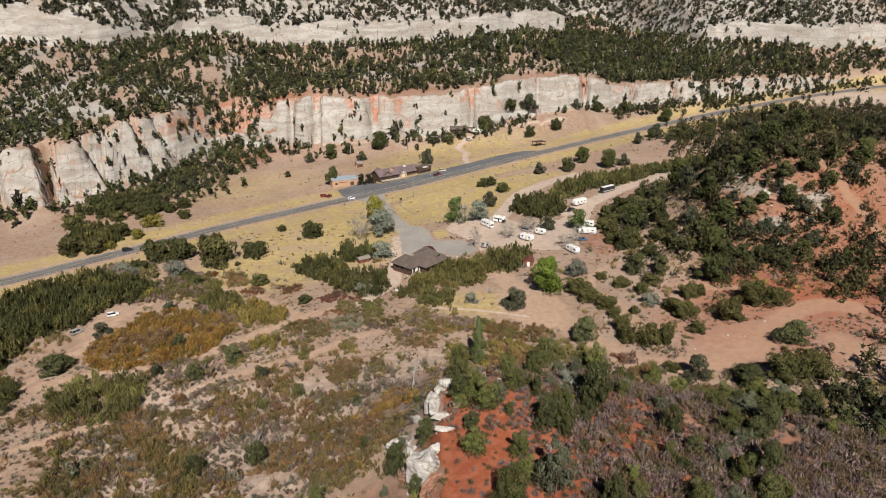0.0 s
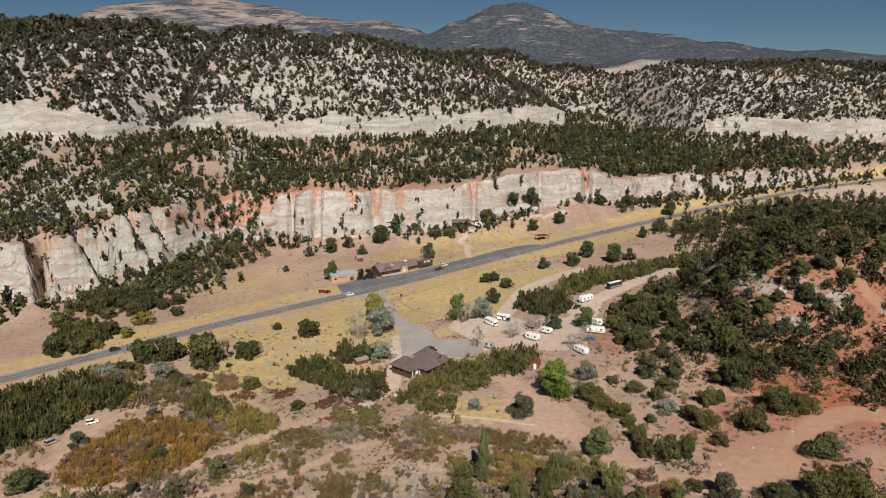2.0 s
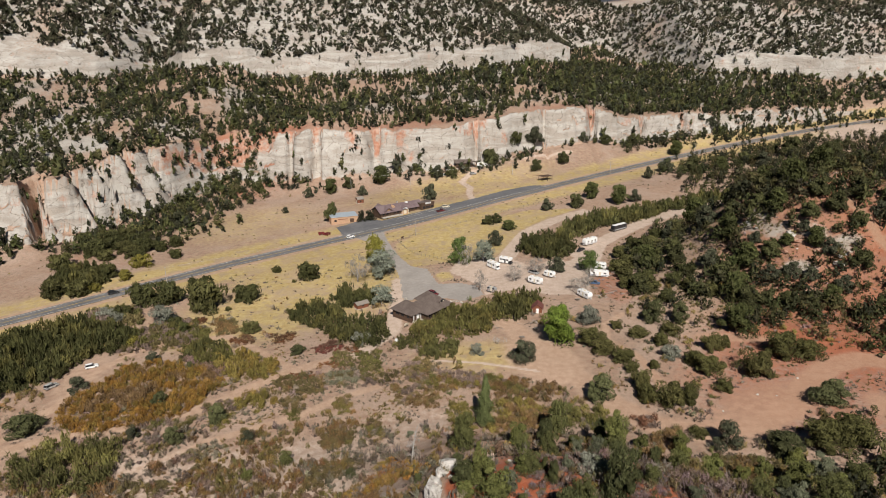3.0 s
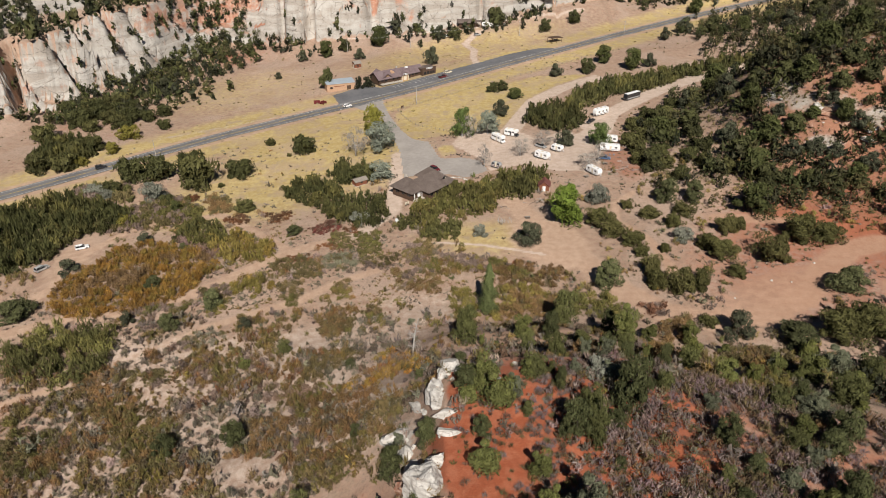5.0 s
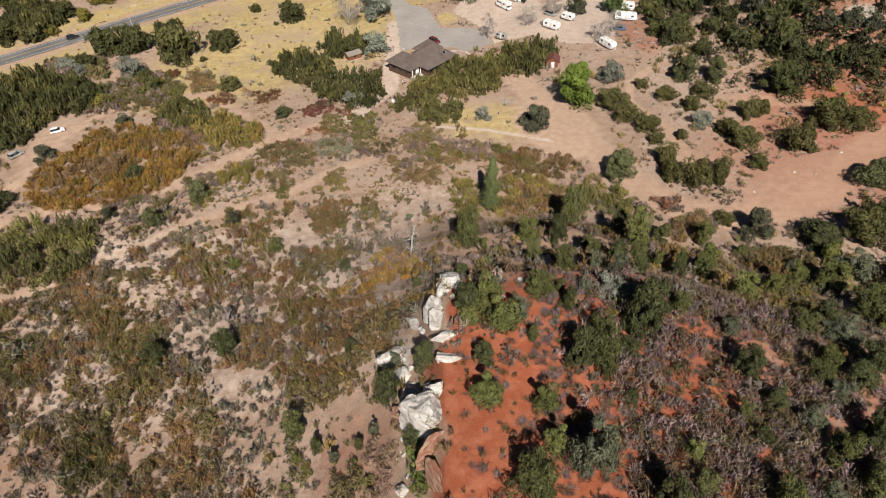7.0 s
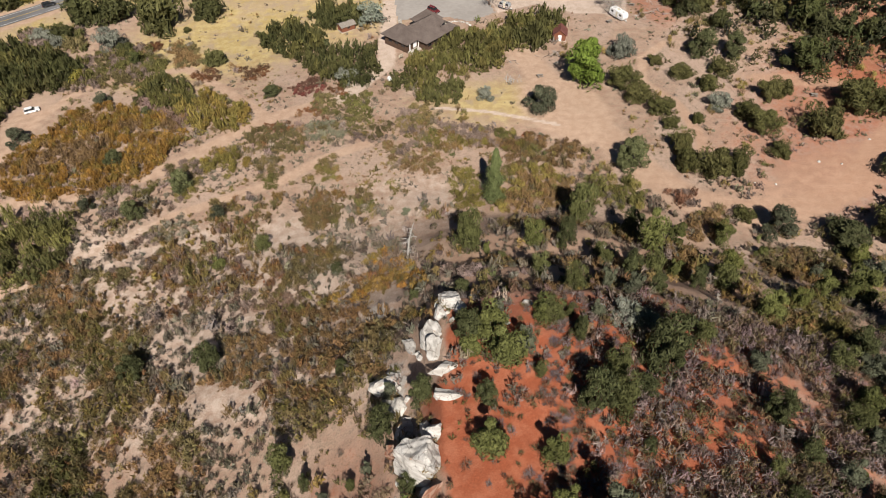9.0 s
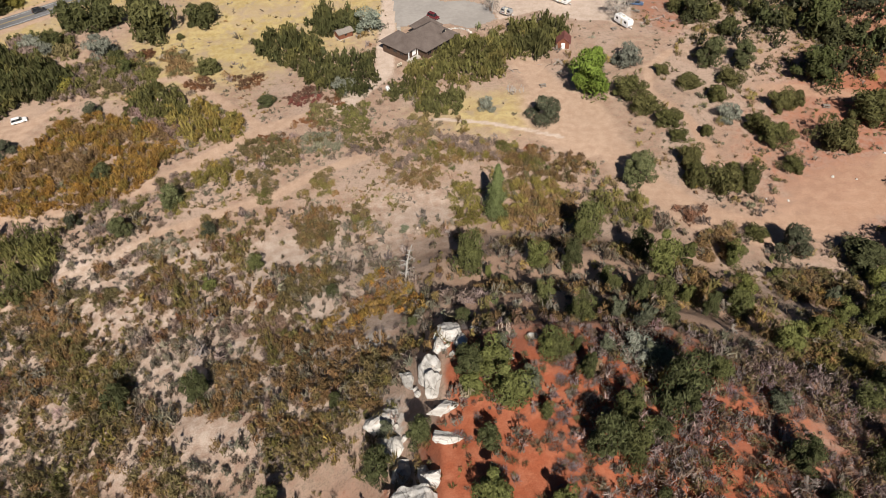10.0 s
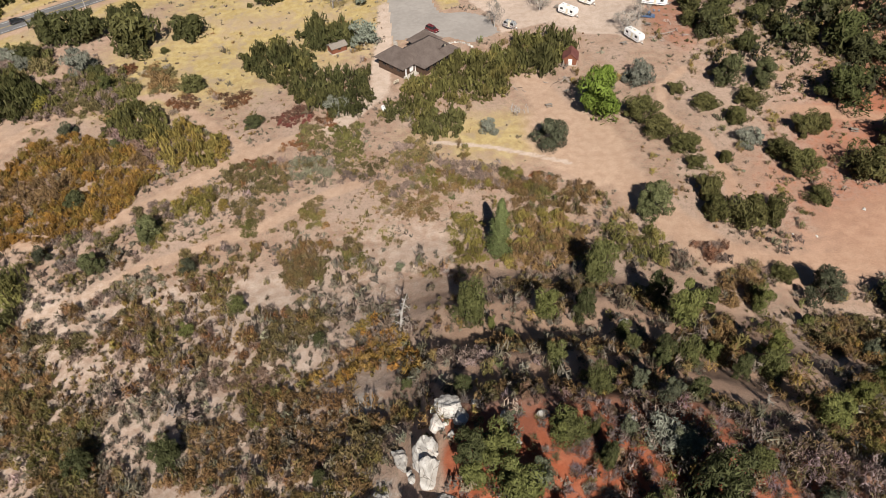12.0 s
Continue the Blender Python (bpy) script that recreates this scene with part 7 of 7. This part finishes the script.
def moved(bm, x=0, y=0, z=0, turn=0):
    bmesh.ops.transform(bm, matrix=pose(x, y, z, 0, 0, turn), verts=bm.verts[:])
    return bm


def gable_wall(wide, deep, base, rise, at=(0, 0)):
    """A house body whose end walls rise to the gable."""
    bm = bmesh.new()
    for s in (-1, 1):
        pass
    sec = [(-deep / 2, -0.6), (-deep / 2, base), (0, base + rise - 0.12), (deep / 2, base), (deep / 2, -0.6)]
    ends = [[bm.verts.new((at[0] + s * wide / 2, at[1] + y, z)) for y, z in sec] for s in (-1, 1)]
    bm.faces.new(ends[0])
    bm.faces.new(ends[1][::-1])
    for i in range(5):
        j = (i + 1) % 5
        bm.faces.new((ends[0][j], ends[0][i], ends[1][i], ends[1][j]))
    bmesh.ops.recalc_face_normals(bm, faces=bm.faces[:])
    return bm


def opening(top, kind, x, y, z, w, h, along_x=True, mat=None):
    """A framed window or door set on a wall."""
    size = (w + 0.2, 0.12, h + 0.2) if along_x else (0.12, w + 0.2, h + 0.2)
    fr = part(kind, block(size, (x, y, z - 0.1), 0.02), TIMBER if mat is None else mat, top)
    size = (w, 0.16, h) if along_x else (0.16, w, h)
    part("pane" if kind == "window" else "leaf", block(size, (x, y, z)), GLASS if kind == "window" else (mat or TIMBER), fr)
    if kind == "window":
        size = (0.06, 0.18, h) if along_x else (0.18, 0.06, h)
        part("mullion", block(size, (x, y, z)), TIMBER if mat is None else mat, fr)


# the visitor building: two hipped blocks, a gabled dormer and a stone-edged terrace
vc = tagged(new("visitor_building"), "brown hip-roofed visitor building beside the paved drive", "building")
part("wall", block((14.5, 11.5, 3.8), (1.2, -0.4, -0.8), 0.03), TIMBER, vc)
part("wall", block((7.5, 10.5, 3.6), (-7.0, 3.6, -0.8), 0.03), TIMBER, vc)
part("roof", moved(hip_roof(14.5, 11.5, 4.5, 3.0, 1.0), 1.2, -0.4), BROWN_SHINGLE, vc)
part("roof", moved(hip_roof(7.5, 10.5, 3.7, 2.8, 1.0), -7.0, 3.6), BROWN_SHINGLE, vc)
part("roof", moved(hip_roof(7.0, 6.5, 3.4, 2.9, 0.8), 6.4, 5.2), BROWN_SHINGLE, vc)
dormer = part("dormer", moved(gable_wall(3.6, 3.0, 1.2, 1.0), 4.2, -2.8, 4.0, 90), CREAM_PAINT, vc, "pale gabled dormer")
part("dormer_roof", moved(gable_roof(3.8, 3.0, 1.0, 1.2, 0.3), 4.2, -2.8, 4.0, 90), BROWN_SHINGLE, dormer)
part("dormer_window", block((1.4, 0.1, 0.8), (4.2, -4.66, 4.6), 0.01), GLASS, dormer)
part("chimney", block((0.9, 0.9, 1.6), (-5.2, 6.6, 4.6), 0.04), CONCRETE, vc, "pale stone chimney")
for px in (-4.5, -1.6, 1.3, 4.2, 7.0):
    opening(vc, "window", px, -6.16, 1.0, 1.5, 1.3)
for py in (-4.0, -1.0, 2.0):
    opening(vc, "window", 8.46, py, 1.0, 1.5, 1.3, False)
for py in (0.2, 3.2, 6.2):
    opening(vc, "window", -10.76, py, 0.9, 1.5, 1.3, False)
opening(vc, "door", -7.0, -1.66, 0.1, 1.4, 2.1, True, WHITE_PAINT)
for px in (-10.2, -6.0, -3.9):
    part("porch_post", block((0.28, 0.28, 3.3), (px, -2.4, -0.6), 0.03), WHITE_PAINT, vc, "white porch post")
part("terrace", block((7.0, 1.8, 0.6), (-7.4, -2.9, -0.62), 0.04), CONCRETE, vc)
stand(vc, -1.6, 290.6, 48, 0.35)
for k in range(14):
    a = 0.35 + k * 0.16
    r = boulder(6 + 5.5 * math.cos(a) + 3, 296 + 5.5 * math.sin(a), 1.0, 0.8, 0.8, "pale edging stone beside the paved drive", "edging_stone", fine=3)
    tagged(r, group="edging stones")
car(1.3, 310.2, -42, RED_PAINT, "dark red sport utility car parked on the asphalt drive", long=4.8, tall=1.8, lift=0.16)

# small buildings round the visitor building
def hut(x, y, turn, wide, deep, base, rise, wall, roof, label, name="shed", door=None, hatch=True):
    top = tagged(new(name), label, "shed")
    part("wall", gable_wall(wide, deep, base, rise), wall, top)
    part("roof", gable_roof(wide, deep, rise, base, 0.45), roof, top)
    if door:
        d = part("door", block((0.08, 1.2, 2.0), (-wide / 2 - 0.03, 0, 0.0), 0.02), door, top)
        part("handle", block((0.06, 0.06, 0.2), (-wide / 2 - 0.09, 0.4, 1.0), 0.01), STEEL, d)
    if hatch:
        opening(top, "window", 0, -deep / 2 - 0.02, 1.0, 0.8, 0.7)
    part("foundation", block((wide + 0.3, deep + 0.3, 0.5), (0, 0, -0.45), 0.03), CONCRETE, top)
    return stand(top, x, y, turn, 0.15)


hut(43.6, 285.4, 80, 4.4, 4.0, 2.4, 1.6, REDWOOD, RED_SHINGLE, "small red-brown shed with a white door", door=WHITE_PAINT)
hut(-29.6, 300.6, 35, 5.2, 3.2, 2.2, 0.7, REDWOOD, GREY_WOOD, "small brown cabin with a grey board roof", name="cabin")
hut(-46.9, 476.5, 30, 4.2, 3.4, 3.0, 1.2, REDWOOD, GREY_WOOD, "old red-brown board shed on dry grass", door=CREAM_PAINT)


def bench_table(x, y, turn, label="grey wooden picnic table on bare soil"):
    top = tagged(new("picnic_table"), label, "table", "picnic tables")
    for k in range(5):
        part("plank", block((1.9, 0.15, 0.045), (0, -0.34 + 0.17 * k, 0.73), 0.008), GREY_WOOD, top)
    for s in (-1, 1):
        for o in (0.62, 0.80):
            part("bench_plank", block((1.9, 0.15, 0.045), (0, s * o, 0.43), 0.008), GREY_WOOD, top)
        part("cross_beam", block((0.09, 1.7, 0.09), (s * 0.65, 0, 0.34), 0.01), GREY_WOOD, top)
        for q in (-1, 1):
            part("leg", profile([(s * 0.65 - 0.05, 0), (s * 0.65 + 0.05, 0), (s * 0.65 + 0.05, 0.74), (s * 0.65 - 0.05, 0.74)], 0.1, 9, 0, 0.0), GREY_WOOD, top).location = (0, q * 0.42, 0)
    return stand(top, x, y, turn, 0.02)


for row in ((77.8, 262.4, 170), (111, 241.9, 165), (71.2, 304, 160), (-24.5, 299.5, 20), (61.5, 293.5, 30), (34.5, 262, 15), (40.5, 268.5, 40), (44, 321, 60)):
    bench_table(*row)


def white_tank(x, y, turn):
    top = tagged(new("water_tank"), "small white cylindrical tank beside the drive", "tank")
    part("shell", disc(0.65, 1.9, (0, 0, 0.8), 20), WHITE_PAINT, top)
    for s in (-1, 1):
        part("foot", block((0.9, 0.14, 0.4), (0, s * 0.6, 0), 0.02), STEEL, top)
    part("cap", block((0.3, 0.3, 0.12), (0, 0, 1.44), 0.03), GREY_PAINT, top)
    return stand(top, x, y, turn)


white_tank(-12.7, 264.4, 20)


def scattered_boards(x, y, n, spread, label):
    """Weathered boards lying about on bare soil."""
    top = tagged(new("board_pile"), label, "lumber")
    for k in range(n):
        long = rng.uniform(1.6, 3.6)
        px, py = rng.uniform(-spread, spread), rng.uniform(-spread, spread) * 0.7
        ob = part("plank", block((long, 0.2, 0.06), (0, 0, 0), 0.01), GREY_BARK, top)
        ob.matrix_world = pose(x + px, y + py, height(x + px, y + py) + 0.03 + 0.05 * (k % 3), 0, 0, 100 + rng.normal(0, 28))
    return top


def brush_pile(x, y, n, spread, label):
    """Cut limbs and branches heaped on the ground."""
    top = tagged(new("brush_pile"), label, "branches")
    for k in range(n):
        px, py, a, long = rng.normal(0, spread), rng.normal(0, spread * 0.7), rng.uniform(0, 6.283), rng.uniform(1.5, 4.2)
        z = height(x + px, y + py) + 0.12
        way = [(x + px + math.cos(a + 0.15 * j) * long * j / 4, y + py + math.sin(a + 0.15 * j) * long * j / 4, z + 0.12 * j * (k % 3)) for j in range(5)]
        v, f = tube(way, np.linspace(0.11, 0.03, 5), 6)
        mesh_object("branch", v, f, GREY_BARK if k % 3 else BARK, smooth=True, parent=top)
    return top


scattered_boards(26, 261.9, 16, 2.6, "pale weathered boards scattered on bare soil")
brush_pile(26.9, 272.1, 3, 0.8, "fallen grey log on bare soil")
brush_pile(40.7, 274.2, 9, 1.6, "grey cut branches heaped near the shed")
brush_pile(76.0, 299.0, 22, 4.2, "pale cut branches scattered on red soil")


def sign_board(x, y, turn, wide, tall, board, label, bars):
    """A board on two posts, with bars of unreadable writing."""
    top = tagged(new("sign"), label, "sign")
    for s in (-1, 1):
        part("post", block((0.14, 0.14, 1.1 + tall), (s * wide * 0.42, 0, -0.3), 0.01), TIMBER, top)
    b = part("board", block((wide, 0.1, tall), (0, -0.1, 0.7), 0.01), board, top)
    for k in range(bars):
        part("text_bar", block((wide * (0.8 - 0.15 * (k % 2)), 0.02, 0.1), (0, -0.16, 0.85 + k * 0.24)), TIMBER, b)
    return stand(top, x, y, turn)


sign_board(-9.6, 278, 40, 1.9, 0.9, CREAM_PAINT, "pale notice board on two wooden posts", 3)
sign_board(-15.5, 392, 30, 1.6, 1.0, TIMBER, "brown wooden road sign at the junction", 0)

# the lodge across the highway, set along it
lodge = tagged(new("lodge"), "long low lodge with mauve shingle roofs along the highway", "building")
part("wall", gable_wall(15, 10, 2.9, 2.9, (-11.0, 2.0)), TIMBER, lodge)
part("roof", moved(gable_roof(15, 10, 2.9, 2.9, 0.9), -11.0, 2.0), MAUVE_SHINGLE, lodge)
part("wall", moved(gable_wall(11, 6, 2.9, 2.2), -13.0, 3.0, 0, 90), STUCCO, lodge)
part("roof", moved(gable_roof(11.6, 6, 2.2, 3.1, 0.8), -13.0, 3.0, 0, 90), MAUVE_SHINGLE, lodge)
part("wall", gable_wall(16, 8.5, 2.8, 2.5, (4.5, 3.0)), TIMBER, lodge)
part("roof", moved(gable_roof(16, 8.5, 2.5, 2.8, 0.9), 4.5, 3.0), MAUVE_SHINGLE, lodge)
part("wall", moved(gable_wall(9, 5.0, 2.8, 1.9), -1.6, 0.6, 0, 90), STUCCO, lodge)
part("roof", moved(gable_roof(9.4, 5.0, 1.9, 2.9, 0.7), -1.6, 0.6, 0, 90), MAUVE_SHINGLE, lodge)
part("wall", block((9.5, 7, 4.8), (15.2, -0.6, -0.9), 0.03), TIMBER, lodge)
part("parapet", block((9.9, 0.5, 1.0), (15.2, -4.1, 3.6), 0.03), TIMBER, lodge)
part("flat_roof", block((9.6, 6.6, 0.25), (15.2, -0.4, 3.85), 0.03), BROWN_SHINGLE, lodge)
for cx, cy, cz, w in ((-1.6, -4.55, 3.0, 3.2), (15.2, -4.45, 3.75, 4.2)):
    s_ = part("sign_panel", block((w, 0.16, 0.9), (cx, cy, cz), 0.02), WHITE_PAINT, lodge, "white sign panel")
    part("text_bar", block((w * 0.8, 0.04, 0.28), (cx, cy - 0.09, cz + 0.32)), TIMBER, s_)
for px in (-16.5, -14.0, -8.5, -6.0, 3.0, 5.5, 8.0):
    opening(lodge, "window", px, -3.05 if px < -5 else -1.30, 0.9, 1.6, 1.2)
for px in (12.2, 14.2, 16.2, 18.2):
    opening(lodge, "window", px, -4.14, 0.8, 1.4, 1.5)
opening(lodge, "door", -1.6, -3.95, 0.0, 1.8, 2.1, True, CREAM_PAINT)
for px in (-3.6, 0.4, -18.0, -15.5, -12.0, -9.0, -6.0):
    part("porch_post", block((0.25, 0.25, 2.9), (px, -4.4 if px > -5 else -3.9, -0.3), 0.02), CREAM_PAINT if px > -5 else TIMBER, lodge)
part("porch", block((14, 2.2, 0.5), (-11.0, -4.2, -0.4), 0.03), CONCRETE, lodge, "pale stone porch edge")
part("dormer", moved(gable_wall(2.4, 2.0, 0.9, 0.8), -8.0, 0.2, 4.0, 90), STUCCO, lodge)
part("chimney", block((0.8, 0.8, 1.4), (-2.5, 4.0, 4.8), 0.04), CONCRETE, lodge)
part("roof_unit", block((1.6, 1.2, 0.7), (3.0, 2.0, 4.9), 0.05), WHITE_PAINT, lodge)
stand(lodge, -16.5, 446.5, 34.5, 0.5)

barn = tagged(new("store_building"), "tan block building with a pale blue roof", "building")
part("wall", block((16, 9, 4.6), (0, 0, -0.8), 0.03), STUCCO, barn)
part("roof", block((16.6, 9.6, 0.35), (0, 0, 3.8), 0.05), BLUE_ROOF, barn)
part("door", block((2.4, 0.12, 2.4), (4.5, -4.52, 0.0), 0.02), TIMBER, barn)
part("text_bar", block((6, 0.06, 0.35), (-1, -4.53, 2.2)), REDWOOD, barn)
opening(barn, "window", -5.5, -4.5, 1.2, 1.2, 1.0)
stand(barn, -53.0, 435.0, 18, 0.3)
plant_pair = [tree("juniper_tree", "narrow dark juniper beside the lodge", rng, 6, 7, DARK, 1800, 14, 0.3, 0.02, 0.42)]
plant(plant_pair, [(-41.5, 431.5, 5.5, 7), (-36.5, 433.5, 7, 6.5)])
drop(plant_pair[0])
car(6.4, 443.2, 34, RED_PAINT, "red pickup truck parked before the lodge", name="pickup_truck", long=5.6, tall=1.85, pickup=True, lift=0.2)
car(9.6, 452.2, 20, CREAM_PAINT, "old cream car beside the lodge", lift=0.1)


def wagon(x, y, turn, label):
    """An old farm implement: bed, drawbar and four spoked wheels."""
    top = tagged(new("farm_wagon"), label, "wagon")
    part("bed", block((3.4, 1.5, 0.35), (0, 0, 0.75), 0.03), RED_PAINT, top)
    for s in (-1, 1):
        part("side_board", block((3.4, 0.06, 0.5), (0, s * 0.75, 1.05), 0.01), RED_PAINT, top)
    part("drawbar", block((2.0, 0.1, 0.1), (2.6, 0, 0.55), 0.01), RED_PAINT, top)
    part("axle", block((0.1, 1.7, 0.1), (1.1, 0, 0.55)), STEEL, top)
    part("axle", block((0.1, 1.7, 0.1), (-1.1, 0, 0.55)), STEEL, top)
    for px in (1.1, -1.1):
        for s in (-1, 1):
            part("wheel", disc(0.55, 0.12, (px, s * 0.9, 0.55), 16), RED_PAINT, top)
    return stand(top, x, y, turn)


wagon(-62.5, 409.5, 15, "old red farm wagon on bare soil by the road")
wagon(-58.8, 408.0, 60, "old red farm wagon on bare soil by the road")

# the shade roof and the house at the cliff's foot
shelter = tagged(new("shade_shelter"), "dark open shade roof on posts beside the highway", "shelter")
part("roof", profile([(-4.6, 3.2), (-4.6, 3.4), (4.6, 3.0), (4.6, 2.8)], 5.6, 9, 0, 0.03), TIMBER, shelter)
for px in (-4, 0, 4):
    for s in (-1, 1):
        part("post", block((0.22, 0.22, 3.2), (px, s * 2.4, -0.3), 0.02), TIMBER, shelter)
part("counter", block((7, 0.6, 1.0), (0, 1.8, 0), 0.02), GREY_WOOD, shelter)
stand(shelter, 81, 508.5, 30, 0.1)
home = tagged(new("house"), "low dark-roofed house below the pale cliff", "house")
part("wall", gable_wall(11, 7, 2.6, 1.4), TIMBER, home)
part("roof", gable_roof(11, 7, 1.4, 2.6, 1.2), BROWN_SHINGLE, home)
part("carport_roof", block((6, 5, 0.2), (7.5, -1.5, 2.5), 0.02), BROWN_SHINGLE, home)
for px in (5.2, 10.0):
    part("post", block((0.2, 0.2, 2.7), (px, -3.6, -0.2), 0.02), TIMBER, home)
for px in (-3.5, -0.5, 2.5):
    opening(home, "window", px, -3.52, 0.9, 1.4, 1.1)
stand(home, 24.0, 538.5, 5, 0.3)
trailer(38.5, 538, 160, 8.2, "white travel trailer parked beside the house")
car(31, 526.8, 20, GREY_PAINT, "grey car parked before the house")
car(11.3, 526, 15, WHITE_PAINT, "white car parked under trees")

# the camp
motorhome(30.2, 338.2, -55, 7.6, "white motorhome with a cab bunk on pale gravel", WHITE_PAINT)
motorhome(36.8, 344.2, -30, 6.6, "white motorhome with a dark cab on pale gravel", WHITE_PAINT, DARK_PAINT)
trailer(27.0, 308.6, -35, 4.2, "small grey and red camping trailer on gravel", 2.4, SILVER_PAINT, RED_PAINT, wide=2.0)
trailer(47.0, 315.4, -42, 6.6, "white travel trailer with grey band on gravel", 3.1)
trailer(54.4, 322.4, -40, 5.0, "white camping trailer under a tree", 2.8)
car(48.0, 328.2, -45, GREY_PAINT, "grey pickup truck parked on gravel", name="pickup_truck", long=5.4, tall=1.8, pickup=True)
trailer(76.0, 317.6, -14, 8.4, "long white travel trailer on red soil", 3.1, band=BLUE_PAINT)
trailer(78.0, 327.2, -12, 6.6, "white travel trailer beside trees", 3.2)
car(71.8, 309.6, -15, BLUE_PAINT, "pale blue pickup truck on red soil", name="pickup_truck", long=5.4, tall=1.8, pickup=True)
trailer(65.0, 296.0, -60, 7.0, "white travel trailer at the camp's edge", 3.0)
trailer(81.4, 363.6, 215, 8.6, "white and grey fifth-wheel trailer behind a truck", 3.5, band=DARK_PAINT)
car(75.0, 354.4, 230, DARK_PAINT, "black pickup truck before a white trailer", name="pickup_truck", long=5.8, tall=1.9, pickup=True)
motorhome(101.4, 384.2, 216, 10.2, "black and grey coach motorhome on the gravel road", DARK_PAINT, GREY_PAINT, 3.2, False)
car(-126.1, 258.4, 30, WHITE_PAINT, "white car parked at the oak thicket", long=4.6, tall=1.7)
car(-134.2, 244.6, 62, GREY_PAINT, "grey car parked under the oak thicket", long=4.8, tall=1.8)
car(-134.0, 244.6, 55, SILVER_PAINT, "silver car parked at the oak thicket", long=4.6, tall=1.55)
car(-149.7, 333.5, 37, DARK_PAINT, "black sport utility car on the highway", long=4.9, tall=1.8, lift=0.3)
car(-45.0, 400.4, 31, WHITE_PAINT, "white car on the highway", long=4.7, tall=1.55, lift=0.3)


def awning_camp(x, y):
    """Folding chairs and a fire ring on the camp's red soil."""
    for k in range(3):
        top = tagged(new("camp_chair"), "blue folding camp chair on red soil", "chair", "camp chairs")
        part("seat", block((0.5, 0.5, 0.05), (0, 0, 0.42), 0.01), CANVAS, top)
        part("backrest", block((0.06, 0.5, 0.5), (-0.25, 0, 0.45), 0.01), CANVAS, top)
        for a in (-1, 1):
            for b in (-1, 1):
                part("leg", block((0.03, 0.03, 0.42), (a * 0.22, b * 0.22, 0)), STEEL, top)
        stand(top, x + 1.5 * k, y + 0.5 * (k % 2), 40 * k, 0.02)
    for k in range(9):
        a = k * 0.7
        boulder(x + 4 + 0.7 * math.cos(a), y - 6 + 0.7 * math.sin(a), 0.4, 0.35, 0.3, "dark stone of a camp fire ring", "fire_stone", fine=2)


awning_camp(73.5, 312.2)
for x, y, s in ((92.5, 217, 0.8), (101.7, 213, 0.9), (107, 211.5, 0.7), (88, 205, 0.7), (118, 221, 0.8), (36, 280, 0.8), (83, 206, 0.6)):
    boulder(x, y, s, s, s * 0.8, "dark loose stone on bare soil", "loose_stone", fine=3)


def pole(x, y, tall=9.5, turn=35):
    top = tagged(new("utility_pole"), "grey wooden utility pole with a crossarm", "pole", "utility poles")
    v, f = tube([(0, 0, -0.5), (0, 0, tall * 0.5), (0, 0, tall)], (0.17, 0.15, 0.11), 8)
    mesh_object("post", v, f, GREY_BARK, smooth=True, parent=top)
    part("crossarm", block((0.12, 2.2, 0.12), (0, 0, tall - 0.7), 0.01), GREY_WOOD, top)
    for o in (-0.95, -0.4, 0.4, 0.95):
        part("insulator", disc(0.05, 0.12, (0, o, tall - 0.48), 8), LAMP_GLASS, top)
    return stand(top, x, y, turn, 0)


POLES = [(-127.2, 341.5), (-8.1, 397.5), (59.2, 522.4), (-14.4, 512.9), (-56, 509.8), (128, 515), (205, 562)]
for x, y in POLES:
    pole(x, y)


def wires(a, b, tall=9.2):
    """Two sagging wires between poles."""
    for o in (-0.6, 0.6):
        p = [(a[0] + (b[0] - a[0]) * k, a[1] + (b[1] - a[1]) * k + o, (height(*a) + tall) * (1 - k) + (height(*b) + tall) * k - 3.2 * k * (1 - k)) for k in np.linspace(0, 1, 13)]
        v, f = tube(p, [0.012] * 13, 4)
        tagged(mesh_object("power_line", v, f, STEEL), "thin overhead power line between poles", "wire", "power lines")


wires(POLES[4], POLES[3])
wires(POLES[3], POLES[2])
wires(POLES[1], POLES[0])


def fence(pts, label, gap=4.0, tall=1.2):
    """Posts with three rails of wire."""
    p = along(pts, gap)
    top = tagged(new("fence"), label, "fence")
    for x, y in p:
        ob = part("post", block((0.14, 0.14, tall + 0.4), (0, 0, -0.4), 0.01), GREY_WOOD, top)
        ob.location = (x, y, height(x, y))
    for h in (0.45, 0.8, 1.1):
        v, f = tube([(x, y, height(x, y) + h) for x, y in p], [0.018] * len(p), 4)
        mesh_object("rail", v, f, STEEL, parent=top)
    return top


fence([(-18, 389.5), (-9.4, 366), (2.7, 358.5), (9.2, 352)], "low post and wire fence beside the drive", 2.5)
fence([(-18, 389.5), (-7, 398), (10.6, 410.5), (32.7, 426), (70, 450), (110, 478)], "post and wire fence along the dry field")
